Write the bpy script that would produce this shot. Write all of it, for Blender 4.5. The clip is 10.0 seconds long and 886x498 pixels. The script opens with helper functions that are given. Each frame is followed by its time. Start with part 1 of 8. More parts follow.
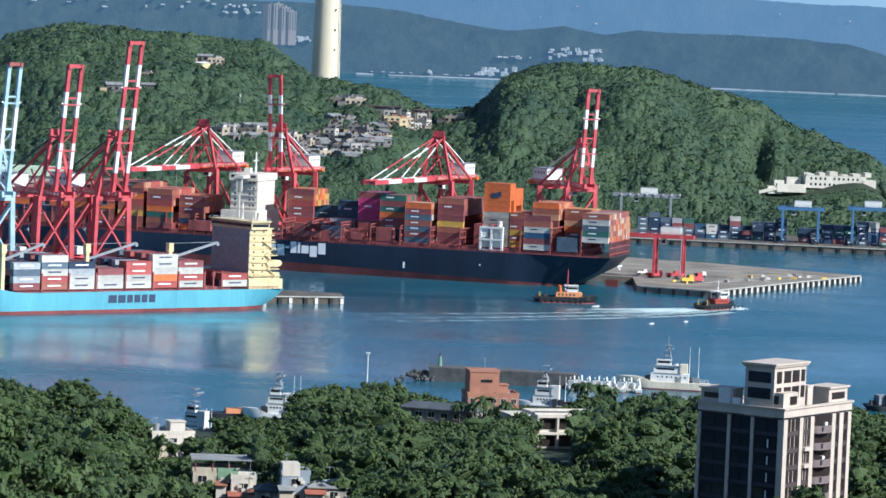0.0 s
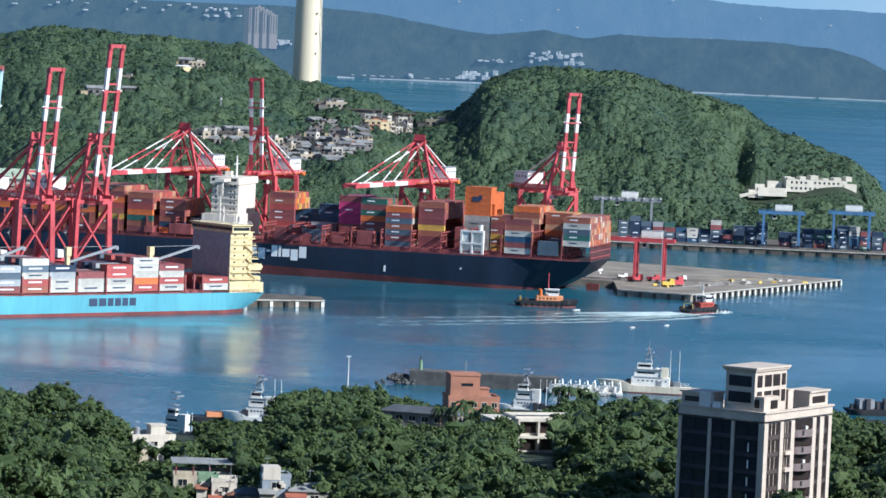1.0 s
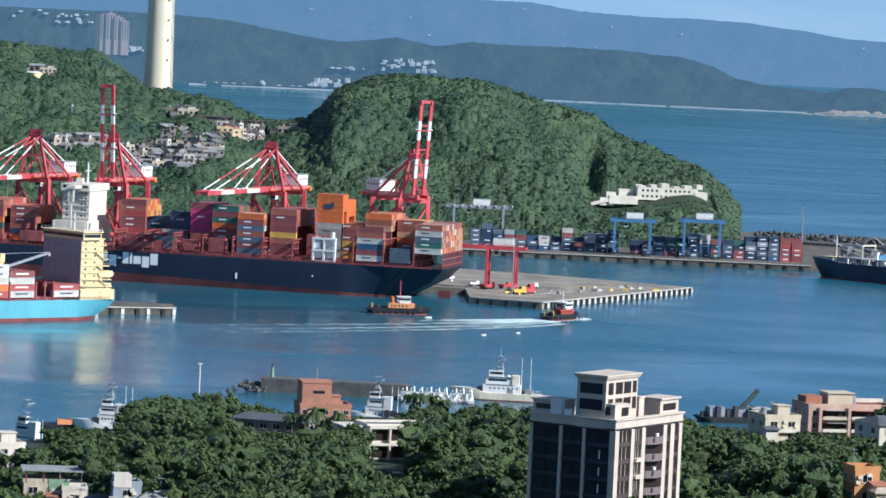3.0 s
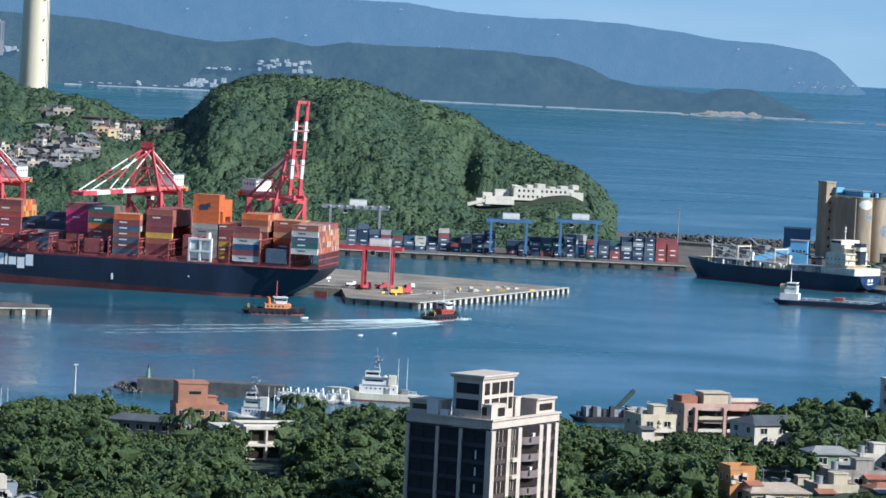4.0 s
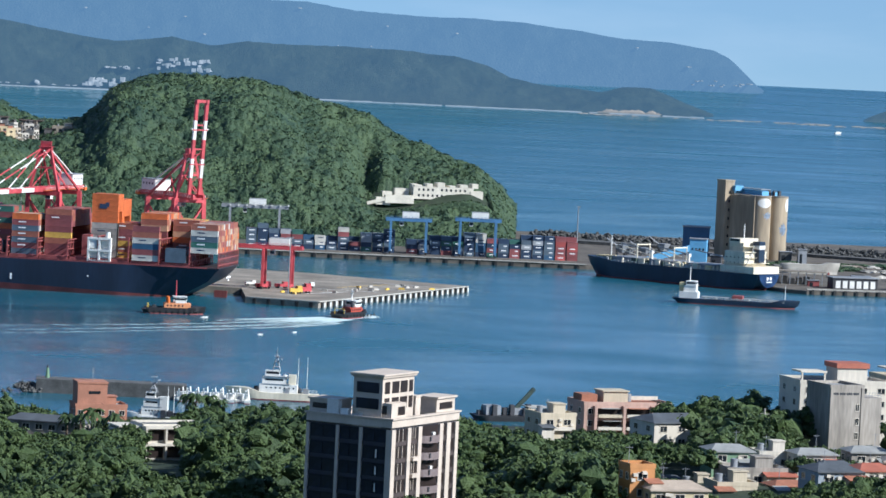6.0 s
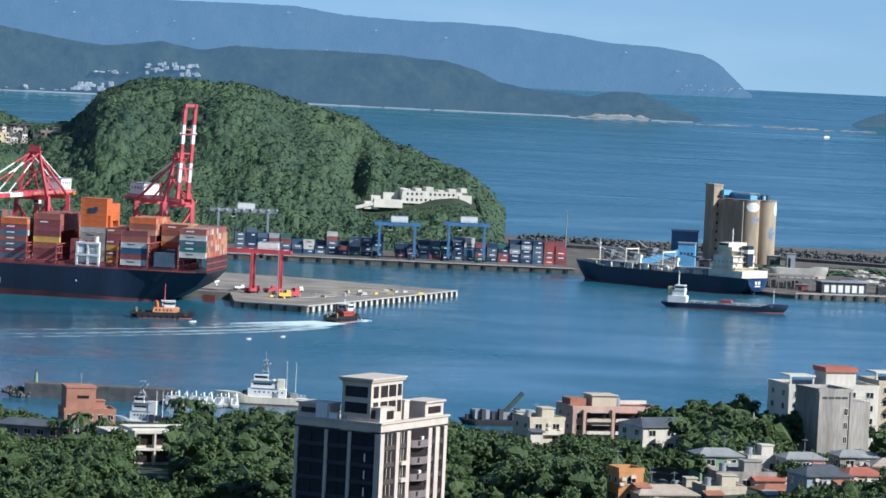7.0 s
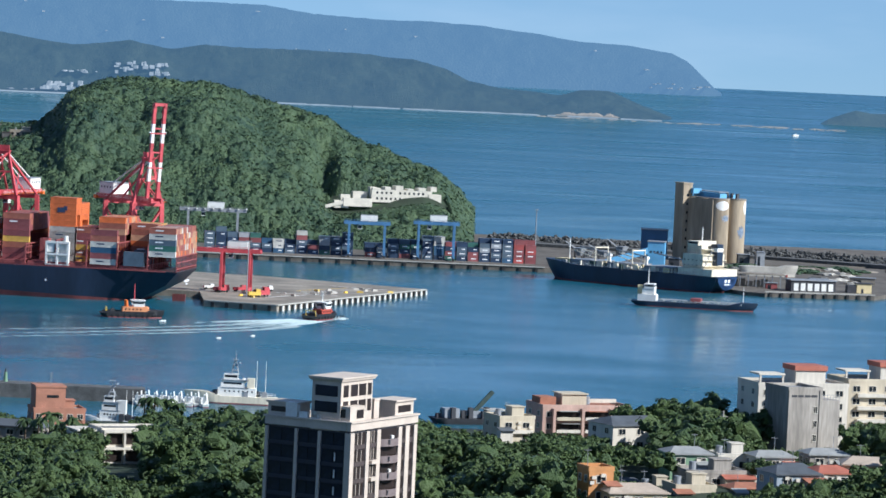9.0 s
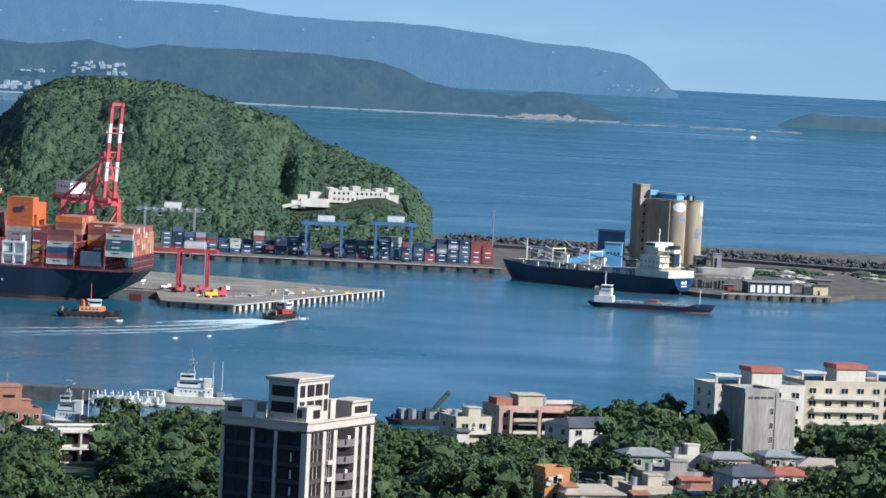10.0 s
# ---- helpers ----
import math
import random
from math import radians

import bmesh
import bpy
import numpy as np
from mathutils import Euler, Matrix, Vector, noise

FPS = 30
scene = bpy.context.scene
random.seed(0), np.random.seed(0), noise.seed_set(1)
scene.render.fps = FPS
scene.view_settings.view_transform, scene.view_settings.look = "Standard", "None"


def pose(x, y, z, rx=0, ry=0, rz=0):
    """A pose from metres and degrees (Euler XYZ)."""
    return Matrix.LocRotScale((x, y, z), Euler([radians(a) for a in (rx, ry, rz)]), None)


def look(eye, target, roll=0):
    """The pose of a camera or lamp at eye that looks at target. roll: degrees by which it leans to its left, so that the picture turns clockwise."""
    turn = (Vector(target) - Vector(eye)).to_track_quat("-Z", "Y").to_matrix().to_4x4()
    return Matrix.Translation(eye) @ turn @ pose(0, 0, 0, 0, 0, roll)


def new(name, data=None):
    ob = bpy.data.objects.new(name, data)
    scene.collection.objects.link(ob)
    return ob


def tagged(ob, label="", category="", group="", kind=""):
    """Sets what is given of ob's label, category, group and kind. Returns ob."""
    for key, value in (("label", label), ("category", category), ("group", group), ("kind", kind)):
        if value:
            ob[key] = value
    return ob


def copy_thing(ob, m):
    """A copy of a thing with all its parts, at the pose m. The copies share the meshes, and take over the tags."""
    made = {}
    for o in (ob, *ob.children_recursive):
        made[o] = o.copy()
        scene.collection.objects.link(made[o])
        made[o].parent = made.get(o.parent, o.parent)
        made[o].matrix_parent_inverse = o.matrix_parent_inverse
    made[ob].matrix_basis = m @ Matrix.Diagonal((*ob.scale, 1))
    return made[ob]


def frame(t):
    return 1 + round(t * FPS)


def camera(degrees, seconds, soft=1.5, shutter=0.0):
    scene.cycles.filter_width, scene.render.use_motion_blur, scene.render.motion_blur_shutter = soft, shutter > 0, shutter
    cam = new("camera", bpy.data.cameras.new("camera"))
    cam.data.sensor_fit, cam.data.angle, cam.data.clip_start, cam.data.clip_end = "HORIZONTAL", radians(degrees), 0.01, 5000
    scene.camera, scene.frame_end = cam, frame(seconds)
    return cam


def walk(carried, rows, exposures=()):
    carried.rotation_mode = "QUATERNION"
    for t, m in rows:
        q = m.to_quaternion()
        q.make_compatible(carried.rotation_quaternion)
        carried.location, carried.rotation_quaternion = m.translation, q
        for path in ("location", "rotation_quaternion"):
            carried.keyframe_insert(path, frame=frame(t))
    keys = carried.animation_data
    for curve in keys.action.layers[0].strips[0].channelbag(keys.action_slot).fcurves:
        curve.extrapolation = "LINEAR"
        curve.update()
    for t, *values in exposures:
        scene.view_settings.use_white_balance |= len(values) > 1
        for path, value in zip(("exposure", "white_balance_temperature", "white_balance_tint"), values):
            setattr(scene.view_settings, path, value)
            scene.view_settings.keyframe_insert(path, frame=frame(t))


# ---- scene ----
cam = camera(13.5, 10.0, soft=1.6)
EYE = (0.0, 0.0, 118.0)
# seconds, yaw, pitch, lean
TURNS = [
    (0.0, 0.000, -3.474, 2.406), (0.5, -0.096, -3.441, 2.455), (1.0, -0.291, -3.406, 2.472),
    (1.5, -0.537, -3.353, 2.514), (2.0, -1.015, -3.292, 2.538), (3.5, -3.502, -3.142, 2.759),
    (4.0, -4.447, -3.096, 2.772), (4.5, -5.145, -3.067, 2.709), (5.0, -5.554, -3.045, 2.738),
    (5.5, -5.818, -3.060, 2.731), (7.0, -6.153, -2.966, 2.727), (7.5, -6.232, -2.951, 2.690),
    (8.0, -6.314, -2.970, 2.731), (8.5, -6.405, -2.973, 2.660), (9.0, -6.617, -2.962, 2.670),
    (9.5, -6.935, -2.928, 2.759), (10.0, -7.274, -2.919, 2.889),
]
walk(cam, [(t, pose(*EYE, 90 + pitch, 0, yaw) @ pose(0, 0, 0, 0, 0, lean)) for t, yaw, pitch, lean in TURNS],
     exposures=[(0.0, 0.47, 5580, 9), (10.0, 0.47, 5580, 9)])

# ---- sky and sun ----
SUN_AZ, SUN_EL = 119.0, 34.0          # azimuth clockwise from the first view, height, in degrees
world = bpy.data.worlds.new("sky")
scene.world = world
world.use_nodes = True
wt = world.node_tree
wt.nodes.clear()
w_out = wt.nodes.new("ShaderNodeOutputWorld")
w_bg = wt.nodes.new("ShaderNodeBackground")
w_sky = wt.nodes.new("ShaderNodeTexSky")
w_sky.sky_type = "NISHITA"
w_sky.sun_disc = False
w_sky.sun_elevation = radians(SUN_EL)
w_sky.sun_rotation = radians(SUN_AZ)
w_sky.altitude = 100
w_sky.air_density, w_sky.dust_density, w_sky.ozone_density = 1.0, 0.25, 4.0
w_co = wt.nodes.new("ShaderNodeTexCoord")
w_up = wt.nodes.new("ShaderNodeVectorMath")
w_up.operation = "ADD"
w_up.inputs[1].default_value = (0, 0, 0.10)
wt.links.new(w_co.outputs["Generated"], w_up.inputs[0])
wt.links.new(w_up.outputs[0], w_sky.inputs["Vector"])
# thin cloud far off over the sea
w_map = wt.nodes.new("ShaderNodeMapping")
w_map.inputs["Scale"].default_value = (9, 9, 40)
w_noise = wt.nodes.new("ShaderNodeTexNoise")
w_noise.inputs["Scale"].default_value = 1.6
w_noise.inputs["Detail"].default_value = 6
w_ramp = wt.nodes.new("ShaderNodeMapRange")
w_ramp.inputs["From Min"].default_value, w_ramp.inputs["From Max"].default_value = 0.5, 0.85
w_ramp.inputs["To Min"].default_value, w_ramp.inputs["To Max"].default_value = 0.0, 0.16
w_mix = wt.nodes.new("ShaderNodeMix")
w_mix.data_type = "RGBA"
w_mix.inputs["B"].default_value = (7.5, 8.0, 8.6, 1)
wt.links.new(w_co.outputs["Generated"], w_map.inputs["Vector"])
wt.links.new(w_map.outputs[0], w_noise.inputs["Vector"])
wt.links.new(w_noise.outputs["Fac"], w_ramp.inputs["Value"])
wt.links.new(w_ramp.outputs[0], w_mix.inputs["Factor"])
wt.links.new(w_sky.outputs[0], w_mix.inputs["A"])
wt.links.new(w_mix.outputs["Result"], w_bg.inputs["Color"])
w_bg.inputs["Strength"].default_value = 0.082
wt.links.new(w_bg.outputs[0], w_out.inputs["Surface"])

sun = new("sun", bpy.data.lights.new("sun", "SUN"))
sun.data.energy, sun.data.angle, sun.data.color = 5.0, radians(0.5), (1.0, 0.94, 0.84)
sx, sy = math.sin(radians(SUN_AZ)), math.cos(radians(SUN_AZ))
sun.matrix_basis = look((sx * 500, sy * 500, 500 * math.tan(radians(SUN_EL))), (0, 0, 0))


# ---- materials ----
def surf(name, col, rough=0.6, metal=0.0, var=0.25, size=2.0, fine=0.3, bump=0.2, rand=0.0, streak=False, spec=0.5):
    """A painted or raw surface: colour varied at two scales, with relief; size and fine in metres."""
    m = bpy.data.materials.new(name)
    m.use_nodes = True
    nt = m.node_tree
    b = nt.nodes["Principled BSDF"]
    b.inputs["Roughness"].default_value, b.inputs["Metallic"].default_value = rough, metal
    b.inputs["Specular IOR Level"].default_value = spec
    co = nt.nodes.new("ShaderNodeTexCoord")
    mp = nt.nodes.new("ShaderNodeMapping")
    if streak:
        mp.inputs["Scale"].default_value = (1, 1, 0.15)
    nt.links.new(co.outputs["Object"], mp.inputs["Vector"])
    tot = None
    for scale, amount in ((1 / size, var), (1 / fine, var * 0.6)):
        n = nt.nodes.new("ShaderNodeTexNoise")
        n.inputs["Scale"].default_value, n.inputs["Detail"].default_value = scale, 4
        nt.links.new(mp.outputs[0], n.inputs["Vector"])
        r = nt.nodes.new("ShaderNodeMapRange")
        r.inputs["From Min"].default_value, r.inputs["From Max"].default_value = 0.3, 0.7
        r.inputs["To Min"].default_value, r.inputs["To Max"].default_value = 1 - amount, 1 + amount * 0.6
        nt.links.new(n.outputs["Fac"], r.inputs["Value"])
        if tot is None:
            tot = r.outputs[0]
        else:
            mul = nt.nodes.new("ShaderNodeMath")
            mul.operation = "MULTIPLY"
            nt.links.new(tot, mul.inputs[0])
            nt.links.new(r.outputs[0], mul.inputs[1])
            tot = mul.outputs[0]
        last = n
    if rand:
        oi = nt.nodes.new("ShaderNodeObjectInfo")
        r = nt.nodes.new("ShaderNodeMapRange")
        r.inputs["To Min"].default_value, r.inputs["To Max"].default_value = 1 - rand, 1 + rand
        nt.links.new(oi.outputs["Random"], r.inputs["Value"])
        mul = nt.nodes.new("ShaderNodeMath")
        mul.operation = "MULTIPLY"
        nt.links.new(tot, mul.inputs[0])
        nt.links.new(r.outputs[0], mul.inputs[1])
        tot = mul.outputs[0]
    vm = nt.nodes.new("ShaderNodeVectorMath")
    vm.operation = "SCALE"
    vm.inputs[0].default_value = col[:3]
    nt.links.new(tot, vm.inputs["Scale"])
    nt.links.new(vm.outputs[0], b.inputs["Base Color"])
    if bump:
        bp = nt.nodes.new("ShaderNodeBump")
        bp.inputs["Strength"].default_value, bp.inputs["Distance"].default_value = bump, 0.05
        nt.links.new(last.outputs["Fac"], bp.inputs["Height"])
        nt.links.new(bp.outputs[0], b.inputs["Normal"])
    return m


def foliage(name, dark, light, size, grain, haze=None, amount=0.0, island=0.45, cells=0.0, relief=0.0):
    """Leaves: colour by island, by crown (cells: its width) and by patches; relief: depth of the leaf grain. haze: air light of a far backdrop."""
    m = bpy.data.materials.new(name)
    m.use_nodes = True
    nt = m.node_tree
    b = nt.nodes["Principled BSDF"]
    b.inputs["Roughness"].default_value = 0.55
    b.inputs["Specular IOR Level"].default_value = 0.25
    co = nt.nodes.new("ShaderNodeTexCoord")
    geo = nt.nodes.new("ShaderNodeNewGeometry")
    n = nt.nodes.new("ShaderNodeTexNoise")
    n.inputs["Scale"].default_value, n.inputs["Detail"].default_value = 1 / size, 5
    nt.links.new(co.outputs["Object"], n.inputs["Vector"])
    n2 = nt.nodes.new("ShaderNodeTexNoise")
    n2.inputs["Scale"].default_value, n2.inputs["Detail"].default_value = 1 / grain, 3
    nt.links.new(co.outputs["Object"], n2.inputs["Vector"])
    oi = nt.nodes.new("ShaderNodeObjectInfo")
    add = nt.nodes.new("ShaderNodeMath")
    add.operation = "MULTIPLY_ADD"
    add.inputs[1].default_value = island
    if cells:
        cmp_ = nt.nodes.new("ShaderNodeMapping")
        cmp_.inputs["Scale"].default_value = (1 / cells, 1 / cells, 0.4 / cells)
        vor = nt.nodes.new("ShaderNodeTexVoronoi")
        vor.inputs["Scale"].default_value = 1.0
        nt.links.new(co.outputs["Object"], cmp_.inputs["Vector"])
        nt.links.new(cmp_.outputs[0], vor.inputs["Vector"])
        nt.links.new(vor.outputs["Color"], add.inputs[0])
    else:
        nt.links.new(geo.outputs["Random Per Island"], add.inputs[0])
    if relief:
        bn = nt.nodes.new("ShaderNodeTexNoise")
        bn.inputs["Scale"].default_value, bn.inputs["Detail"].default_value = 1 / (grain * 0.35), 4
        bp = nt.nodes.new("ShaderNodeBump")
        bp.inputs["Strength"].default_value, bp.inputs["Distance"].default_value = 0.9, relief
        nt.links.new(co.outputs["Object"], bn.inputs["Vector"])
        nt.links.new(bn.outputs["Fac"], bp.inputs["Height"])
        nt.links.new(bp.outputs[0], b.inputs["Normal"])
    nt.links.new(n.outputs["Fac"], add.inputs[2])
    add2 = nt.nodes.new("ShaderNodeMath")
    add2.operation = "MULTIPLY_ADD"
    add2.inputs[1].default_value = 0.3
    nt.links.new(n2.outputs["Fac"], add2.inputs[0])
    nt.links.new(add.outputs[0], add2.inputs[2])
    add3 = nt.nodes.new("ShaderNodeMath")
    add3.operation = "MULTIPLY_ADD"
    add3.inputs[1].default_value = 0.35
    nt.links.new(oi.outputs["Random"], add3.inputs[0])
    nt.links.new(add2.outputs[0], add3.inputs[2])
    rp = nt.nodes.new("ShaderNodeMapRange")
    rp.inputs["From Min"].default_value, rp.inputs["From Max"].default_value = 0.5 + 0.25 * (island - 0.45), 1.35 + 0.75 * (island - 0.45)
    nt.links.new(add3.outputs[0], rp.inputs["Value"])
    mx = nt.nodes.new("ShaderNodeMix")
    mx.data_type = "RGBA"
    mx.inputs["A"].default_value, mx.inputs["B"].default_value = (*dark, 1), (*light, 1)
    nt.links.new(rp.outputs[0], mx.inputs["Factor"])
    nt.links.new(mx.outputs["Result"], b.inputs["Base Color"])
    # air haze painted in: a glow mixed over the leaf colour
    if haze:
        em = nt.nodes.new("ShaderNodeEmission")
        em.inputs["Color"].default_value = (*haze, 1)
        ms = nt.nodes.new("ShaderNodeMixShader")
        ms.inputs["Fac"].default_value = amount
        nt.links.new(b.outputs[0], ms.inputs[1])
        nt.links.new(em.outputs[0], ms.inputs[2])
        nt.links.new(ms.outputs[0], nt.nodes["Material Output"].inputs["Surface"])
    return m


def water_material():
    m = bpy.data.materials.new("sea_water")
    m.use_nodes = True
    nt = m.node_tree
    b = nt.nodes["Principled BSDF"]
    b.inputs["Base Color"].default_value = (0.016, 0.095, 0.145, 1)
    b.inputs["IOR"].default_value = 1.33
    co = nt.nodes.new("ShaderNodeTexCoord")
    # wind streaks paler than the deep water: sky sheen painted into the base colour
    smp = nt.nodes.new("ShaderNodeMapping")
    smp.inputs["Scale"].default_value = (0.0015, 0.0027, 1)
    smp.inputs["Rotation"].default_value = (0, 0, -0.10)
    sno = nt.nodes.new("ShaderNodeTexNoise")
    sno.inputs["Scale"].default_value, sno.inputs["Detail"].default_value, sno.inputs["Distortion"].default_value = 2.0, 5, 1.4
    sra = nt.nodes.new("ShaderNodeMapRange")
    sra.inputs["From Min"].default_value, sra.inputs["From Max"].default_value = 0.50, 0.70
    smx = nt.nodes.new("ShaderNodeMix")
    smx.data_type = "RGBA"
    smx.inputs["A"].default_value, smx.inputs["B"].default_value = (0.018, 0.102, 0.147, 1), (0.14, 0.27, 0.33, 1)
    nt.links.new(co.outputs["Object"], smp.inputs["Vector"])
    nt.links.new(smp.outputs[0], sno.inputs["Vector"])
    nt.links.new(sno.outputs["Fac"], sra.inputs["Value"])
    # the painted streaks come in patches
    pmp = nt.nodes.new("ShaderNodeMapping")
    pmp.inputs["Scale"].default_value = (0.0022, 0.0016, 1)
    pmp.inputs["Location"].default_value = (0.35, 0.1, 0)
    pno = nt.nodes.new("ShaderNodeTexNoise")
    pno.inputs["Scale"].default_value, pno.inputs["Detail"].default_value = 1.0, 3
    pra = nt.nodes.new("ShaderNodeMapRange")
    pra.inputs["From Min"].default_value, pra.inputs["From Max"].default_value = 0.42, 0.60
    pra.inputs["To Min"].default_value, pra.inputs["To Max"].default_value = 0.12, 1.0
    pmul = nt.nodes.new("ShaderNodeMath")
    pmul.operation = "MULTIPLY"
    nt.links.new(co.outputs["Object"], pmp.inputs["Vector"])
    nt.links.new(pmp.outputs[0], pno.inputs["Vector"])
    nt.links.new(pno.outputs["Fac"], pra.inputs["Value"])
    nt.links.new(sra.outputs[0], pmul.inputs[0])
    nt.links.new(pra.outputs[0], pmul.inputs[1])
    # the painted streaks are fainter over the basin than over the open bay
    psep = nt.nodes.new("ShaderNodeSeparateXYZ")
    pway = nt.nodes.new("ShaderNodeMapRange")
    pway.inputs["From Min"].default_value, pway.inputs["From Max"].default_value = 1850.0, 2400.0
    pway.inputs["To Min"].default_value, pway.inputs["To Max"].default_value = 0.22, 1.0
    pend = nt.nodes.new("ShaderNodeMath")
    pend.operation = "MULTIPLY"
    nt.links.new(co.outputs["Object"], psep.inputs[0])
    nt.links.new(psep.outputs[1], pway.inputs["Value"])
    nt.links.new(pmul.outputs[0], pend.inputs[0])
    nt.links.new(pway.outputs[0], pend.inputs[1])
    nt.links.new(pend.outputs[0], smx.inputs["Factor"])
    nt.links.new(smx.outputs["Result"], b.inputs["Base Color"])
    height = None
    for scale, stretch, amount in ((0.35, (1, 0.5, 1), 0.55), (0.09, (0.7, 0.35, 1), 1.1), (0.9, (1, 0.7, 1), 0.22)):
        mp = nt.nodes.new("ShaderNodeMapping")
        mp.inputs["Scale"].default_value = stretch
        mp.inputs["Rotation"].default_value = (0, 0, 0.25)
        n = nt.nodes.new("ShaderNodeTexNoise")
        n.inputs["Scale"].default_value, n.inputs["Detail"].default_value = scale, 3
        nt.links.new(co.outputs["Object"], mp.inputs["Vector"])
        nt.links.new(mp.outputs[0], n.inputs["Vector"])
        mul = nt.nodes.new("ShaderNodeMath")
        mul.operation = "MULTIPLY_ADD"
        mul.inputs[1].default_value = amount
        nt.links.new(n.outputs["Fac"], mul.inputs[0])
        if height is not None:
            nt.links.new(height, mul.inputs[2])
        height = mul.outputs[0]
    # calm slicks and ruffled streaks
    mp = nt.nodes.new("ShaderNodeMapping")
    mp.inputs["Scale"].default_value = (0.0042, 0.0075, 1)
    mp.inputs["Rotation"].default_value = (0, 0, -0.12)
    n = nt.nodes.new("ShaderNodeTexNoise")
    n.inputs["Scale"].default_value, n.inputs["Detail"].default_value = 1.3, 4
    n.inputs["Distortion"].default_value = 0.6
    nt.links.new(co.outputs["Object"], mp.inputs["Vector"])
    nt.links.new(mp.outputs[0], n.inputs["Vector"])
    r = nt.nodes.new("ShaderNodeMapRange")
    r.inputs["From Min"].default_value, r.inputs["From Max"].default_value = 0.36, 0.66
    r.inputs["To Min"].default_value, r.inputs["To Max"].default_value = 0.22, 0.90
    nt.links.new(n.outputs["Fac"], r.inputs["Value"])
    bp = nt.nodes.new("ShaderNodeBump")
    bp.inputs["Distance"].default_value = 1.0
    nt.links.new(r.outputs[0], bp.inputs["Strength"])
    nt.links.new(height, bp.inputs["Height"])
    nt.links.new(bp.outputs[0], b.inputs["Normal"])
    r2 = nt.nodes.new("ShaderNodeMapRange")
    r2.inputs["From Min"].default_value, r2.inputs["From Max"].default_value = 0.35, 0.7
    r2.inputs["To Min"].default_value, r2.inputs["To Max"].default_value = 0.12, 0.30
    nt.links.new(n.outputs["Fac"], r2.inputs["Value"])
    nt.links.new(r2.outputs[0], b.inputs["Roughness"])
    return m


WATER = water_material()
GRAVEL = surf("quay_gravel", (0.125, 0.108, 0.086), 0.95, var=0.45, size=9, fine=1.2)
CONCRETE = surf("quay_concrete", (0.275, 0.240, 0.190), 0.85, var=0.42, size=17, fine=1.5)
RUBBER = surf("black_rubber", (0.02, 0.02, 0.02), 0.8)
RED = surf("red_crane_paint", (0.56, 0.080, 0.090), 0.5, var=0.28, size=6, fine=0.8)
WHITE = surf("white_paint", (0.78, 0.76, 0.70), 0.5, var=0.12, size=4, fine=0.5)
PALEBLUE = surf("pale_blue_crane_paint", (0.40, 0.56, 0.62), 0.5, var=0.2, size=5)
BLUE = surf("blue_crane_paint", (0.085, 0.20, 0.36), 0.5, var=0.2, size=5)
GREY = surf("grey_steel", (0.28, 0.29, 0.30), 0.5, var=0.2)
DARK = surf("dark_steel", (0.05, 0.05, 0.055), 0.6, var=0.3)
NAVY = surf("navy_hull_paint", (0.016, 0.026, 0.050), 0.45, var=0.3, size=18, fine=1.2, streak=True)
BOOT = surf("red_boot_paint", (0.24, 0.062, 0.055), 0.6, var=0.35, size=9, fine=1.0, streak=True)
SKYHULL = surf("sky_blue_hull_paint", (0.125, 0.39, 0.47), 0.45, var=0.16, size=12, fine=1.0, streak=True)
RUSTRED = surf("rust_red_deck_paint", (0.31, 0.080, 0.075), 0.65, var=0.35, size=4)
BRIDGEWHITE = surf("warm_white_ship_paint", (0.76, 0.68, 0.56), 0.5, var=0.14, size=5, fine=0.6, streak=True)
CREAM = surf("cream_yellow_paint", (0.72, 0.58, 0.31), 0.5, var=0.15, size=4)
ORANGE = surf("orange_paint", (0.80, 0.17, 0.02), 0.5, var=0.15, size=4)
YELLOW = surf("yellow_paint", (0.75, 0.50, 0.08), 0.55, var=0.2)
GLASS = surf("dark_window_glass", (0.02, 0.025, 0.03), 0.12, var=0.2, bump=0.0)
LETTER = surf("white_lettering_paint", (0.85, 0.85, 0.83), 0.6, var=0.05)
LETTERD = surf("dark_lettering_paint", (0.03, 0.05, 0.10), 0.6, var=0.05)
FOAM = surf("white_foam", (0.46, 0.54, 0.55), 0.9, var=0.3, size=1.5, fine=0.3, bump=0.5)
LEAF_NEAR = foliage("near_leaves", (0.010, 0.026, 0.012), (0.076, 0.112, 0.034), 11.0, 1.3, island=0.24, relief=0.5)
LEAF_HILL = foliage("hill_leaves", (0.015, 0.040, 0.030), (0.084, 0.124, 0.056), 42.0, 3.0, island=0.40, cells=6.0, relief=1.2)
BARK = surf("bark", (0.11, 0.08, 0.055), 0.9, var=0.3)
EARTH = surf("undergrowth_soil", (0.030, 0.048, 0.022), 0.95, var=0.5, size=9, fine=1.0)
BLOCK = surf("sea_worn_blocks", (0.10, 0.10, 0.095), 0.95, var=0.4, size=3.0, fine=0.4)
ASPHALT = surf("asphalt", (0.055, 0.055, 0.055), 0.9, var=0.3, size=6)


# ---- mesh helpers ----
def box(bm, c, s, rz=0.0, m=None):
    """A box of size s about c, turned rz radians; m: a further pose."""
    r = bmesh.ops.create_cube(bm, size=1.0)["verts"]
    mat = Matrix.Translation(c) @ Matrix.Rotation(rz, 4, "Z") @ Matrix.Diagonal((*s, 1))
    bmesh.ops.transform(bm, matrix=(m @ mat) if m else mat, verts=r)
    return r


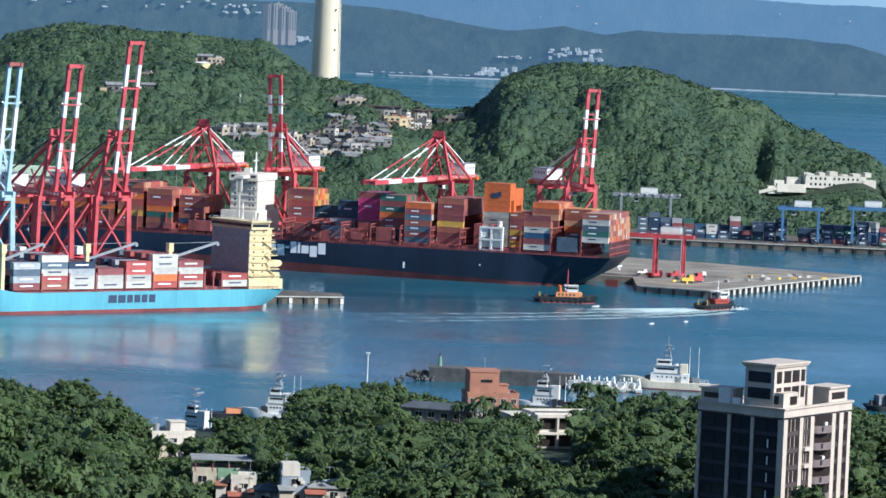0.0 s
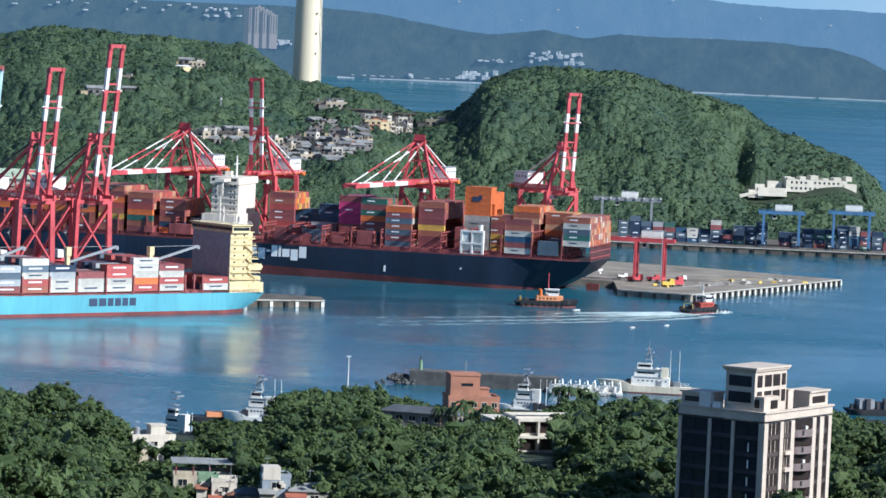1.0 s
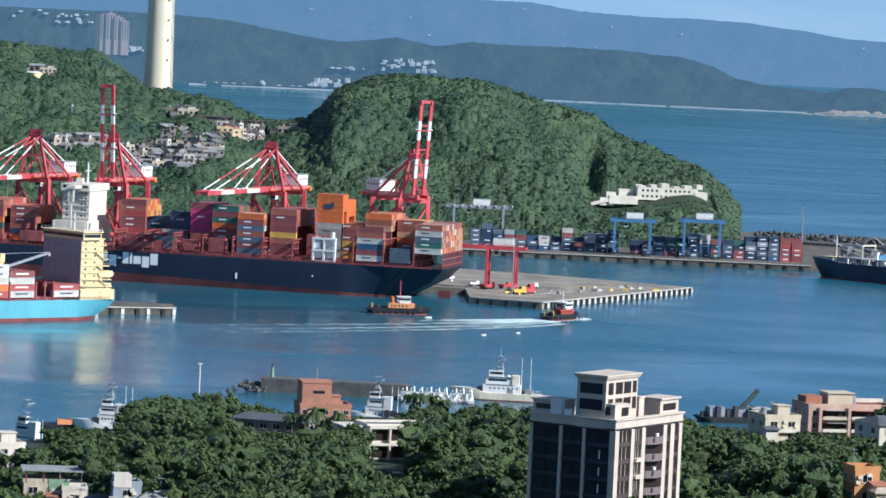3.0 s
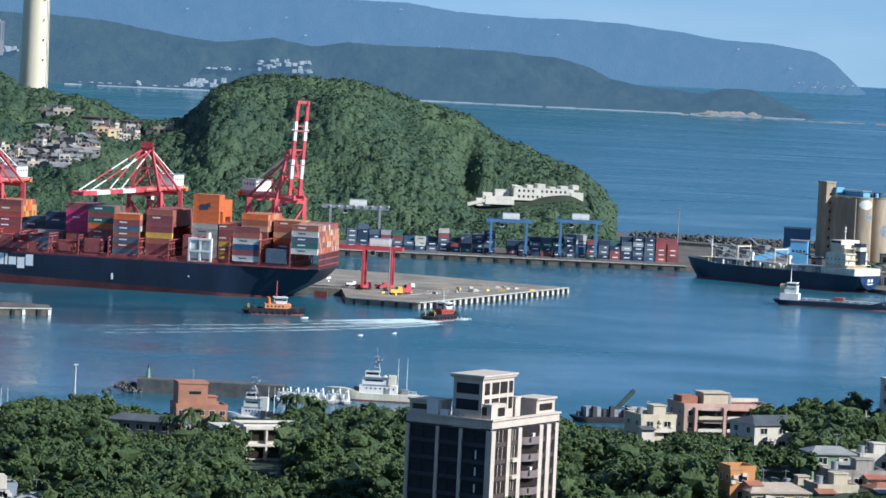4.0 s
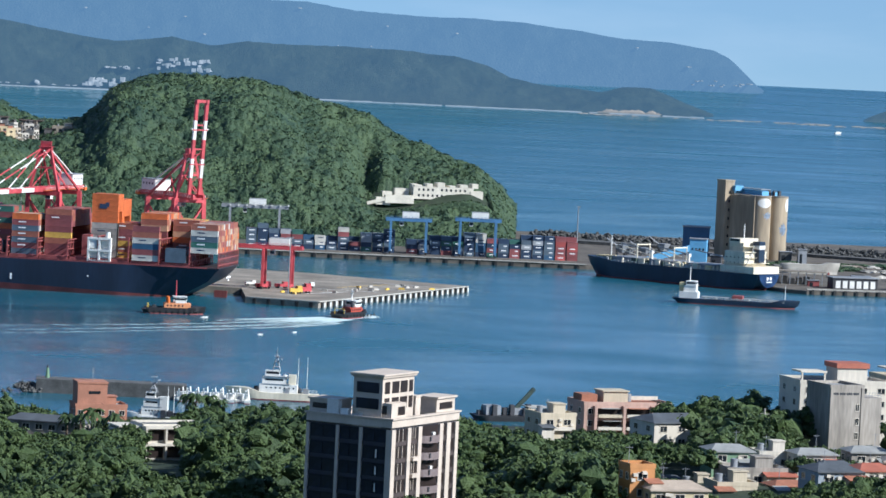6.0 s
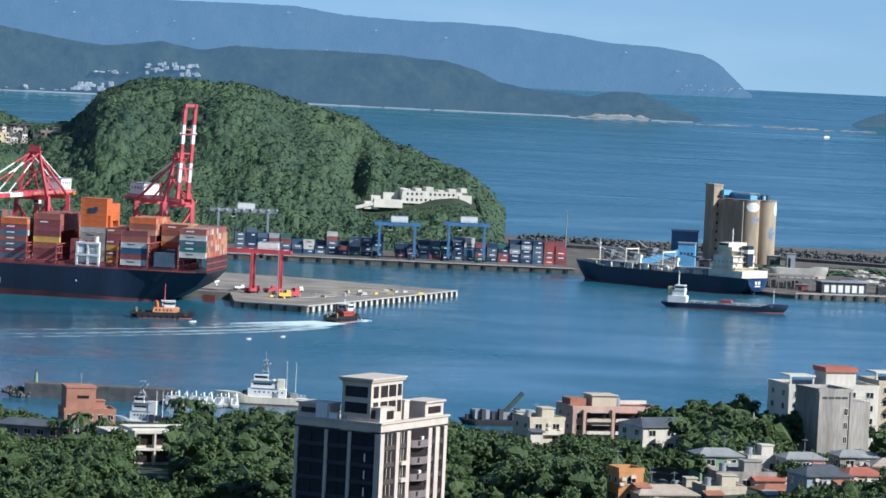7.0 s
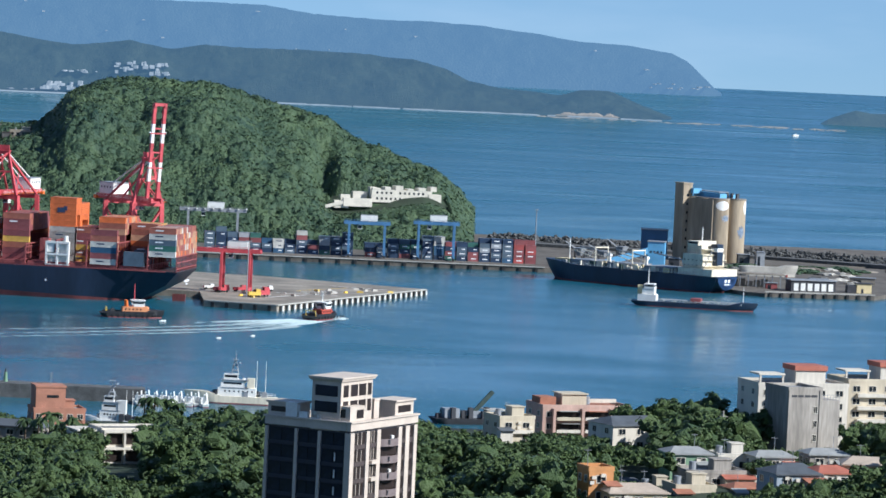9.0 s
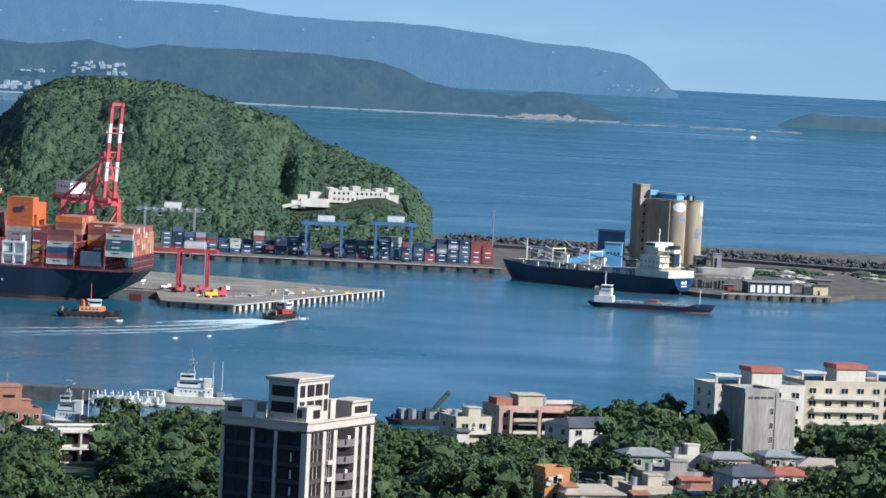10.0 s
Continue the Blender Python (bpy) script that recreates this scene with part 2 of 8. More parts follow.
def bar(bm, p, q, w, h=None):
    """A square bar from p to q, w wide and h high."""
    p, q = Vector(p), Vector(q)
    d = q - p
    r = bmesh.ops.create_cube(bm, size=1.0)["verts"]
    up = "Y" if abs(d.normalized().z) < 0.95 else "X"
    rot = d.to_track_quat("Z", up).to_matrix().to_4x4()
    bmesh.ops.transform(bm, matrix=Matrix.Translation((p + q) / 2) @ rot @ Matrix.Diagonal((w, h or w, d.length, 1)), verts=r)
    return r


def rod(bm, p, q, r0, r1=None, n=10):
    p, q = Vector(p), Vector(q)
    d = q - p
    v = bmesh.ops.create_cone(bm, cap_ends=True, segments=n, radius1=r0, radius2=r0 if r1 is None else r1, depth=d.length)["verts"]
    bmesh.ops.transform(bm, matrix=Matrix.Translation((p + q) / 2) @ d.to_track_quat("Z", "Y").to_matrix().to_4x4(), verts=v)
    return v


def prism(bm, ring, z0, z1, inset=0.0):
    """A solid over a ring of (x, y) places; its top drawn in by inset about the middle."""
    cx, cy = sum(p[0] for p in ring) / len(ring), sum(p[1] for p in ring) / len(ring)
    lo = [bm.verts.new((x, y, z0)) for x, y in ring]
    hi = [bm.verts.new((cx + (x - cx) * (1 - inset), cy + (y - cy) * (1 - inset), z1)) for x, y in ring]
    n = len(ring)
    for i in range(n):
        bm.faces.new((lo[i], lo[(i + 1) % n], hi[(i + 1) % n], hi[i]))
    bm.faces.new(hi)
    bm.faces.new(lo[::-1])


def part(name, bm, material, parent=None, label=""):
    me = bpy.data.meshes.new(name)
    bmesh.ops.recalc_face_normals(bm, faces=bm.faces[:])
    bm.to_mesh(me)
    bm.free()
    me.materials.append(material)
    ob = new(name, me)
    ob.parent = parent
    if label:
        ob["label"] = label
    return ob


def each(name, material, parent, *shapes):
    """One part for every box shape."""
    return [made(name, material, parent, s) for s in shapes]


def made(name, material, parent, *shapes, label=""):
    """A part from box shapes: (centre, size) or (centre, size, turn)."""
    bm = bmesh.new()
    for s in shapes:
        box(bm, *s)
    return part(name, bm, material, parent, label)


def thing(name, m, label, category, group="", kind=""):
    ob = tagged(new(name), label, category, group, kind)
    ob.matrix_basis = m
    return ob


def panes(name, material, parent, size, places):
    """Alike small pieces, each an object on one shared mesh."""
    bm = bmesh.new()
    box(bm, (0, 0, 0), size)
    me = bpy.data.meshes.new(name)
    bm.to_mesh(me)
    bm.free()
    me.materials.append(material)
    for p in places:
        ob = new(name, me)
        ob.parent = parent
        ob.location = p


def raw(name, verts, faces, material, parent=None, smooth=False):
    me = bpy.data.meshes.new(name)
    me.from_pydata(verts, [], faces)
    me.materials.append(material)
    if smooth:
        me.polygons.foreach_set("use_smooth", [True] * len(me.polygons))
    ob = new(name, me)
    ob.parent = parent
    return ob


def text(name, body, height, material, parent, m, label=""):
    cu = bpy.data.curves.new(name, "FONT")
    cu.body, cu.size, cu.extrude, cu.align_x = body, height, 0.03, "CENTER"
    cu.offset = height * 0.018
    tmp = bpy.data.objects.new(name, cu)
    scene.collection.objects.link(tmp)
    me = bpy.data.meshes.new_from_object(tmp.evaluated_get(bpy.context.evaluated_depsgraph_get()))
    bpy.data.objects.remove(tmp)
    me.materials.clear()
    me.materials.append(material)
    ob = new(name, me)
    ob.parent = parent
    ob.matrix_basis = m
    if label:
        ob["label"] = label
    return ob
def shared(name, me, parent, m, label=""):
    ob = new(name, me)
    ob.parent = parent
    ob.matrix_basis = m
    if label:
        ob["label"] = label
    return ob


def mesh_of(name, material, *shapes, bevel=0.0):
    bm = bmesh.new()
    for s in shapes:
        box(bm, *s)
    if bevel:
        bmesh.ops.bevel(bm, geom=bm.edges[:], offset=bevel, segments=1)
    me = bpy.data.meshes.new(name)
    bm.to_mesh(me)
    bm.free()
    me.materials.append(material)
    return me


# ---- sea and land ----
def smooth(a, b, v):
    s = min(1.0, max(0.0, (v - a) / (b - a)))
    return s * s * (3 - 2 * s)


def sea_height(r):
    """The far sea lifts to the height at which its horizon lies seen from the hill."""
    s = max(0.0, (r - 2900.0) / 2000.0)
    return 91.5 * s * s


def build_sea():
    radii = [1, 300, 600, 900, 1200, 1500, 1800, 2100, 2400, 2700, 2900] + [2900 + 100 * i for i in range(1, 21)]
    steps = 120
    verts = [(r * math.sin(2 * math.pi * k / steps), r * math.cos(2 * math.pi * k / steps), sea_height(r)) for r in radii for k in range(steps)]
    faces = [(i * steps + k, (i + 1) * steps + k, (i + 1) * steps + (k + 1) % steps, i * steps + (k + 1) % steps)
             for i in range(len(radii) - 1) for k in range(steps)]
    faces.append(tuple(range(steps)))
    ob = raw("water", verts, faces, WATER, smooth=True)
    return tagged(ob, "blue harbour and open sea with light ripples and calm streaks", "sea", kind="structure")


build_sea()


def near_ground(x, y):
    """Height of the land between the viewpoint and the shore."""
    z = 3.0 + 110.0 * math.exp(-((x * x + y * y) / 215.0 ** 2))
    z += (15.0 + 9.5 * smooth(60, 150, x) - 9.0 * smooth(-15, -45, x)) * smooth(260, 560, y) * smooth(1085, 790, y)
    z += 44.0 * math.exp(-((x + 82) / 44.0) ** 2 - ((y - 505) / 120.0) ** 2)
    return z + 2.0 * (noise.noise((x / 40, y / 40, 0)) + 0.4) * smooth(1080, 950, y)


def shore_y(x):
    """The quay line of the near shore."""
    return 1018.0 + 40 * smooth(-62, -46, x) + 72 * smooth(-40, -12, x) + 15 * smooth(90, 130, x)


def build_near_land():
    xs = [-620 + 10 * i for i in range(125)]
    n = 84
    verts, faces = [], []
    for x in xs:
        for j in range(n + 1):
            y = -330 + (shore_y(x) + 330) * j / n
            verts.append((x, y, near_ground(x, y)))
        verts.append((x, shore_y(x) + 0.4, -4.0))
    k = n + 2
    for i in range(len(xs) - 1):
        for j in range(n + 1):
            faces.append((i * k + j, (i + 1) * k + j, (i + 1) * k + j + 1, i * k + j + 1))
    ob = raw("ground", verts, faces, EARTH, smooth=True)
    return tagged(ob, "overgrown hillside sloping down to the harbour shore", "ground", kind="structure")


build_near_land()

# ridge of the far shore: azimuth in degrees, crest height in metres
CREST = [(-30, 60), (-14, 92), (-10, 90), (-6.9, 87), (-6.36, 96), (-5.6, 101), (-5.0, 101), (-4.14, 97), (-3.44, 93), (-2.84, 92), (-2.31, 81), (-2.04, 72.5),
         (-1.7, 71.5), (-1.26, 69), (-0.83, 64), (-0.56, 57), (-0.21, 54), (0.20, 56), (0.45, 60), (0.62, 68), (0.79, 78), (1.2, 86), (1.72, 89.5), (2.31, 87.5), (2.83, 89),
         (3.35, 84), (3.79, 77), (4.32, 71.5), (4.76, 67), (5.2, 57), (5.64, 50), (6.09, 41), (6.35, 38.5), (6.62, 32), (6.85, 22), (6.99, 8), (7.1, 2.7), (7.5, 2.5)]


def table(rows, v):
    for (a, p), (b, q) in zip(rows, rows[1:]):
        if a <= v <= b:
            return p + (q - p) * (v - a) / (b - a)
    return rows[0][1] if v < rows[0][0] else rows[-1][1]


def hill_foot(az):
    return 2185 - 120 * smooth(1.5, -2.0, az)


def hill_height(az, d):
    crest = table(CREST, az)
    ridge = 2440 + 90 * smooth(0.2, -2.5, az) - 60 * smooth(5, 7, az)
    foot = hill_foot(az)
    back = ridge + 420
    if d < ridge:
        s = max(0.0, (d - foot) / (ridge - foot))
        k = 1 - (1 - s) ** 1.55
    else:
        s = max(0.0, 1 - (d - ridge) / (back - ridge))
        k = s * s * (3 - 2 * s)
    x, y = d * math.sin(radians(az)), d * math.cos(radians(az))
    rough = 11.0 * noise.noise((x / 75, y / 130, 3.0)) + 7.0 * noise.noise((x / 30, y / 70, 7.0))
    rough += -11.0 * math.exp(-((x - 191 - 0.10 * (y - 2300)) / 6.5) ** 2) * smooth(2250, 2300, y) * smooth(2400, 2340, y)
    return 2.6 + (crest - 2.6) * k + rough * min(1.0, 2.5 * k) * (1 - 0.75 * smooth(0.85, 1.0, k))


def build_far_hill():
    azs = [-30 + 0.75 * i for i in range(28)] + [-9 + 0.12 * i for i in range(135)]
    k = 60
    verts = []
    for a in azs:
        d0 = hill_foot(a) - 6
        for j in range(k):
            d = d0 + (2900 - d0) * j / (k - 1)
            verts.append((d * math.sin(radians(a)), d * math.cos(radians(a)), hill_height(a, d)))
    faces = [(i * k + j, (i + 1) * k + j, (i + 1) * k + j + 1, i * k + j + 1) for i in range(len(azs) - 1) for j in range(k - 1)]
    ob = raw("hill", verts, faces, EARTH, smooth=True)
    return tagged(ob, "wooded green hill across the harbour", "hill", kind="structure")


build_far_hill()


def backdrop_ridge(name, rows, dist, depth, base, material, label, rough):
    """A far headland: slope from the water up to a crest given by azimuth and elevation seen from the viewpoint."""
    a0, a1 = rows[0][0], rows[-1][0]
    n, k = 330, 22
    verts = []
    for i in range(n + 1):
        az = a0 + (a1 - a0) * i / n
        crest = 118 + (dist + depth) * math.tan(radians(table(rows, az)))
        for j in range(k + 1):
            s = j / k
            d = dist + depth * s
            lo = base if base is not None else sea_height(dist) - 1.5
            f = s ** 0.8
            z = lo + max(0.0, crest - lo) * f
            relief = noise.noise((az * 2.2, s * 2.0, 1.0)) + 0.5 * noise.noise((az * 6, s * 5.0, 2.0)) + 0.3 * noise.noise((az * 17, s * 9.0, 5.0))
            z += rough * relief * math.sin(math.pi * min(1, s * 0.97)) * min(1.0, max(0.0, crest - lo) / 30)
            z += 0.8 * noise.noise((az * 40, s * 20, 9.0)) * (1 if crest > lo + 1 else 0)
            verts.append((d * math.sin(radians(az)), d * math.cos(radians(az)), z))
    faces = [(i * (k + 1) + j, (i + 1) * (k + 1) + j, (i + 1) * (k + 1) + j + 1, i * (k + 1) + j + 1) for i in range(n) for j in range(k)]
    return tagged(raw(name, verts, faces, material, smooth=True), label, "headland", kind="structure")


# both headland materials carry their haze as a mixed-in glow
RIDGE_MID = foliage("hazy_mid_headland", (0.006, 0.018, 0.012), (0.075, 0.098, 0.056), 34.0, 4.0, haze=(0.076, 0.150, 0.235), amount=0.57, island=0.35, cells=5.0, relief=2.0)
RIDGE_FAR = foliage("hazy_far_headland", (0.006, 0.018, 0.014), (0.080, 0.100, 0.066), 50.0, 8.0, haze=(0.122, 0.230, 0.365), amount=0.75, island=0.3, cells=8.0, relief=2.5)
MID = [(-14, 0.75), (-6.9, 0.30), (-4.3, 0.20), (-1.7, 0.20), (-0.89, 0.15), (0.0, 0.01), (0.31, -0.04), (0.85, -0.10), (1.38, -0.04), (1.7, 0.01), (2.03, -0.05), (2.31, -0.10), (2.82, -0.01), (3.43, -0.03), (4.27, -0.02),
       (5.14, -0.03), (6.01, -0.09), (6.55, -0.20), (6.89, -0.38), (7.32, -0.45), (7.93, -0.50), (8.27, -0.53), (8.61, -0.43), (9.05, -0.43), (9.48, -0.60), (9.92, -0.75), (10.2, -0.86)]
FAR = [(-14, 0.9), (-6.9, 0.6), (-1.77, 0.66), (0.8, 0.64), (3.73, 0.64), (4.42, 0.54), (5.37, 0.50), (6.41, 0.50), (7.1, 0.47), (7.97, 0.38), (8.58, 0.30), (9.27, 0.28), (9.96, 0.19), (10.22, 0.07), (10.49, -0.17),
       (10.67, -0.34), (10.8, -0.40)]
ISLET = [(12.2, -0.82), (12.39, -0.70), (12.65, -0.60), (12.81, -0.55), (13.07, -0.59), (13.33, -0.57), (13.67, -0.57), (13.91, -0.60), (15.5, -0.5), (17, -0.85)]
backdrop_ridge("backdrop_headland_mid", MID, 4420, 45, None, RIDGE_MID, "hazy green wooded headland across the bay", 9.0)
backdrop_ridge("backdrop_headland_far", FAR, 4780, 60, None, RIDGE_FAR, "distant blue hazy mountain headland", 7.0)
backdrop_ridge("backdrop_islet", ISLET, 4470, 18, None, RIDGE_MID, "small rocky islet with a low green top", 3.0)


def on_hill(az, el):
    """Where the sight line at that azimuth and elevation meets the far hill."""
    d = hill_foot(az)
    while d < 2700 and 118 + d * math.tan(radians(el)) > hill_height(az, d):
        d += 4
    return Vector((d * math.sin(radians(az)), d * math.cos(radians(az)), hill_height(az, d)))
# ---- harbour quays ----
def slab(name, ring, z0, z1, material, label):
    bm = bmesh.new()
    prism(bm, ring, z0, z1)
    return tagged(part(name, bm, material), label, "quay", kind="structure")


HA = radians(15.0)                                   # the big ship's lie
HU = Vector((-math.cos(HA), math.sin(HA), 0))        # towards its bow
HN = Vector((-math.sin(HA), -math.cos(HA), 0))       # towards the open basin
STERN = Vector((75.0, 1688.0, 0))
QE = STERN - HN * 53.5                                # quay edge behind the big ship
QB = QE + HU * 430

slab("quay_terminal", [(88, 1683), (120, 1669), (204, 1822), (128, 1876), (30, 1915), (-90, 2085), (-600, 2150), (QB.x, QB.y), (QE.x, QE.y)],
     -4, 3, CONCRETE, "worn concrete container wharf with black and white fenders")
slab("quay_far", [(-90, 2086), (296, 2058), (318, 2060), (352, 2140), (600, 2240), (700, 2420), (250, 2420), (-600, 2240), (-600, 2152)],
     -4, 2.6, GRAVEL, "long bare quay below the wooded hill")
slab("quay_grain", [(330, 2052), (384, 1922), (392, 1915), (452, 1922), (474, 1962), (640, 2040), (700, 2230), (600, 2236), (354, 2136)],
     -4, 2.0, GRAVEL, "bare gravel and concrete quay by the grain silos")
slab("quay_feeder", [(-420, 1248), (-92, 1520), (-40, 1540), (-42, 1560), (-120, 1572), (-270, 1690), (-700, 1760), (-700, 1200)],
     -4, 3, GRAVEL, "stained concrete wharf beneath the tall gantry cranes")


def fenders(parent, p, q, step, white):
    """Black fender blocks with white faces along a quay edge, and a light coping."""
    p, q = Vector((*p, 0)), Vector((*q, 0))
    d = q - p
    a = math.atan2(d.y, d.x)
    bm = bmesh.new()
    n = Vector((d.y, -d.x, 0)).normalized()
    mid = (p + q) / 2
    box(bm, (mid.x + n.x * 0.1, mid.y + n.y * 0.1, 2.85), (d.length, 0.9, 0.5), a)
    tagged(part("trim_coping", bm, COPING), "pale concrete coping along the quay edge", "kerb", kind="structure")
    me = {}
    for key, mat, size, z in (("black", RUBBER, (1.5, 0.8, 2.6), 1.2), ("white", WHITE, (1.3, 0.5, 2.2), 1.2)):
        b2 = bmesh.new()
        box(b2, (0, 0, 0), size)
        bmesh.ops.bevel(b2, geom=b2.edges[:], offset=0.12, segments=1)
        me[key] = bpy.data.meshes.new("fender")
        b2.to_mesh(me[key])
        b2.free()
        me[key].materials.append(mat)
    k = int(d.length / step)
    for i in range(k):
        c = p + d * ((i + 0.5) / k)
        for key, off, far in (("black", 0.0, 0.35), ("white", step * 0.42, 0.3)):
            if key == "white" and not white:
                continue
            ob = new("fender", me[key])
            e = c + d.normalized() * off + n * far
            ob.matrix_basis = Matrix.Translation((e.x, e.y, 1.2)) @ Matrix.Rotation(a, 4, "Z")
            tagged(ob, "black rubber fender on the quay wall" if key == "black" else "white fender panel on the quay wall", "fender", "quay fenders")


COPING = surf("pale_coping", (0.46, 0.43, 0.37), 0.85, var=0.25, size=5)
fenders(None, (89, 1683), (120, 1669), 6.5, False)
fenders(None, (120, 1669), (204, 1822), 6.3, True)
fenders(None, (-92, 1520), (-40, 1540), 11.0, True)
fenders(None, (-60, 2084), (296, 2058), 9.0, False)
fenders(None, (392, 1915), (452, 1922), 6.0, False)

# painted lines and patches on the open apron
for k, (x, y, w, a, mat) in enumerate(((150, 1790, 44, 0.9, YELLOW), (140, 1752, 30, -0.25, LETTER), (158, 1772, 26, -0.3, LETTER), (128, 1730, 34, 0.9, LETTER), (170, 1812, 30, -0.5, LETTER))):
    bm = bmesh.new()
    box(bm, (x, y, 3.02), (w, 0.6, 0.03), a)
    tagged(part("road_marking", bm, mat), "faded painted line on the concrete wharf", "road marking", kind="structure")


# ---- shipping containers ----
PAINTS = {
    "red": (0.41, 0.085, 0.075), "maroon": (0.25, 0.075, 0.075), "brown": (0.33, 0.115, 0.075), "orange": (0.62, 0.15, 0.04),
    "white": (0.54, 0.52, 0.46), "grey": (0.36, 0.38, 0.39), "navy": (0.022, 0.045, 0.090), "blue": (0.038, 0.10, 0.18), "green": (0.045, 0.14, 0.11),
    "yellow": (0.58, 0.36, 0.07), "pink": (0.62, 0.06, 0.20), "slate": (0.10, 0.14, 0.18), "tan": (0.48, 0.27, 0.16),
}
BOX_MAT = {k: surf(k + "_container_paint", c, 0.55, var=0.22, size=3.0, fine=0.35, rand=0.16, bump=0.1) for k, c in PAINTS.items()}
BOX_MESH = {}


def container_mesh(colour, length, bars):
    """A steel box with corner frame, sunk and ribbed sides, and plain bars for its lettering."""
    key = (colour, length, bars)
    if key in BOX_MESH:
        return BOX_MESH[key]
    h, w = 2.6, 2.44
    bm = bmesh.new()
    box(bm, (0, 0, h / 2), (length, w, h))
    bm.faces.ensure_lookup_table()
    sides = [f for f in bm.faces if abs(f.normal.z) < 0.5]
    bmesh.ops.inset_individual(bm, faces=sides, thickness=0.16, depth=-0.07)
    n = len(bm.faces)
    bm.faces.ensure_lookup_table()
    if bars:
        wide = length * (0.30 if bars == 1 else 0.5)
        for s in (-1, 1):
            box(bm, (length * (0.12 if bars == 1 else 0.0), s * (w / 2 - 0.06), h * 0.55), (wide, 0.03, 0.55))
    me = bpy.data.meshes.new("container")
    bm.to_mesh(me)
    bm.free()
    me.materials.append(BOX_MAT[colour])
    me.materials.append(LETTERD if colour in ("white", "yellow", "tan") else LETTER)
    for p in me.polygons:
        p.material_index = 1 if p.index >= n else 0
    BOX_MESH[key] = me
    return me


REST = []


def container(colour, m, length=12.19, bars=0, where="stacked on deck", group="containers", single=True):
    if not single:
        REST.append((container_mesh(colour, length, 0), m, colour))
        return None
    ob = new("shipping_container", container_mesh(colour, length, bars))
    ob.matrix_basis = m
    return tagged(ob, "%s steel shipping container %s" % (colour, where), "container", group)


def warehouse_left():
    b = thing("warehouse", Matrix.Translation((-232, 2052, 3.0)), "broad warehouse with a pale green sheet roof", "warehouse")
    made("wall", COPING, b, ((0, 0, 11), (44, 30, 22)))
    bm = bmesh.new()
    v = [bm.verts.new(q) for q in ((-23, -16, 22), (23, -16, 22), (23, 16, 22), (-23, 16, 22), (-23, 0, 27), (23, 0, 27))]
    for f in ((0, 1, 5, 4), (1, 2, 5), (2, 3, 4, 5), (3, 0, 4), (3, 2, 1, 0)):
        bm.faces.new([v[i] for i in f])
    part("roof", bm, surf("pale_green_sheet", (0.42, 0.50, 0.36), 0.7), b)
    made("window_band", GLASS, b, ((0, -15.05, 17), (40, 0.1, 2)))


warehouse_left()


def tall_order(rng, spec):
    return rng.choice(spec.split())


# ---- hulls ----
def hull(parent, length, beam, deck, boot, top, low, bow_rise=2.5, stern=0.85, bow_len=0.2, rake=0.05, trim=0.0):
    """A ship's hull: x ahead from the stern, y to port. Returns the two painted parts: sides and boot-topping.
    trim: how much higher the paint line lies amidships than at the stern."""
    n = 40
    rows = []
    for i in range(n + 1):
        s = i / n
        aft = stern + (1 - stern) * min(1.0, s / 0.14) ** 0.7
        fwd = 1.0 if s < 1 - bow_len else max(0.0, 1 - ((s - (1 - bow_len)) / bow_len) ** 2.3)
        rise = bow_rise * smooth(1 - bow_len * 1.15, 1 - bow_len * 0.55, s)
        row = []
        for z, wide, keel in ((-2.5, 0.93, 1), (boot + trim * min(1.0, s / 0.55), 0.985, 1), (boot + trim * min(1.0, s / 0.55) + 0.01, 0.985, 1), ((deck + boot) * 0.55, 1.0, 0), (deck + rise, 1.0, 0)):
            f = fwd
            if keel and s > 1 - bow_len:
                f = max(0.0, 1 - ((s - (1 - bow_len)) / bow_len) ** 1.5)
            x = s * length
            up = max(0.0, min(1.0, z / (deck + 0.01)))
            x += rake * length * (up - 0.5) * smooth(1 - bow_len, 1.0, s)
            a = aft
            if s < 0.12:
                x += (1 - up) ** 1.5 * 0.055 * length * (1 - s / 0.12)
                a = aft * (1 - 0.35 * (1 - up) * (1 - s / 0.12))
            row.append((x, beam / 2 * wide * f * a, z))
        rows.append(row)
    out = []
    for name, levels, mat in (("boot_topping", (0, 1), low), ("hull_side", (2, 3, 4), top)):
        bm = bmesh.new()
        port = [[bm.verts.new(r[k]) for k in levels] for r in rows]
        star = [[bm.verts.new((r[k][0], -r[k][1] - 0.002, r[k][2])) for k in levels] for r in rows]
        m = len(levels)
        for side in (port, star):
            for i in range(n):
                for k in range(m - 1):
                    bm.faces.new((side[i][k], side[i + 1][k], side[i + 1][k + 1], side[i][k + 1]))
        for k in range(m - 1):
            bm.faces.new((port[0][k], port[0][k + 1], star[0][k + 1], star[0][k]))
            bm.faces.new((port[n][k], port[n][k + 1], star[n][k + 1], star[n][k]))
        for i in range(n):
            bm.faces.new((port[i][-1], port[i + 1][-1], star[i + 1][-1], star[i][-1]))
        ob = part(name, bm, mat, parent)
        ob.data.polygons.foreach_set("use_smooth", [True] * len(ob.data.polygons))
        ob.data.set_sharp_from_angle(angle=radians(38))
        out.append(ob)
    return out


def rail(bm, p, q, h=1.1, posts=8):
    p, q = Vector(p), Vector(q)
    for z in (h, h * 0.5):
        bar(bm, p + Vector((0, 0, z)), q + Vector((0, 0, z)), 0.09)
    for i in range(posts + 1):
        c = p.lerp(q, i / posts)
        bar(bm, c, c + Vector((0, 0, h)), 0.08)


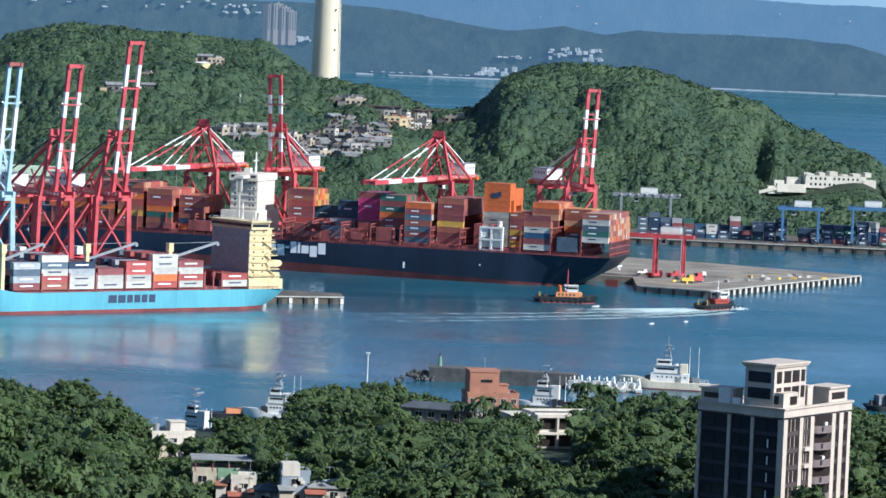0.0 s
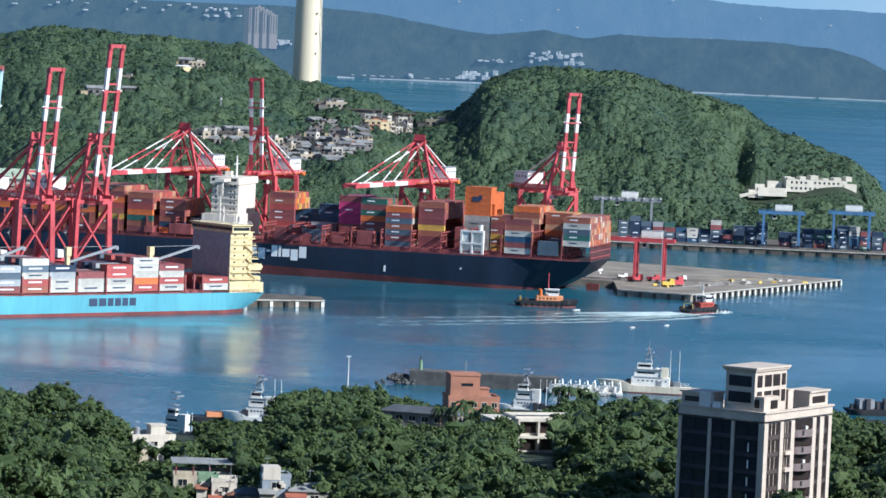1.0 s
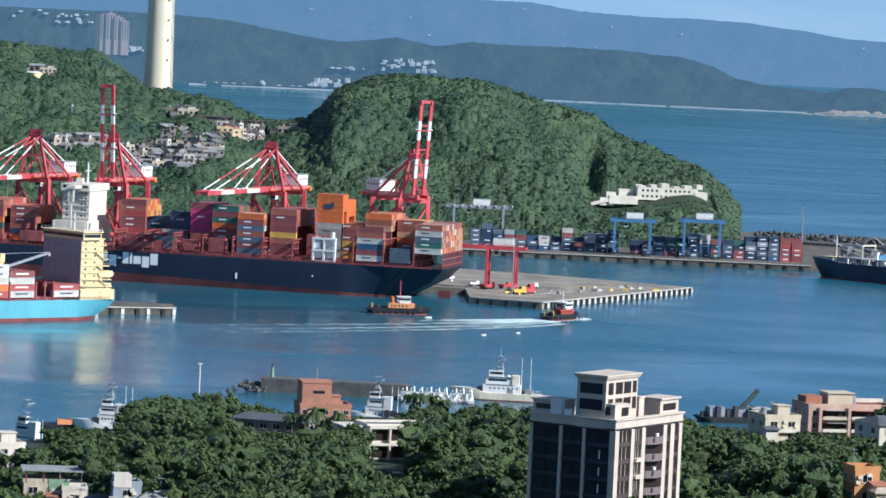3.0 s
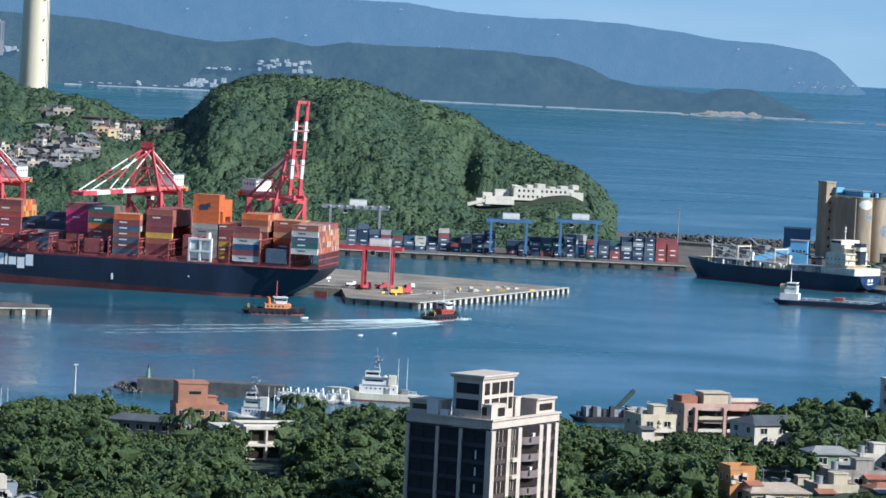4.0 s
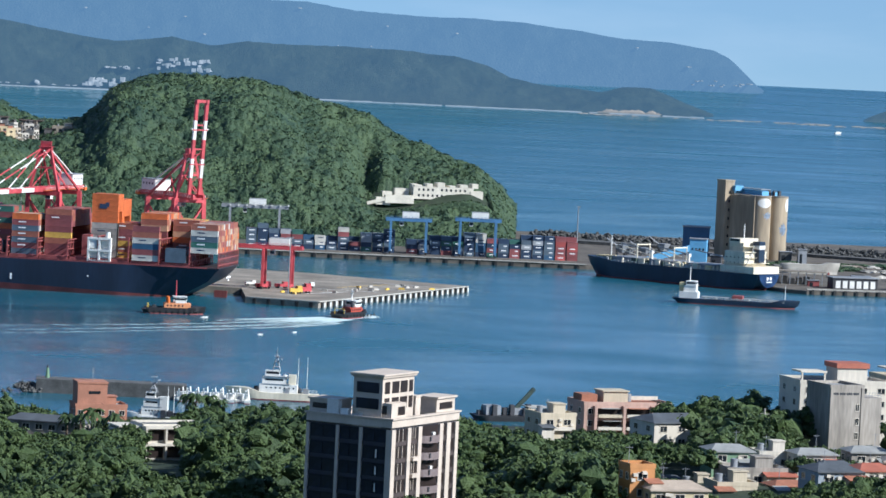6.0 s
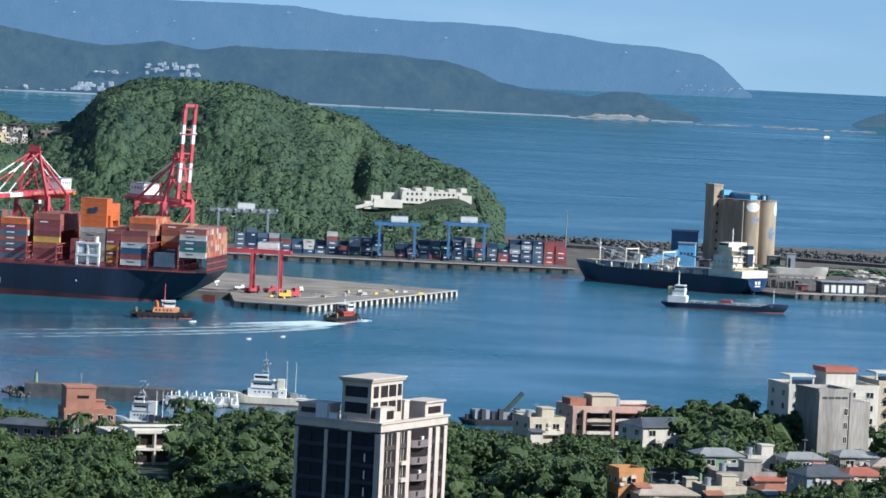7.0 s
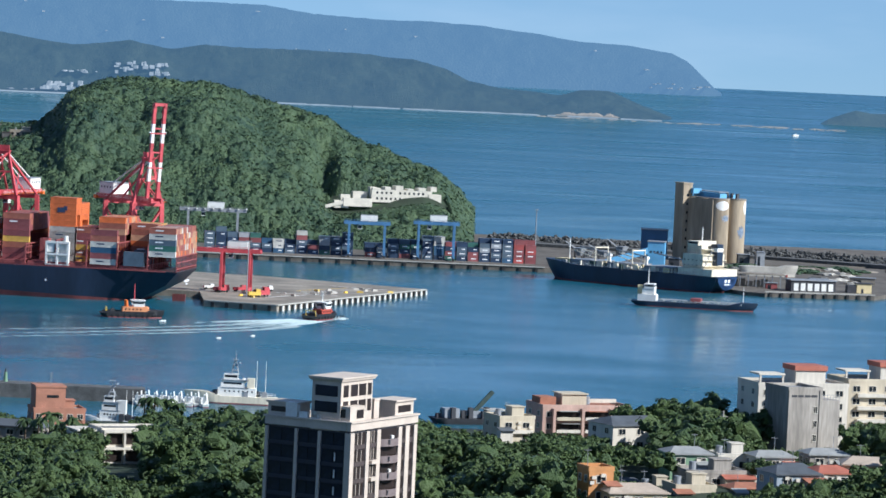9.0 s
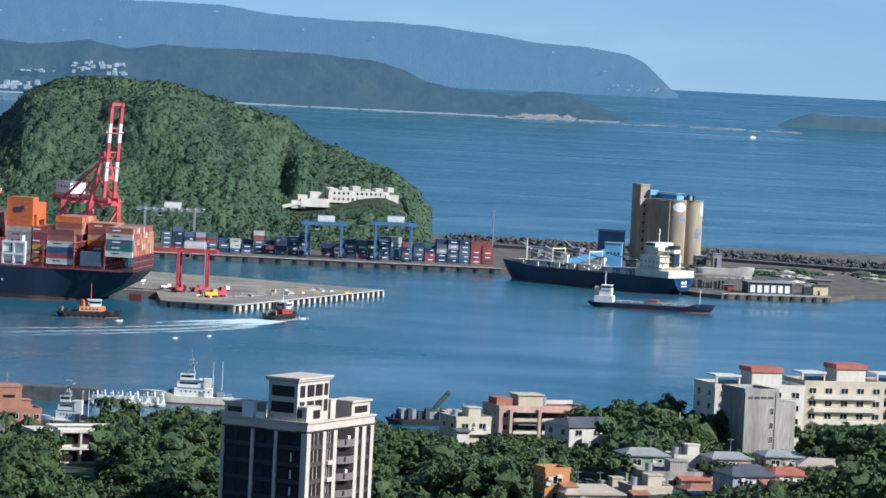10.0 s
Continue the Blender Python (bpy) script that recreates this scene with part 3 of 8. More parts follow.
def ship_at(name, p, heading, label, category="ship"):
    return thing(name, Matrix.Translation(p) @ Matrix.Rotation(heading, 4, "Z"), label, category)


# ---- the big navy container ship ----
def big_ship():
    c = STERN - HN * 25.0
    ship = ship_at("container_ship", c, math.atan2(HU.y, HU.x), "huge navy-hulled container ship moored at the wharf, part loaded")
    M = ship.matrix_basis.copy()
    L, B, D = 366.0, 50.0, 14.2
    hull(ship, L, B, D, 0.4, NAVY, BOOT, bow_rise=5, stern=0.86, rake=0.03, trim=5.0)
    # name panels: plain letter-sized blocks on the side
    x = 161.0
    for w, h, z in ((3.4, 3.3, 7.0), (3.4, 4.6, 6.3), (1.9, 0.9, 7.6), (2.8, 4.7, 7.7), (1.2, 4.7, 7.7), (3.5, 3.3, 7.0), (3.4, 4.6, 6.3), (3.5, 4.7, 7.7)):
        bm = bmesh.new()
        box(bm, (x - w / 2, B / 2 + 0.03, z + 3.4), (w, 0.12, h * 1.1))
        bmesh.ops.bevel(bm, geom=[e for e in bm.edges if abs(e.verts[0].co.y - e.verts[1].co.y) > 0.05], offset=min(w, h) * 0.28, segments=3)
        part("name_block", bm, LETTER, ship, "white painted block of the name on the side")
        x -= w + 0.6
    each("draught_mark", LETTER, ship, ((96, B / 2 + 0.03, 6.0), (0.9, 0.1, 2.8)), ((60, B / 2 + 0.03, 8.0), (0.7, 0.1, 0.8)))
    made("transom_name", LETTER, ship, ((-0.06, 1, 9.6), (0.1, 9, 0.9)), ((-0.06, 1, 8.2), (0.1, 3, 0.7)))
    bm = bmesh.new()
    box(bm, (3.5, 0, 0.4), (6, 0.9, 5.6))
    part("rudder", bm, BOOT, ship)
    # lashing bridges between the bays
    for s in [13.4 + 14.2 * i for i in range(24)]:
        if 162 < s < 188:
            continue
        bm = bmesh.new()
        high = 12.0 if s < 60 else 9.5
        for y in [-24 + 4.8 * i for i in range(11)]:
            bar(bm, (s, y, D), (s, y, D + high), 0.5)
        for z in (2.6, 5.4, 8.2, high):
            bar(bm, (s, -24.3, D + z), (s, 24.3, D + z), 0.7, 0.45)
        for y in (-24, 19.2):
            bar(bm, (s, y, D), (s, y + 4.8, D + 8.2), 0.25)
        part("lashing_bridge", bm, RUSTRED, ship)
        made("hatch_coaming", RUSTRED, ship, ((s + 7, 0, D + 1.0), (13.0, 46.0, 2.0)))
    bm = bmesh.new()
    rail(bm, (1, 24.4, D), (330, 24.8, D), 1.2, 90)
    box(bm, (170, 24.2, D + 0.35), (330, 0.5, 0.7))
    part("bulwark_rail", bm, RUSTRED, ship)
    bm = bmesh.new()
    for z in (1.5, 4.3, 7.0):
        bar(bm, (0.7, -21, D + z), (0.7, 21, D + z), 0.4)
    for y in range(-21, 22, 3):
        bar(bm, (0.7, y, D - 0.5), (0.7, y, D + 7.0), 0.35)
    part("stern_frame", bm, RUSTRED, ship)
    made("stern_flat", DARK, ship, ((5, 0, D + 0.1), (9, 42, 0.3)))
    # white tower-like frame at the side: accommodation ladder and provision tower
    tower = made("service_tower", WHITE, ship, ((55.5, 22.1, D + 5.6), (9, 0.3, 9)), label="white steel access tower at the ship's side")
    each("tower_post", WHITE, tower, *[((s, 23.2, D + 5.6), (0.9, 2.2, 11.2)) for s in (50.5, 55.5, 60.5)])
    each("tower_deck", WHITE, tower, *[((55.5, 23.2, D + z), (11, 2.4, 0.9)) for z in (0.8, 5.6, 11.0)])
    made("tower_cabin", WHITE, tower, ((58.6, 22.6, D + 9.0), (3.4, 2.5, 5.0)))
    rod_bm = bmesh.new()
    rod(rod_bm, (52, 22, D + 11), (52, 22, D + 14), 1.2, 1.0, 12)
    part("vent", rod_bm, WHITE, tower)
    # bridge
    house = made("bridge_house", BRIDGEWHITE, ship, ((178.0, 0, D + 13), (13, 26, 26)), ((179.0, 0, D + 6), (17, 36, 12)), ((178.0, 0, D + 27.5), (14, 30, 3.2)), label="white accommodation block with the bridge on top")
    made("bridge_wing", BRIDGEWHITE, house, ((177.0, 0, D + 28.0), (4.5, 50, 1.4)), ((177.0, 24, D + 24.5), (3, 1.0, 7)), ((177.0, 24, D + 14), (1.2, 1.0, 28)))
    each("bridge_window", GLASS, house, ((185.02, 0, D + 28.0), (0.1, 28, 1.3)), ((178.0, 15.03, D + 28.0), (12, 0.1, 1.2)))
    made("deck_edge", GREY, house, *[((178.0, 13.2, D + 13 + 2.9 * i), (12.4, 0.7, 0.25)) for i in range(5)])
    panes("cabin_window", GLASS, house, (0.8, 0.06, 0.8), [(173.4 + 1.8 * k, 13.02, D + 14.4 + 2.7 * i) for i in range(5) for k in (0, 1, 5)])
    bm = bmesh.new()
    rod(bm, (177.0, 0, D + 29), (177.0, 0, D + 39), 0.6, 0.3)
    bar(bm, (177.0, -4, D + 35), (177.0, 4, D + 35), 0.3)
    part("radar_mast", bm, WHITE, house)
    made("top_cabin", BRIDGEWHITE, house, ((179.0, 5, D + 30.4), (3, 3, 2.5)))
    bm = bmesh.new()
    rail(bm, (171.5, 15.0, D + 29.1), (184.5, 15.0, D + 29.1), 1.2, 8)
    part("top_rail", bm, WHITE, house)
    # funnel further aft
    made("crane_pedestal", RUSTRED, ship, ((64, 0, D + 6), (4, 30, 12)))
    made("stack_emblem", LETTERD, ship, ((57.6, 11.08, D + 25.2), (3.6, 0.1, 2.2)), ((55.6, 11.08, D + 26.0), (1.6, 0.1, 2.0)), label="dark blue emblem on the orange containers")
    # stowed hatch covers, cell guides and fittings on the empty bays
    rr = random.Random(17)
    for s0 in (14.8, 100.0, 114.2, 128.4, 135.0, 142.0, 190.0, 204.0):
        for k in range(7):
            y0 = 22.0 - 5.5 * k + rr.uniform(-1, 1)
            hh = rr.uniform(2.0, 7.5)
            made("hatch_cover", RUSTRED if rr.random() < 0.8 else BOX_MAT["slate"], ship, ((s0 + rr.uniform(4, 8), y0, D + 2 + hh / 2), (rr.uniform(4, 11), rr.uniform(2, 4.5), hh)))
        bm = bmesh.new()
        for k in range(5):
            xx = s0 + 1.5 + 2.6 * k
            bar(bm, (xx, 22.5, D), (xx, 22.5, D + rr.uniform(4, 8)), 0.35)
            bar(bm, (xx, 22.5, D + 3), (xx + 2.6, 22.5, D + rr.uniform(3, 6)), 0.25)
        part("cell_guide", bm, RUSTRED, ship)
    # cargo, bay by bay: place along the ship, first and last row from the near side, tiers, colours near to far
    rng = random.Random(4)
    cargo = [
        (0.9, 0, 18, 5, ["white", "green", "slate", "white", "brown"], "tan brown tan maroon brown tan orange white"),
        (14.6, 9, 18, 7, [], "tan maroon brown orange tan yellow"),
        (28.0, 0, 2, 6, ["white", "maroon", "blue", "white", "brown", "maroon"], "brown tan"),
        (28.0, 6, 18, 8, [], "maroon brown tan orange"),
        (41.6, 6, 18, 6, ["yellow", "brown", "yellow", "maroon", "maroon", "brown"], "brown yellow maroon"),
        (50.6, 5, 12, 6, ["white"] * 6, "white tan"),
        (50.6, 5, 9, 11, ["white"] * 5 + ["orange"] * 6, "orange"),
        (50.6, 9, 15, 10, [], "orange"),
        (71.0, 3, 18, 8, ["maroon", "maroon", "brown", "yellow", "maroon", "maroon", "maroon", "brown"], "maroon brown"),
        (85.2, 1, 8, 7, ["slate", "maroon", "slate", "brown", "slate", "maroon", "orange"], "white tan brown orange"),
        (99.4, 4, 12, 8, ["navy", "slate", "brown", "maroon", "orange", "green", "maroon", "green"], "brown red green"),
        (113.6, 9, 18, 8, ["maroon", "maroon", "brown", "pink", "pink", "pink", "pink", "maroon"], "pink maroon"),
        (127.8, 10, 14, 3, [], "brown maroon grey"),
        (114.0, 16, 19, 6, ["navy", "blue"] * 3, "navy blue"),
        (127.8, 15, 19, 6, ["navy", "blue", "navy", "blue", "blue", "navy"], "navy blue"),
        (140.5, 16, 19, 5, ["blue"] * 5, "navy blue"),
        (147.0, 8, 18, 8, ["maroon", "brown", "red", "maroon", "maroon", "red", "brown", "maroon"], "red yellow orange tan brown"),
        (195.6, 2, 14, 6, ["orange", "navy", "brown", "maroon", "brown", "maroon"], "brown red orange"),
        (209.8, 0, 14, 7, ["maroon", "brown", "green", "orange", "red", "maroon", "brown"], "red brown tan"),
        (224.0, 0, 14, 8, ["brown", "maroon", "yellow", "brown", "red", "orange", "maroon", "brown"], "red brown tan"),
        (238.2, 0, 14, 8, ["maroon", "brown", "brown", "orange", "maroon", "red", "brown", "maroon"], "red brown tan"),
        (252.4, 0, 14, 7, ["brown", "maroon", "brown", "orange", "red", "maroon", "brown"], "red brown tan"),
        (266.6, 0, 14, 7, ["brown", "maroon", "navy", "orange", "red", "maroon", "brown"], "red brown tan"),
        (280.8, 0, 14, 6, ["brown", "maroon", "navy", "orange", "red", "maroon"], "red brown tan"),
    ]
    for s, r0, r1, tiers, near, ends in cargo:
        for r in range(r0, r1):
            top = tiers - (1 if r == r1 - 1 and tiers < 9 else 0)
            for k in range(top):
                inside = r not in (r0, r1 - 1) and k < top - 3 and s > 5
                if inside:
                    continue
                colour = near[k] if r == r0 and k < len(near) else tall_order(rng, ends)
                y = 22.4 - 2.52 * r
                container(colour, M @ Matrix.Translation((s + 6.1, y, D + (6.8 if s < 5 else 2.0) + 2.62 * k)), bars=1 if r == r0 and colour != "orange" and rng.random() < 0.45 else 0, group="containers on the navy ship", single=r == r0 or (r0 > 5 and r == r0 + 1 and k >= top - 2))
    return ship


big_ship()


# ---- the sky-blue feeder ship ----
FA = math.atan2(-0.65, -0.76)
FP = Vector((-62.5, 1502.0, 0)) + Vector((-0.65, 0.76, 0)) * 13.5


def feeder_ship():
    ship = ship_at("feeder_ship", FP, FA, "sky-blue container feeder ship with a cream deckhouse aft, loaded")
    M = ship.matrix_basis.copy()
    L, B, D = 172.0, 27.0, 8.2
    hull(ship, L, B, D, 1.3, SKYHULL, BOOT, bow_rise=3.4, stern=0.9, rake=0.06, bow_len=0.24)
    x = 87.0
    for w in (3.9, 3.4, 2.6, 2.8, 2.6, 3.0):
        bm = bmesh.new()
        box(bm, (x - w / 2, B / 2 + 0.05, 5.4), (w, 0.12, 3.0))
        bmesh.ops.bevel(bm, geom=[e for e in bm.edges if abs(e.verts[0].co.y - e.verts[1].co.y) > 0.05], offset=0.35, segments=2)
        part("name_block", bm, LETTERD, ship, "dark painted block of the name on the side")
        x -= w + 0.8
    bm = bmesh.new()
    rail(bm, (4, 13.2, D), (130, 13.3, D), 1.1, 50)
    rail(bm, (0.4, -12, D), (0.4, 12, D), 1.1, 10)
    part("bulwark_rail", bm, RUSTRED, ship)
    house = made("deckhouse", CREAM, ship, ((13, 0, D + 12), (11, 25.0, 24)), ((10, 0, D + 2), (17, 26, 4.0)), ((9.5, 0, D + 5), (13, 25.4, 3.0)), label="cream deckhouse with open stair decks")
    # grey sheet over the cream front: the shade of that wall, painted
    made("house_front", GREY, house, ((18.56, 0, D + 12.4), (0.12, 24.6, 22.6)), label="front wall of the deckhouse, painted grey for its shade")
    made("deck_edge", CREAM, house, *[((10.5, 0, D + 5.2 + 2.7 * i), (15 - 0.9 * i, 27 - 0.4 * i, 0.3)) for i in range(8)])
    bm = bmesh.new()
    for i in range(7):
        rail(bm, (4 + 0.5 * i, 13.3, D + 5.3 + 2.7 * i), (18, 13.3, D + 5.3 + 2.7 * i), 1.0, 6)
        for k in range(4):
            box(bm, (9.5 + 2.3 * k, 12.52, D + 6.8 + 2.7 * i), (0.9, 0.1, 0.9))
    part("deck_rail", bm, CREAM, house)
    panes("cabin_window", GLASS, house, (0.8, 0.08, 0.7), [(11.7 + 4.6 * k, 12.56, D + 6.7 + 2.7 * i) for i in range(7) for k in range(2)])
    for i in range(7):
        a = (5.0, 9.0) if i % 2 else (9.0, 5.0)
        bm = bmesh.new()
        bar(bm, (a[0] + 0.5 * i, 13.1, D + 2.6 + 2.7 * i), (a[1] + 0.5 * i, 13.1, D + 5.3 + 2.7 * i), 0.7, 0.25)
        part("outside_stair", bm, CREAM, house)
    made("bridge", CREAM, house, ((14, 0, D + 25.2), (9, 27, 2.8)), ((14, 0, D + 26.9), (10.5, 28.5, 0.4)))
    each("bridge_window", GLASS, house, ((18.56, 0, D + 25.4), (0.1, 26, 1.2)), ((14, 13.56, D + 25.4), (8, 0.1, 1.2)))
    bm = bmesh.new()
    rod(bm, (13, 0, D + 27), (13, 0, D + 34), 0.5, 0.2)
    bar(bm, (13, -3, D + 31), (13, 3, D + 31), 0.25)
    part("radar_mast", bm, WHITE, house)
    bm = bmesh.new()
    rod(bm, (9, 6, D + 27), (9, 6, D + 30), 1.3, 1.1, 12)
    part("satellite_dome", bm, WHITE, house)
    for k in range(5):
        bm = bmesh.new()
        rod(bm, (11 + 1.4 * k, 11.5 - 5 * k, D + 27), (11 + 1.4 * k, 11.5 - 5 * k, D + 29.5 + (k % 3)), 0.14, 0.1, 6)
        part("aerial", bm, WHITE, house)
    bm = bmesh.new()
    rail(bm, (18.8, -13.8, D + 27.1), (18.8, 13.8, D + 27.1), 1.1, 12)
    rail(bm, (9.2, 13.8, D + 27.1), (18.8, 13.8, D + 27.1), 1.1, 6)
    part("top_rail", bm, WHITE, house)
    made("funnel", SKYHULL, house, ((6.5, 0, D + 19), (4.5, 8, 14)))
    bm = bmesh.new()
    box(bm, (6.2, 12.0, D + 10.2), (7.5, 2.6, 2.4))
    bmesh.ops.bevel(bm, geom=bm.edges[:], offset=0.7, segments=2)
    part("lifeboat", bm, CREAM, ship)
    made("hatch_coaming", RUSTRED, ship, ((78, 0, D + 0.6), (104, 22.5, 1.2)))
    for s in (31.8, 36.0, 40.3, 53.0, 65.4, 78.6, 92.6, 105.2, 117.8):
        made("lashing_frame", RUSTRED, ship, *[((s, y, D + 3.6), (0.6, 0.5, 7.2)) for y in (-12.6, -6, 0, 6, 12.6)], ((s, 0, D + 7.2), (0.6, 25.6, 0.5)))
    # deck cranes with their jibs lowered
    for s, reach in ((56.1, -30), (95.7, -30), (134.5, -24)):
        crane = made("deck_crane", CREAM, ship, ((s, 10.2, D + 8.5), (1.5, 1.5, 17)), ((s, 10.2, D + 16.8), (2.2, 2.2, 3.4)), label="cream deck crane with its jib laid down")
        bm = bmesh.new()
        bar(bm, (s, 10.2, D + 12.5), (s + reach * 0.8, 9.0, D + 18.5), 0.9)
        box(bm, (s + reach * 0.8, 9.0, D + 17.9), (1.2, 1.2, 1.4))
        bar(bm, (s, 10.2, D + 18.4), (s + reach * 0.8, 9.0, D + 18.7), 0.15)
        part("jib", bm, GREY, crane)
    rng = random.Random(11)
    look_up = [(41.0, ["white", "red", "white", "maroon"], 10), (53.6, ["red", "orange", "white", "white", "white"], 10), (66.2, ["white", "white", "red", "red"], 10),
               (79.6, ["white", "white", "maroon"], 10), (93.2, ["white", "white", "grey", "navy"], 10), (105.8, ["brown", "red", "white", "slate", "white"], 10),
               (19.0, ["white", "red"], 10), (118.6, ["maroon", "grey", "slate", "grey"], 9)]
    for s, cols, rows in look_up:
        for r in range(rows):
            for k in range(len(cols)):
                if 0 < r < rows - 1 and k < len(cols) - 2:
                    continue
                if k >= len(cols) - (r % 3 == 2) and r:
                    continue
                colour = cols[k] if r == 0 else rng.choice(["maroon", "slate", "navy", "brown", "red", "grey"])
                container(colour, M @ Matrix.Translation((s + 6.1, 11.3 - 2.5 * r, D + 1.2 + 2.62 * k)), bars=2 if r == 0 and rng.random() < 0.8 else 0, group="containers on the blue ship", single=r == 0)
    made("bow_deck", RUSTRED, ship, ((146, 0, D + 1.5), (22, 15, 1.0)), ((140, 0, D + 3.0), (3, 4, 3)))


feeder_ship()


# ---- ship-to-shore gantry cranes ----
def banded(name, parent, p, q, w, h, n, first, second):
    """A beam painted in alternating bands; each band is one part."""
    p, q = Vector(p), Vector(q)
    for i in range(n):
        bm = bmesh.new()
        bar(bm, p.lerp(q, i / n), p.lerp(q, (i + 1) / n), w, h)
        part(name, bm, second if i % 2 else first, parent)


def gantry_crane(x, y, turn, up, paint, band, label, girder=40.0, apex=63.0, boom=58.0, angle=84.0, bands=7, back=26.0, halfway=3.6):
    c = thing("gantry_crane", Matrix.Translation((x, y, 3.0)) @ Matrix.Rotation(turn, 4, "Z"), label, "gantry crane", "ship-to-shore cranes")
    for px in (-13, 13):
        for py in (-9, 9):
            bm = bmesh.new()
            bar(bm, (px, py, 1.6), (px * 0.98, py * 0.86, girder), 1.9, 2.0)
            leg = part("leg", bm, paint, c)
            made("bogie", DARK, leg, ((px, py, 0.8), (1.4, 6.5, 1.2)))
    made("sill_beam", paint, c, ((-13, 0, 3.2), (1.5, 20, 1.6)), ((13, 0, 3.2), (1.5, 20, 1.6)))
    each("portal_beam", paint, c, ((0, -8.6, 14.0), (26, 1.2, 1.7)), ((0, 8.6, 14.0), (26, 1.2, 1.7)), ((-13, 0, girder - 1), (1.5, 16, 1.8)), ((13, 0, girder - 1), (1.5, 16, 1.8)))
    bm = bmesh.new()
    for py in (-8.4, 8.4):
        bar(bm, (-13, py, 14.5), (13, py * 0.95, girder - 2), 0.8)
    part("brace", bm, paint, c)
    bm = bmesh.new()
    for k in range(8):
        z0, z1 = 3 + (girder - 5) * k / 8, 3 + (girder - 5) * (k + 1) / 8
        y0, y1 = (6.0, 9.0) if k % 2 else (9.0, 6.0)
        bar(bm, (-14.6, y0, z0), (-14.6, y1, z1), 0.8, 0.25)
        box(bm, (-14.6, y1, z1), (1.3, 1.6, 0.2))
    part("stairway", bm, GREY, c)
    for px in (-13, 13):
        for p, q, w in (((px, -8.4, 15), (px, 8.0, girder - 3), 0.7), ((px, 8.4, 15), (px, -8.0, girder - 3), 0.7), ((px, -8.8, 14), (px, 8.8, 14), 1.4)):
            bm = bmesh.new()
            bar(bm, p, q, w)
            part("end_brace", bm, paint, c)
    made("cable_reel", DARK, c, ((-14.8, -4, 6.0), (1.0, 4.0, 4.0)))
    made("electrical_house", WHITE, c, ((-13, 0, 16.6), (4.0, 7.0, 3.2)))
    bm = bmesh.new()
    rail(bm, (-30, halfway + 2.1, girder + 0.7), (22, halfway + 2.1, girder + 0.7), 1.2, 22)
    rail(bm, (-30, -halfway - 2.1, girder + 0.7), (22, -halfway - 2.1, girder + 0.7), 1.2, 22)
    part("walkway_rail", bm, band if paint is RED else paint, c)
    made("trolley_girder", paint, c, ((-4, -halfway, girder + 1), (2 * back, 1.1, 2.2)), ((-4, halfway, girder + 1), (2 * back, 1.1, 2.2)), *[((-back - 4 + 6.4 * i, 0, girder + 0.4), (0.6, 2 * halfway, 0.7)) for i in range(9)])
    made("walkway", ORANGE if paint is RED else GREY, c, ((-4, halfway + 1.5, girder + 0.6), (2 * back, 1.2, 0.2)), ((-back - 3.4, 0, girder + 0.4), (2.4, 9, 1.6)))
    bm = bmesh.new()
    for s in (-1, 1):
        bar(bm, (13, s * 7.4, girder), (12, s * 2.2, apex), 1.2)
        bar(bm, (-13, s * 7.4, girder), (11.4, s * 2.2, apex - 1.5), 0.9)
        bar(bm, (0, s * 7.4, girder), (11.6, s * 2.2, apex - 6), 0.6)
        bar(bm, (13, s * 7.4, girder), (1, s * 3.6, girder + 10), 0.5)
    bar(bm, (12, -3, apex), (12, 3, apex), 1.6)
    bar(bm, (12.5, -5, girder + 11), (12.5, 5, girder + 11), 0.9)
    part("apex_frame", bm, paint, c)
    made("apex_platform", paint, c, ((12, 0, apex + 0.8), (3.0, 6.5, 0.3)), ((12, 0, apex + 2.2), (0.5, 5.5, 2.4)))
    bm = bmesh.new()
    for s in (-1, 1):
        bar(bm, (12, s * 2, apex), (-back - 2, s * halfway, girder + 2), 0.5)
    part("back_stay", bm, DARK if up and girder > 39 and halfway > 2.8 else band, c)
    house = made("machinery_house", WHITE, c, ((-back + 7, 0, girder + 4.9), (13, 8.4, 5.2)), label="white machinery house on the girder")
    made("house_roof", GREY, house, ((-back + 7, 0, girder + 7.6), (13.6, 9.0, 0.3)))
    panes("house_vent", DARK, house, (1.1, 0.08, 1.0), [(-back + 2.6 + 2.8 * k, 4.24 * sg, girder + 5.4) for k in range(4) for sg in (-1, 1)])
    cab = made("operator_cab", WHITE, c, ((6, 0, girder - 2.6), (3.2, 2.6, 2.8)))
    made("cab_window", GLASS, cab, ((7.63, 0, girder - 2.7), (0.08, 2.3, 1.8)))
    hinge = Vector((17.0, 0, girder + 1.0))
    a = radians(angle if up else 0.0)
    way = Vector((math.cos(a), 0, math.sin(a)))
    tip = hinge + way * boom
    for s in (-1, 1):
        off = Vector((0, s * halfway, 0))
        banded("boom", c, hinge + off, tip + off, 1.35 if up else 1.1, 1.5 if up else 1.9, bands, paint, band)
    ties = []
    for i in range(9):
        m = hinge.lerp(tip, i / 8)
        if i % 2 == 0 or not up:
            ties.append((m + Vector((0, -halfway, 0)), m + Vector((0, halfway, 0)), 0.7 if i in (4, 6, 8) and up else 0.35))
        if i < (4 if up else 8):
            m2 = hinge.lerp(tip, (i + 1) / 8)
            sgn = 1 if i % 2 else -1
            ties.append((m + Vector((0, -sgn * halfway, 0)), m2 + Vector((0, sgn * halfway, 0)), 0.25))
    for p, q, w in ties:
        bm = bmesh.new()
        bar(bm, p, q, w)
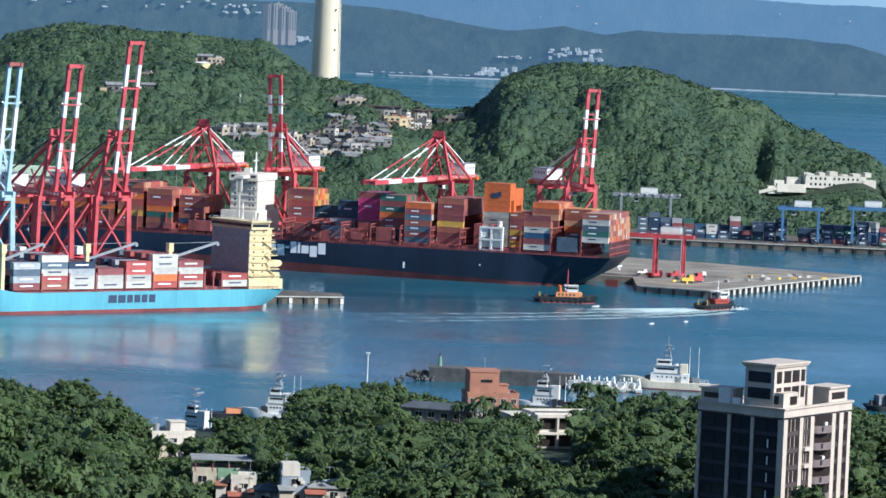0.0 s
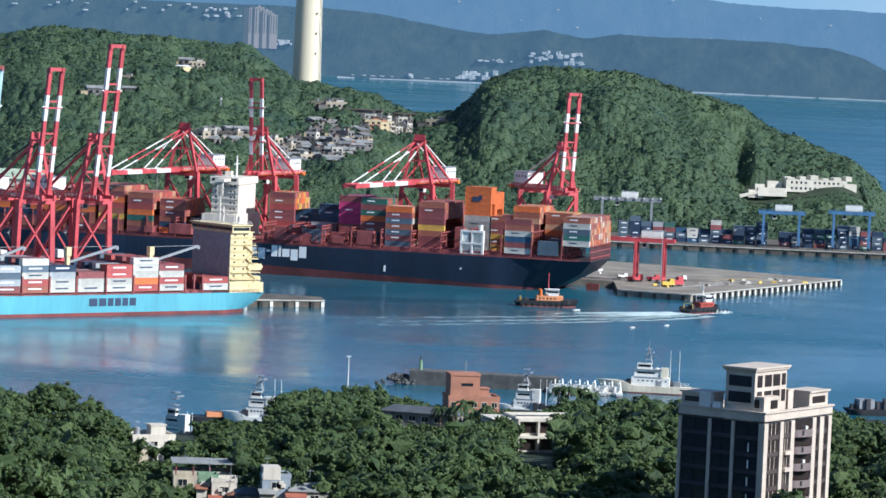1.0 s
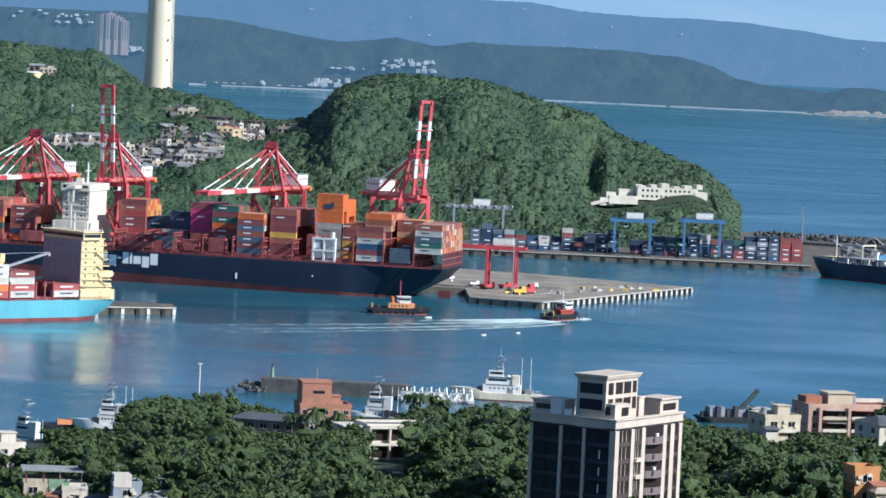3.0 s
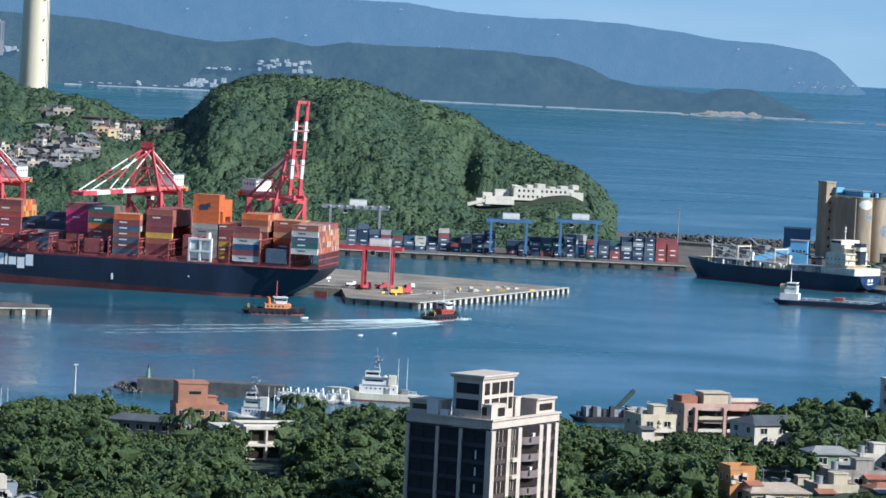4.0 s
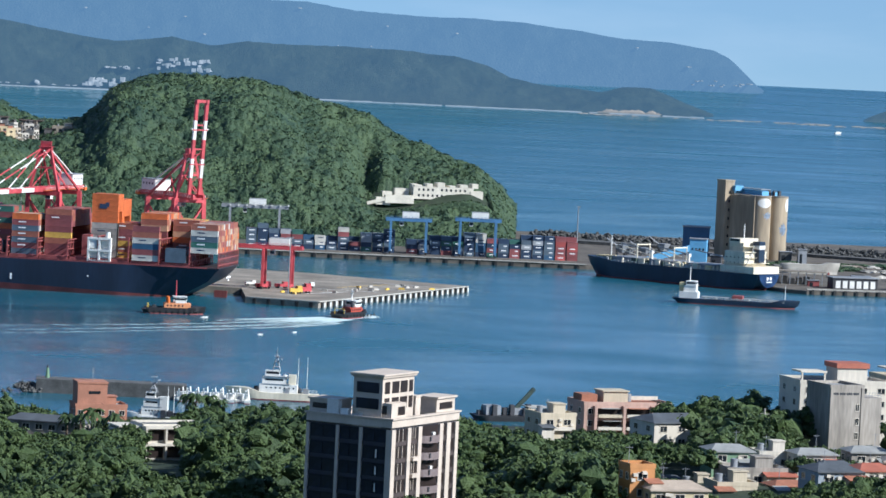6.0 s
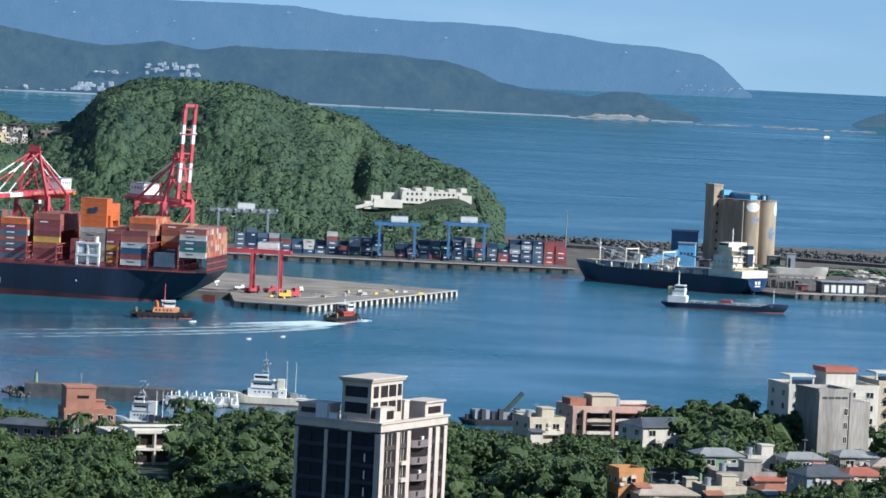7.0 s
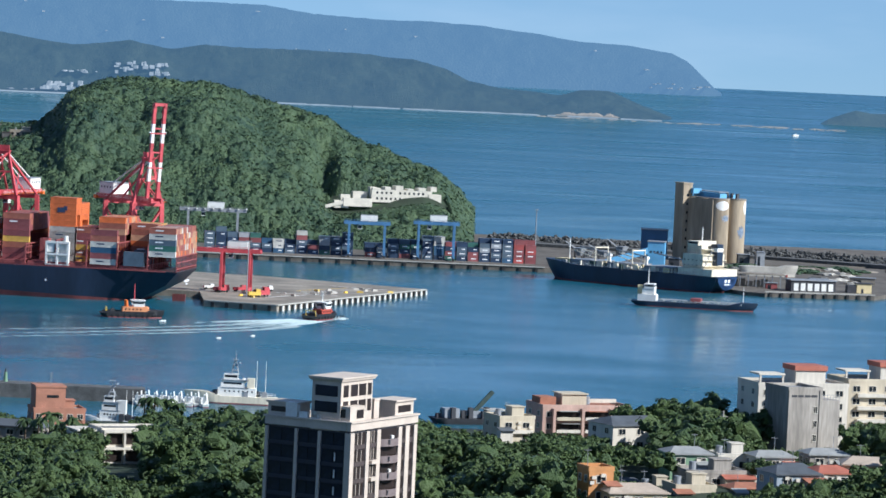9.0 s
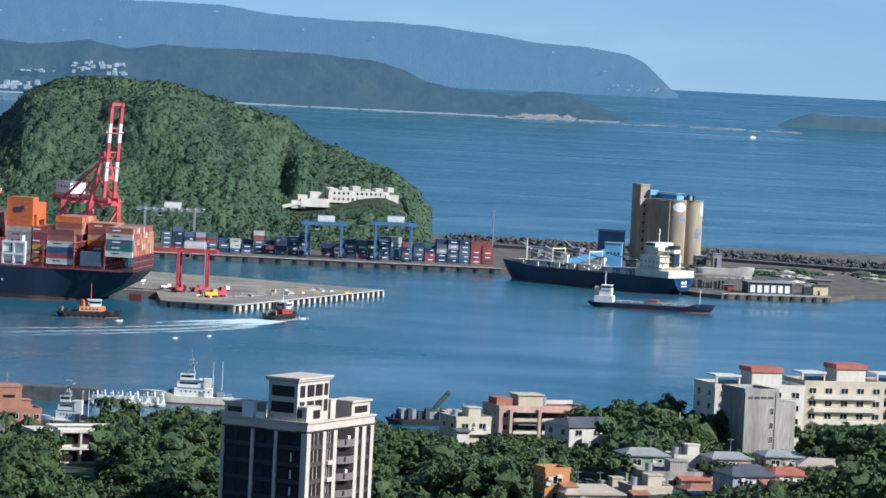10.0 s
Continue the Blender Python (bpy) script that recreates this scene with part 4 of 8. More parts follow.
        part("boom_tie", bm, paint, c)
    made("boom_tip", RUSTRED if paint is PALEBLUE else paint, c, ((tip.x, 0, tip.z), (1.6, 2 * halfway + 1.4, 1.4)), ((tip.x, -halfway, tip.z - 0.2), (2.2, 1.2, 1.8)), ((tip.x, halfway, tip.z - 0.2), (2.2, 1.2, 1.8)))
    if up:
        bm = bmesh.new()
        for s in (-1, 1):
            m = hinge.lerp(tip, 0.45) + Vector((0, s * halfway, 0))
            bar(bm, (12, s * 2.2, apex), m, 0.45)
        part("fore_stay", bm, paint, c)
        each("boom_platform", paint, c, *[(hinge.lerp(tip, f), (1.4, 2 * halfway + 2.4, 0.6)) for f in (0.34, 0.70)])
        each("boom_lamp", WHITE, c, *[(hinge.lerp(tip, 0.70) + Vector((0, s * (halfway + 1.4), 0.4)), (0.8, 0.9, 0.5)) for s in (-1, 1)])
    else:
        for f in (0.42, 0.9):
            for s in (-1, 1):
                m = hinge.lerp(tip, f) + Vector((0, s * halfway, 1))
                banded("fore_stay", c, (12, s * 2.2, apex), m, 0.45, 0.45, 4, paint, band)
        bm = bmesh.new()
        rod(bm, (40, 0, girder - 14), (40, 0, girder), 0.12)
        box(bm, (40, 0, girder - 14.5), (2.4, 11, 0.9))
        part("spreader", bm, GREY, c)
    return c


CT = radians(-112.0)
lab_down = "red and white gantry crane with its boom lowered over the ship"
lab_up = "red and white gantry crane with its boom raised"


def rail_point(s, off=16.0):
    return QE + HU * s - HN * off


for s, up, turn in ((37.0, True, radians(-62.0)), (96.0, False, CT), (174.0, True, CT), (213.0, False, CT)):
    p = rail_point(s)
    gantry_crane(p.x, p.y, turn, up, RED, WHITE, lab_up if up else lab_down, boom=45.0 if up else 76.0, girder=40.0, apex=60.0, halfway=2.7, angle=85.0, bands=5)
FT = radians(-49.5)
gantry_crane(-141, 1501.5, FT, True, RED, WHITE, lab_up, boom=61.0, angle=82.5, bands=7, halfway=2.9)
gantry_crane(-162, 1483.5, FT, True, RED, WHITE, lab_up, boom=51.0, angle=82.5, bands=5, halfway=2.9)
gantry_crane(-183.5, 1467, FT, True, PALEBLUE, WHITE, "pale blue gantry crane with its boom raised", boom=51.0, angle=83.0, bands=3, halfway=2.6)


def low_gantry(x, y, turn, paint, label, span=26.0, high=18.0, over=5.0, deep=9.0, reach=None, lamps=0):
    """A yard gantry on legs, with a trolley house on top."""
    c = thing("yard_gantry", Matrix.Translation((x, y, 2.9)) @ Matrix.Rotation(turn, 4, "Z"), label, "yard crane", "yard cranes")
    for px in (-span / 2, span / 2):
        for py in (-deep / 2, deep / 2):
            bm = bmesh.new()
            bar(bm, (px, py, 1.2), (px, py * 0.8, high), 1.0, 1.2)
            leg = part("leg", bm, paint, c)
            bm = bmesh.new()
            for dy in (-1.1, 1.1):
                rod(bm, (px - 0.4, py + dy, 0.75), (px + 0.4, py + dy, 0.75), 0.75, 0.75, 10)
            part("wheel", bm, RUBBER, leg)
        made("sill_beam", paint, c, ((px, 0, 2.0), (1.0, deep + 3, 1.2)))
        bm = bmesh.new()
        bar(bm, (px, -deep / 2, 3), (px, deep / 2 * 0.8, high), 0.45)
        part("brace", bm, paint, c)
    far = over if reach is None else reach
    for py in (-deep * 0.3, deep * 0.3):
        made("main_girder", paint, c, (((over - far) / 2, py, high + 0.6), (span + over + far, 0.9, 1.7)))
    made("end_tie", paint, c, ((-span / 2 - far + 0.6, 0, high + 0.6), (1.0, deep * 0.6, 1.2)), ((span / 2 + over - 0.6, 0, high + 0.6), (1.0, deep * 0.6, 1.2)))
    if lamps:
        each("floodlight", WHITE, c, *[((-span / 2 + (span + over) * i / (lamps - 1), -deep * 0.3 - 1.0, high + 1.0 + 0.12 * i), (0.9, 0.6, 0.8)) for i in range(lamps)])
    bm = bmesh.new()
    rail(bm, (-span / 2 - over, -deep * 0.3 - 0.6, high + 1.4), (span / 2 + over, -deep * 0.3 - 0.6, high + 1.4), 1.1, 14)
    part("walkway_rail", bm, paint, c)
    house = made("trolley_house", WHITE, c, ((span * 0.05, 0, high + 3.3), (9.5, 5.4, 3.2)), label="white trolley house with a curved roof")
    made("trolley_roof", GREY, house, ((span * 0.05, 0, high + 5.0), (9.0, 4.6, 0.4)))
    cab = made("operator_cab", WHITE, c, ((-span * 0.2, -deep * 0.1, high - 1.6), (2.2, 2.2, 2.6)))
    made("cab_window", GLASS, cab, ((-span * 0.2, -deep * 0.1 - 1.13, high - 1.7), (1.9, 0.06, 1.6)))
    return c


low_gantry(105.5, 1742, radians(-12), RED, "red yard gantry crane on the open wharf", span=13.0, high=19.0, over=5.0, deep=9.0, reach=15.0)
low_gantry(199, 2090, radians(-4), BLUE, "blue rubber-tyred yard gantry over stacked containers", span=20, over=3, high=18.5)
low_gantry(238, 2088, radians(-4), BLUE, "blue rubber-tyred yard gantry over stacked containers", span=20, over=3, high=20)
low_gantry(114, 2120, radians(-4), GREY, "grey yard gantry with floodlights in the shade of the hill", span=28, over=5, high=21, lamps=8)


# ---- containers in the far yard ----
def yard():
    rng = random.Random(21)
    palette = ["navy"] * 10 + ["blue"] * 2 + ["slate"] * 5 + ["maroon", "maroon", "white", "grey", "green"]
    for col in range(29):
        x = 112 + 6.45 * col
        y0 = 2106.0 - (x - 110) * 0.072
        if 190 < x < 200:
            continue
        high = rng.choice([4, 4, 5, 5, 5]) if x > 210 else rng.choice([4, 4, 3, 5])
        for r in range(4):
            h = max(2, high - rng.choice([0, 0, 1]))
            for k in range(h):
                if r and k < h - 2:
                    continue
                colour = rng.choice(palette)
                if x > 284:
                    colour = "maroon" if (k + col) % 3 else "red"
                if 145 < x < 156 and k > 0:
                    colour = "white" if k < 3 else "red"
                container(colour, Matrix.Translation((x, y0 + 2.6 * r, 2.6 + 2.62 * k)), 6.06, rng.choice([0, 2, 2, 1]), "stacked in the quay yard", "containers in the far yard", single=r == 0)
    # behind the navy ship
    for col in range(10):
        x = -62 + 6.6 * col
        for k in range(4):
            container(rng.choice(["blue", "navy", "blue"]), Matrix.Translation((x, 1880 - 0.2 * x, 3 + 2.62 * k)), 6.06, rng.choice([0, 2, 0]), "stacked on the wharf", "containers behind the ship")
    # on the wharf beneath the tall cranes
    for col in range(9):
        for k in range(rng.choice([2, 3, 3])):
            container(rng.choice(["maroon", "grey", "slate", "navy", "brown", "green"]), Matrix.Translation((-262 + 13.2 * col, 1560 + 9 * col, 3 + 2.62 * k)) @ Matrix.Rotation(0.7, 4, "Z"), 12.19, 1, "stacked on the wharf", "containers by the cranes")


yard()


def join_rest():
    """The inner containers of the stacks, too many to tell apart, in one mesh."""
    names = sorted({c for _, _, c in REST})
    verts, faces, mats = [], [], []
    for me, m, colour in REST:
        base = len(verts)
        verts.extend(tuple(m @ v.co) for v in me.vertices)
        for p in me.polygons:
            faces.append(tuple(base + i for i in p.vertices))
            mats.append(names.index(colour))
    ob = raw("container_stack", verts, faces, BOX_MAT[names[0]])
    for nm in names[1:]:
        ob.data.materials.append(BOX_MAT[nm])
    ob.data.polygons.foreach_set("material_index", mats)
    tagged(ob, "inner rows of stacked steel containers in mixed colours", "containers", kind="stuff")


join_rest()


def apron_clutter():
    """Vehicles and gear on the open wharf."""
    for x, y, paint, w, l, h, what in ((99, 1742, RED, 3, 7, 3, "red"), (112.5, 1716, YELLOW, 3, 6, 3.2, "yellow"), (116.5, 1722, RED, 3.5, 7, 4, "red"), (121.5, 1760, WHITE, 2.2, 5.5, 2.2, "white"), (108, 1750, RED, 2.5, 6, 2.6, "red"), (94, 1760, WHITE, 2.2, 5, 2, "white")):
        v = thing("yard_vehicle", Matrix.Translation((x, y, 3.0)) @ Matrix.Rotation(0.3, 4, "Z"), "%s yard vehicle parked on the wharf" % what, "vehicle", "yard vehicles")
        made("body", paint, v, ((0, 0, 0.6 + h * 0.32), (l, w, h * 0.5)))
        cab = made("cab", paint, v, ((l * 0.3, 0, 0.6 + h * 0.7), (l * 0.35, w * 0.9, h * 0.5)))
        made("cab_window", GLASS, cab, ((l * 0.3, 0, 0.7 + h * 0.75), (l * 0.36, w * 0.8, h * 0.25)))
        for sx_ in (-0.32, 0.32):
            for sy_ in (-1, 1):
                bm = bmesh.new()
                rod(bm, (sx_ * l, sy_ * (w / 2 - 0.1), 0.5), (sx_ * l, sy_ * (w / 2 + 0.2), 0.5), 0.5, 0.5, 12)
                part("wheel", bm, RUBBER, v)
    rr = random.Random(2)
    for k in range(26):
        u = rr.random()
        x, y = 112 + 66 * u + rr.uniform(-8, 8), 1716 + 78 * u + rr.uniform(-10, 14)
        b = thing("concrete_block", Matrix.Translation((x, y, 3.0)) @ Matrix.Rotation(rr.uniform(0, 3), 4, "Z"), "pale concrete barrier block on the wharf", "barrier", "wharf barriers")
        bm = bmesh.new()
        prism(bm, [(-1.6, -0.4), (1.6, -0.4), (1.6, 0.4), (-1.6, 0.4)], 0, 0.9, 0.25)
        part("block", bm, COPING if k % 5 else YELLOW, b)


apron_clutter()
# ---- vessels in the basin ----
def mast(bm, x, y, z, h, r=0.18, arms=((0.6, 1.4), (0.8, 0.9))):
    rod(bm, (x, y, z), (x, y, z + h), r, r * 0.5, 8)
    for f, w in arms:
        bar(bm, (x, y - w, z + h * f), (x, y + w, z + h * f), 0.1)
        box(bm, (x, y, z + h * f + 0.2), (0.5, 0.9, 0.25))


def tug(name, p, heading, side, low, housepaint, label, length=28.0, beam=9.0, red_mast=False):
    c = ship_at(name, p, heading, label, "tugboat")
    hull(c, length, beam, 1.9, 0.45, side, low, bow_rise=1.5, stern=0.92, bow_len=0.34, rake=0.05)
    for s in (-1, 1):
        bm = bmesh.new()
        for i in range(9):
            rod(bm, (3 + 2.6 * i, s * (beam / 2 + 0.05), 1.2), (3 + 2.6 * i, s * (beam / 2 + 0.4), 1.2), 0.55, 0.55, 10)
        part("tyre_fender", bm, RUBBER, c)
    made("bulwark", side, c, ((length * 0.45, beam / 2 - 0.2, 2.3), (length * 0.8, 0.2, 0.9)), ((length * 0.45, -beam / 2 + 0.2, 2.3), (length * 0.8, 0.2, 0.9)))
    bm = bmesh.new()
    box(bm, (length * 0.56, 0, 3.3), (length * 0.42, beam * 0.62, 2.8))
    bmesh.ops.bevel(bm, geom=[e for e in bm.edges if abs(e.verts[0].co.z - e.verts[1].co.z) > 1], offset=0.6, segments=2)
    house = part("deckhouse", bm, housepaint, c)
    panes("porthole", GLASS, house, (0.7, 0.06, 0.7), [(length * 0.40 + 1.6 * k, sg * beam * 0.311, 3.6) for k in range(5) for sg in (-1, 1)])
    bm = bmesh.new()
    box(bm, (length * 0.60, 0, 6.0), (5.6, 5.0, 2.6))
    bmesh.ops.bevel(bm, geom=[e for e in bm.edges if abs(e.verts[0].co.z - e.verts[1].co.z) > 1], offset=0.9, segments=2)
    bridge = part("wheelhouse", bm, WHITE, c)
    each("wheelhouse_window", GLASS, bridge, ((length * 0.60, 0, 6.4), (5.0, 5.06, 0.9)), ((length * 0.60, 0, 6.4), (5.66, 3.6, 0.9)))
    made("wheelhouse_roof", WHITE, bridge, ((length * 0.60, 0, 7.45), (6.2, 5.6, 0.25)))
    for s in (-1, 1):
        bm = bmesh.new()
        rod(bm, (length * 0.42, s * 2.0, 4.6), (length * 0.41, s * 2.0, 7.4), 0.7, 0.6, 12)
        part("funnel", bm, ORANGE if red_mast else DARK, c)
    bm = bmesh.new()
    mast(bm, length * 0.54, 0, 7.4, 7.0 if red_mast else 5.0, 0.3)
    part("mast", bm, RED if red_mast else WHITE, c)
    bm = bmesh.new()
    rod(bm, (length * 0.2, -1.4, 2.8), (length * 0.2, 1.4, 2.8), 0.9, 0.9, 12)
    box(bm, (length * 0.2, 0, 2.2), (2.4, 3.6, 0.6))
    part("towing_winch", bm, DARK, c)
    bm = bmesh.new()
    bar(bm, (length * 0.1, -2.4, 1.9), (length * 0.1, -2.4, 4.2), 0.25)
    bar(bm, (length * 0.1, 2.4, 1.9), (length * 0.1, 2.4, 4.2), 0.25)
    bar(bm, (length * 0.1, -2.4, 4.2), (length * 0.1, 2.4, 4.2), 0.25)
    part("towing_frame", bm, YELLOW, c)
    return c


HULLDARK = surf("dark_hull_paint", (0.02, 0.02, 0.022), 0.5, var=0.3)
TUGRED = surf("tug_red_paint", (0.42, 0.07, 0.04), 0.5, var=0.2)
PEACH = surf("tug_orange_paint", (0.72, 0.30, 0.13), 0.5, var=0.15)
tug("tugboat", (39.5, 1600.0, 0), radians(4), HULLDARK, BOOT, PEACH, "orange and black harbour tug lying still by the big ship", red_mast=True, length=27)
MOVER = tug("tugboat", (108.5, 1592.0, 0), radians(12), HULLDARK, BOOT, TUGRED, "red and black harbour tug under way with a bow wave", length=22.0, beam=8.0)


def foam_patch(name, parent, ring, label):
    """Churned water: many low irregular lumps within an outline."""
    rng = random.Random(7)
    bm = bmesh.new()
    for x, y, r in ring:
        v = bmesh.ops.create_icosphere(bm, subdivisions=1, radius=1.0)["verts"]
        for q in v:
            q.co *= 1 + 0.3 * (rng.random() - 0.5)
        bmesh.ops.transform(bm, matrix=Matrix.Translation((x, y, 0.02)) @ Matrix.Rotation(rng.random(), 4, "Z") @ Matrix.Diagonal((r * 3.4, r * 0.8, (0.08 + 0.08 * rng.random()) * (1 + max(0.0, r - 0.75) * 7), 1)), verts=v)
    ob = part(name, bm, FOAM, parent)
    if label:
        tagged(ob, label, "foam", kind="stuff")
    return ob


rng = random.Random(3)
foam_patch("bow_wave", MOVER, [(21.5 + rng.uniform(-2.5, 5.5), rng.uniform(-5.5, 5.5), rng.uniform(0.5, 1.35)) for _ in range(130)] +
           [(18 - 1.2 * i, s * (4.2 + 0.10 * i) + rng.uniform(-0.5, 0.5), rng.uniform(0.3, 0.7)) for i in range(16) for s in (-1, 1)], "")


def churned_water(name, start, end, turn=0.0, top=0.38):
    """Thin foam lying in patches on the water, dense at start and gone at end along x."""
    m = bpy.data.materials.new(name)
    m.use_nodes = True
    nt = m.node_tree
    b = nt.nodes["Principled BSDF"]
    b.inputs["Base Color"].default_value, b.inputs["Roughness"].default_value = (0.60, 0.72, 0.70, 1), 0.8
    co = nt.nodes.new("ShaderNodeTexCoord")
    mp = nt.nodes.new("ShaderNodeMapping")
    mp.inputs["Rotation"].default_value = (0, 0, turn)
    mp.inputs["Scale"].default_value = (0.07, 0.45, 1)
    n = nt.nodes.new("ShaderNodeTexNoise")
    n.inputs["Scale"].default_value, n.inputs["Detail"].default_value = 1.0, 7
    sep = nt.nodes.new("ShaderNodeSeparateXYZ")
    fade = nt.nodes.new("ShaderNodeMapRange")
    fade.inputs["From Min"].default_value, fade.inputs["From Max"].default_value = start, end
    fade.inputs["To Min"].default_value, fade.inputs["To Max"].default_value = top, -0.2
    add = nt.nodes.new("ShaderNodeMath")
    sharp = nt.nodes.new("ShaderNodeMapRange")
    sharp.inputs["From Min"].default_value, sharp.inputs["From Max"].default_value = 0.42, 0.80
    clear = nt.nodes.new("ShaderNodeBsdfTransparent")
    mix = nt.nodes.new("ShaderNodeMixShader")
    nt.links.new(co.outputs["Object"], mp.inputs["Vector"])
    nt.links.new(mp.outputs[0], n.inputs["Vector"])
    nt.links.new(co.outputs["Object"], sep.inputs[0])
    nt.links.new(sep.outputs[0], fade.inputs["Value"])
    nt.links.new(n.outputs["Fac"], add.inputs[0])
    nt.links.new(fade.outputs[0], add.inputs[1])
    nt.links.new(add.outputs[0], sharp.inputs["Value"])
    nt.links.new(sharp.outputs[0], mix.inputs["Fac"])
    nt.links.new(clear.outputs[0], mix.inputs[1])
    nt.links.new(b.outputs[0], mix.inputs[2])
    nt.links.new(mix.outputs[0], nt.nodes["Material Output"].inputs["Surface"])
    return m


def foam_bands(name, parent, material, course, bands, steps=60):
    """Bands of foam along a course; course(u) gives its place; a band: side offset and width at both ends."""
    verts, faces = [], []
    for k, (o0, o1, w0, w1) in enumerate(bands):
        base = len(verts)
        for i in range(steps + 1):
            u = i / steps
            p, q = Vector(course(u)), Vector(course(min(1.0, u + 0.01))) - Vector(course(max(0.0, u - 0.01)))
            side = Vector((-q.y, q.x)).normalized()
            o, w = o0 + (o1 - o0) * u, w0 + (w1 - w0) * u
            for e in (o - w / 2, o + w / 2):
                verts.append((p.x + side.x * e, p.y + side.y * e, 0.06 + 0.015 * k))
        faces.extend((base + 2 * i, base + 2 * i + 1, base + 2 * i + 3, base + 2 * i + 2) for i in range(steps))
    return raw(name, verts, faces, material, parent)


foam_bands("stern_wash", MOVER, churned_water("stern_wash_foam", 0.0, -75.0, 0.0, 0.52), lambda u: (1.0 - 76 * u, 7.0 * u * u),
           [(-5.5, -18.0, 6.0, 10.0), (5.5, 18.0, 6.0, 10.0), (0.0, 0.0, 8.0, 16.0)])
WAKE = foam_bands("wake", None, churned_water("wake_foam", 112.0, -90.0, -0.75, 0.13), lambda u: (112 - 240 * u, 1590 - 165 * u ** 0.72),
                  [(-9.0, -20.0, 5.0, 4.0), (3.0, 5.0, 7.0, 5.0), (12.0, 24.0, 5.0, 4.0)])
tagged(WAKE, "long pale foamy wake curving across the harbour water", "foam", kind="stuff")
for x, y, l in ((64, 1584, 3.4), (84, 1502, 2.2), (99, 1520, 2.0)):
    b = ship_at("skiff", (x, y, 0), 0.2, "small white open motor boat on the water", "boat")
    hull(b, l, 1.1, 0.35, 0.05, WHITE, WHITE, bow_rise=0.25, stern=0.9, bow_len=0.4)
    made("console", WHITE, b, ((l * 0.45, 0, 0.5), (0.5, 0.5, 0.4)))


def bulk_carrier():
    u = Vector((290.0, 2008.0, 0)) - Vector((364.0, 1929.0, 0))
    length = 119.0
    head = math.atan2(u.y, u.x)
    n = Vector((math.sin(head), -math.cos(head), 0))
    stern = Vector((369.0, 1926.0, 0)) + n * 8
    ship = ship_at("bulk_carrier", stern, head, "dark blue bulk carrier with white deckhouse moored at the grain quay")
    L, B, D = length, 25.0, 8.8
    hull(ship, L, B, D, 0.6, HULLBLUE, BOOT, bow_rise=1.6, stern=0.8, rake=0.06, bow_len=0.2)
    house = made("deckhouse", SHIPCREAM, ship, ((16, 0, D + 5.6), (13, 19, 11.2)), ((13, 0, D + 1.8), (22, 22.5, 3.6)), ((17, 0, D + 13.4), (9, 14, 4.6)), ((17.5, 0, D + 16.6), (7, 16, 2.4)), label="cream deckhouse with stepped decks")
    each("deck_edge", SHIPCREAM, house, *[((15.2, 0, D + 5.0 + 2.9 * i), (15.2 - 0.8 * i, 20.6 - 1.6 * i, 0.2)) for i in range(4)])
    panes("cabin_window", GLASS, house, (0.5, 0.08, 0.6), [(10.8 + 2.6 * k, 9.54, D + 5.2 + 2.8 * i) for i in range(2) for k in range(5)])
    panes("aft_window", GLASS, house, (0.08, 0.5, 0.6), [(9.46, -7.5 + 3.6 * k, D + 5.2 + 2.8 * i) for i in range(2) for k in range(5)])
    each("bridge_window", GLASS, house, ((21.04, 0, D + 16.9), (0.08, 14, 1.0)), ((17.5, 8.04, D + 16.9), (6, 0.08, 1.0)))
    bm = bmesh.new()
    for i in range(4):
        bar(bm, (9.2, 9.6 - 2.0 * i, D + 3.6 + 2.8 * i), (9.2, 6.0 - 2.0 * i, D + 6.4 + 2.8 * i), 0.5, 0.3)
    part("outside_stair", bm, GREY, house)
    made("funnel", HULLBLUE, ship, ((9.0, -2, D + 11.0), (4.4, 5, 11)))
    made("funnel_band", WHITE, ship, ((9.0, -2, D + 13.5), (4.46, 5.06, 2.0)))
    made("stern_emblem", LETTER, ship, ((-0.12, 1.4, 6.4), (0.1, 1.6, 1.6)), ((-0.12, -1.4, 6.4), (0.1, 1.6, 1.6)), ((-0.12, 0, 4.6), (0.1, 5, 0.5)))
    bm = bmesh.new()
    ring = [bm.verts.new((-0.05, 8.6 * math.cos(math.pi * i / 16), 8.7 - 7.0 * math.sin(math.pi * i / 16))) for i in range(17)]
    bm.faces.new(ring)
    bmesh.ops.solidify(bm, geom=bm.faces[:], thickness=0.05)
    part("stern_panel", bm, STERNBLUE, ship, "brighter blue rounded panel on the stern")
    bm = bmesh.new()
    mast(bm, 17.5, 0, D + 17.8, 7.5, 0.35)
    part("radar_mast", bm, WHITE, house)
    for k in range(3):
        made("hatch_cover", GREY, ship, ((40 + 25 * k, 0, D + 1.4), (18, 16, 2.8)))
        cr = made("deck_crane", WHITE, ship, ((28.4 + 25 * k, 0, D + 3.2), (1.2, 1.2, 6.4)), ((28.4 + 25 * k, 0, D + 6.2), (2.0, 2.0, 1.6)))
        bm = bmesh.new()
        bar(bm, (28.4 + 25 * k, 0, D + 6.8), (48 + 25 * k, 1.5, D + 9.5), 0.6)
        part("jib", bm, GREY, cr)
    for k in range(110):
        x = 30 + rng.uniform(0, 74)
        made("deck_fitting", rng.choice((SHIPCREAM, SHIPCREAM, SHIPCREAM, CREAM, GREY, WALLDARK)), ship, ((x, rng.uniform(2, 11.4), D + 1.0), (rng.uniform(0.6, 4), rng.uniform(0.6, 1.6), rng.uniform(0.8, 4.2))))
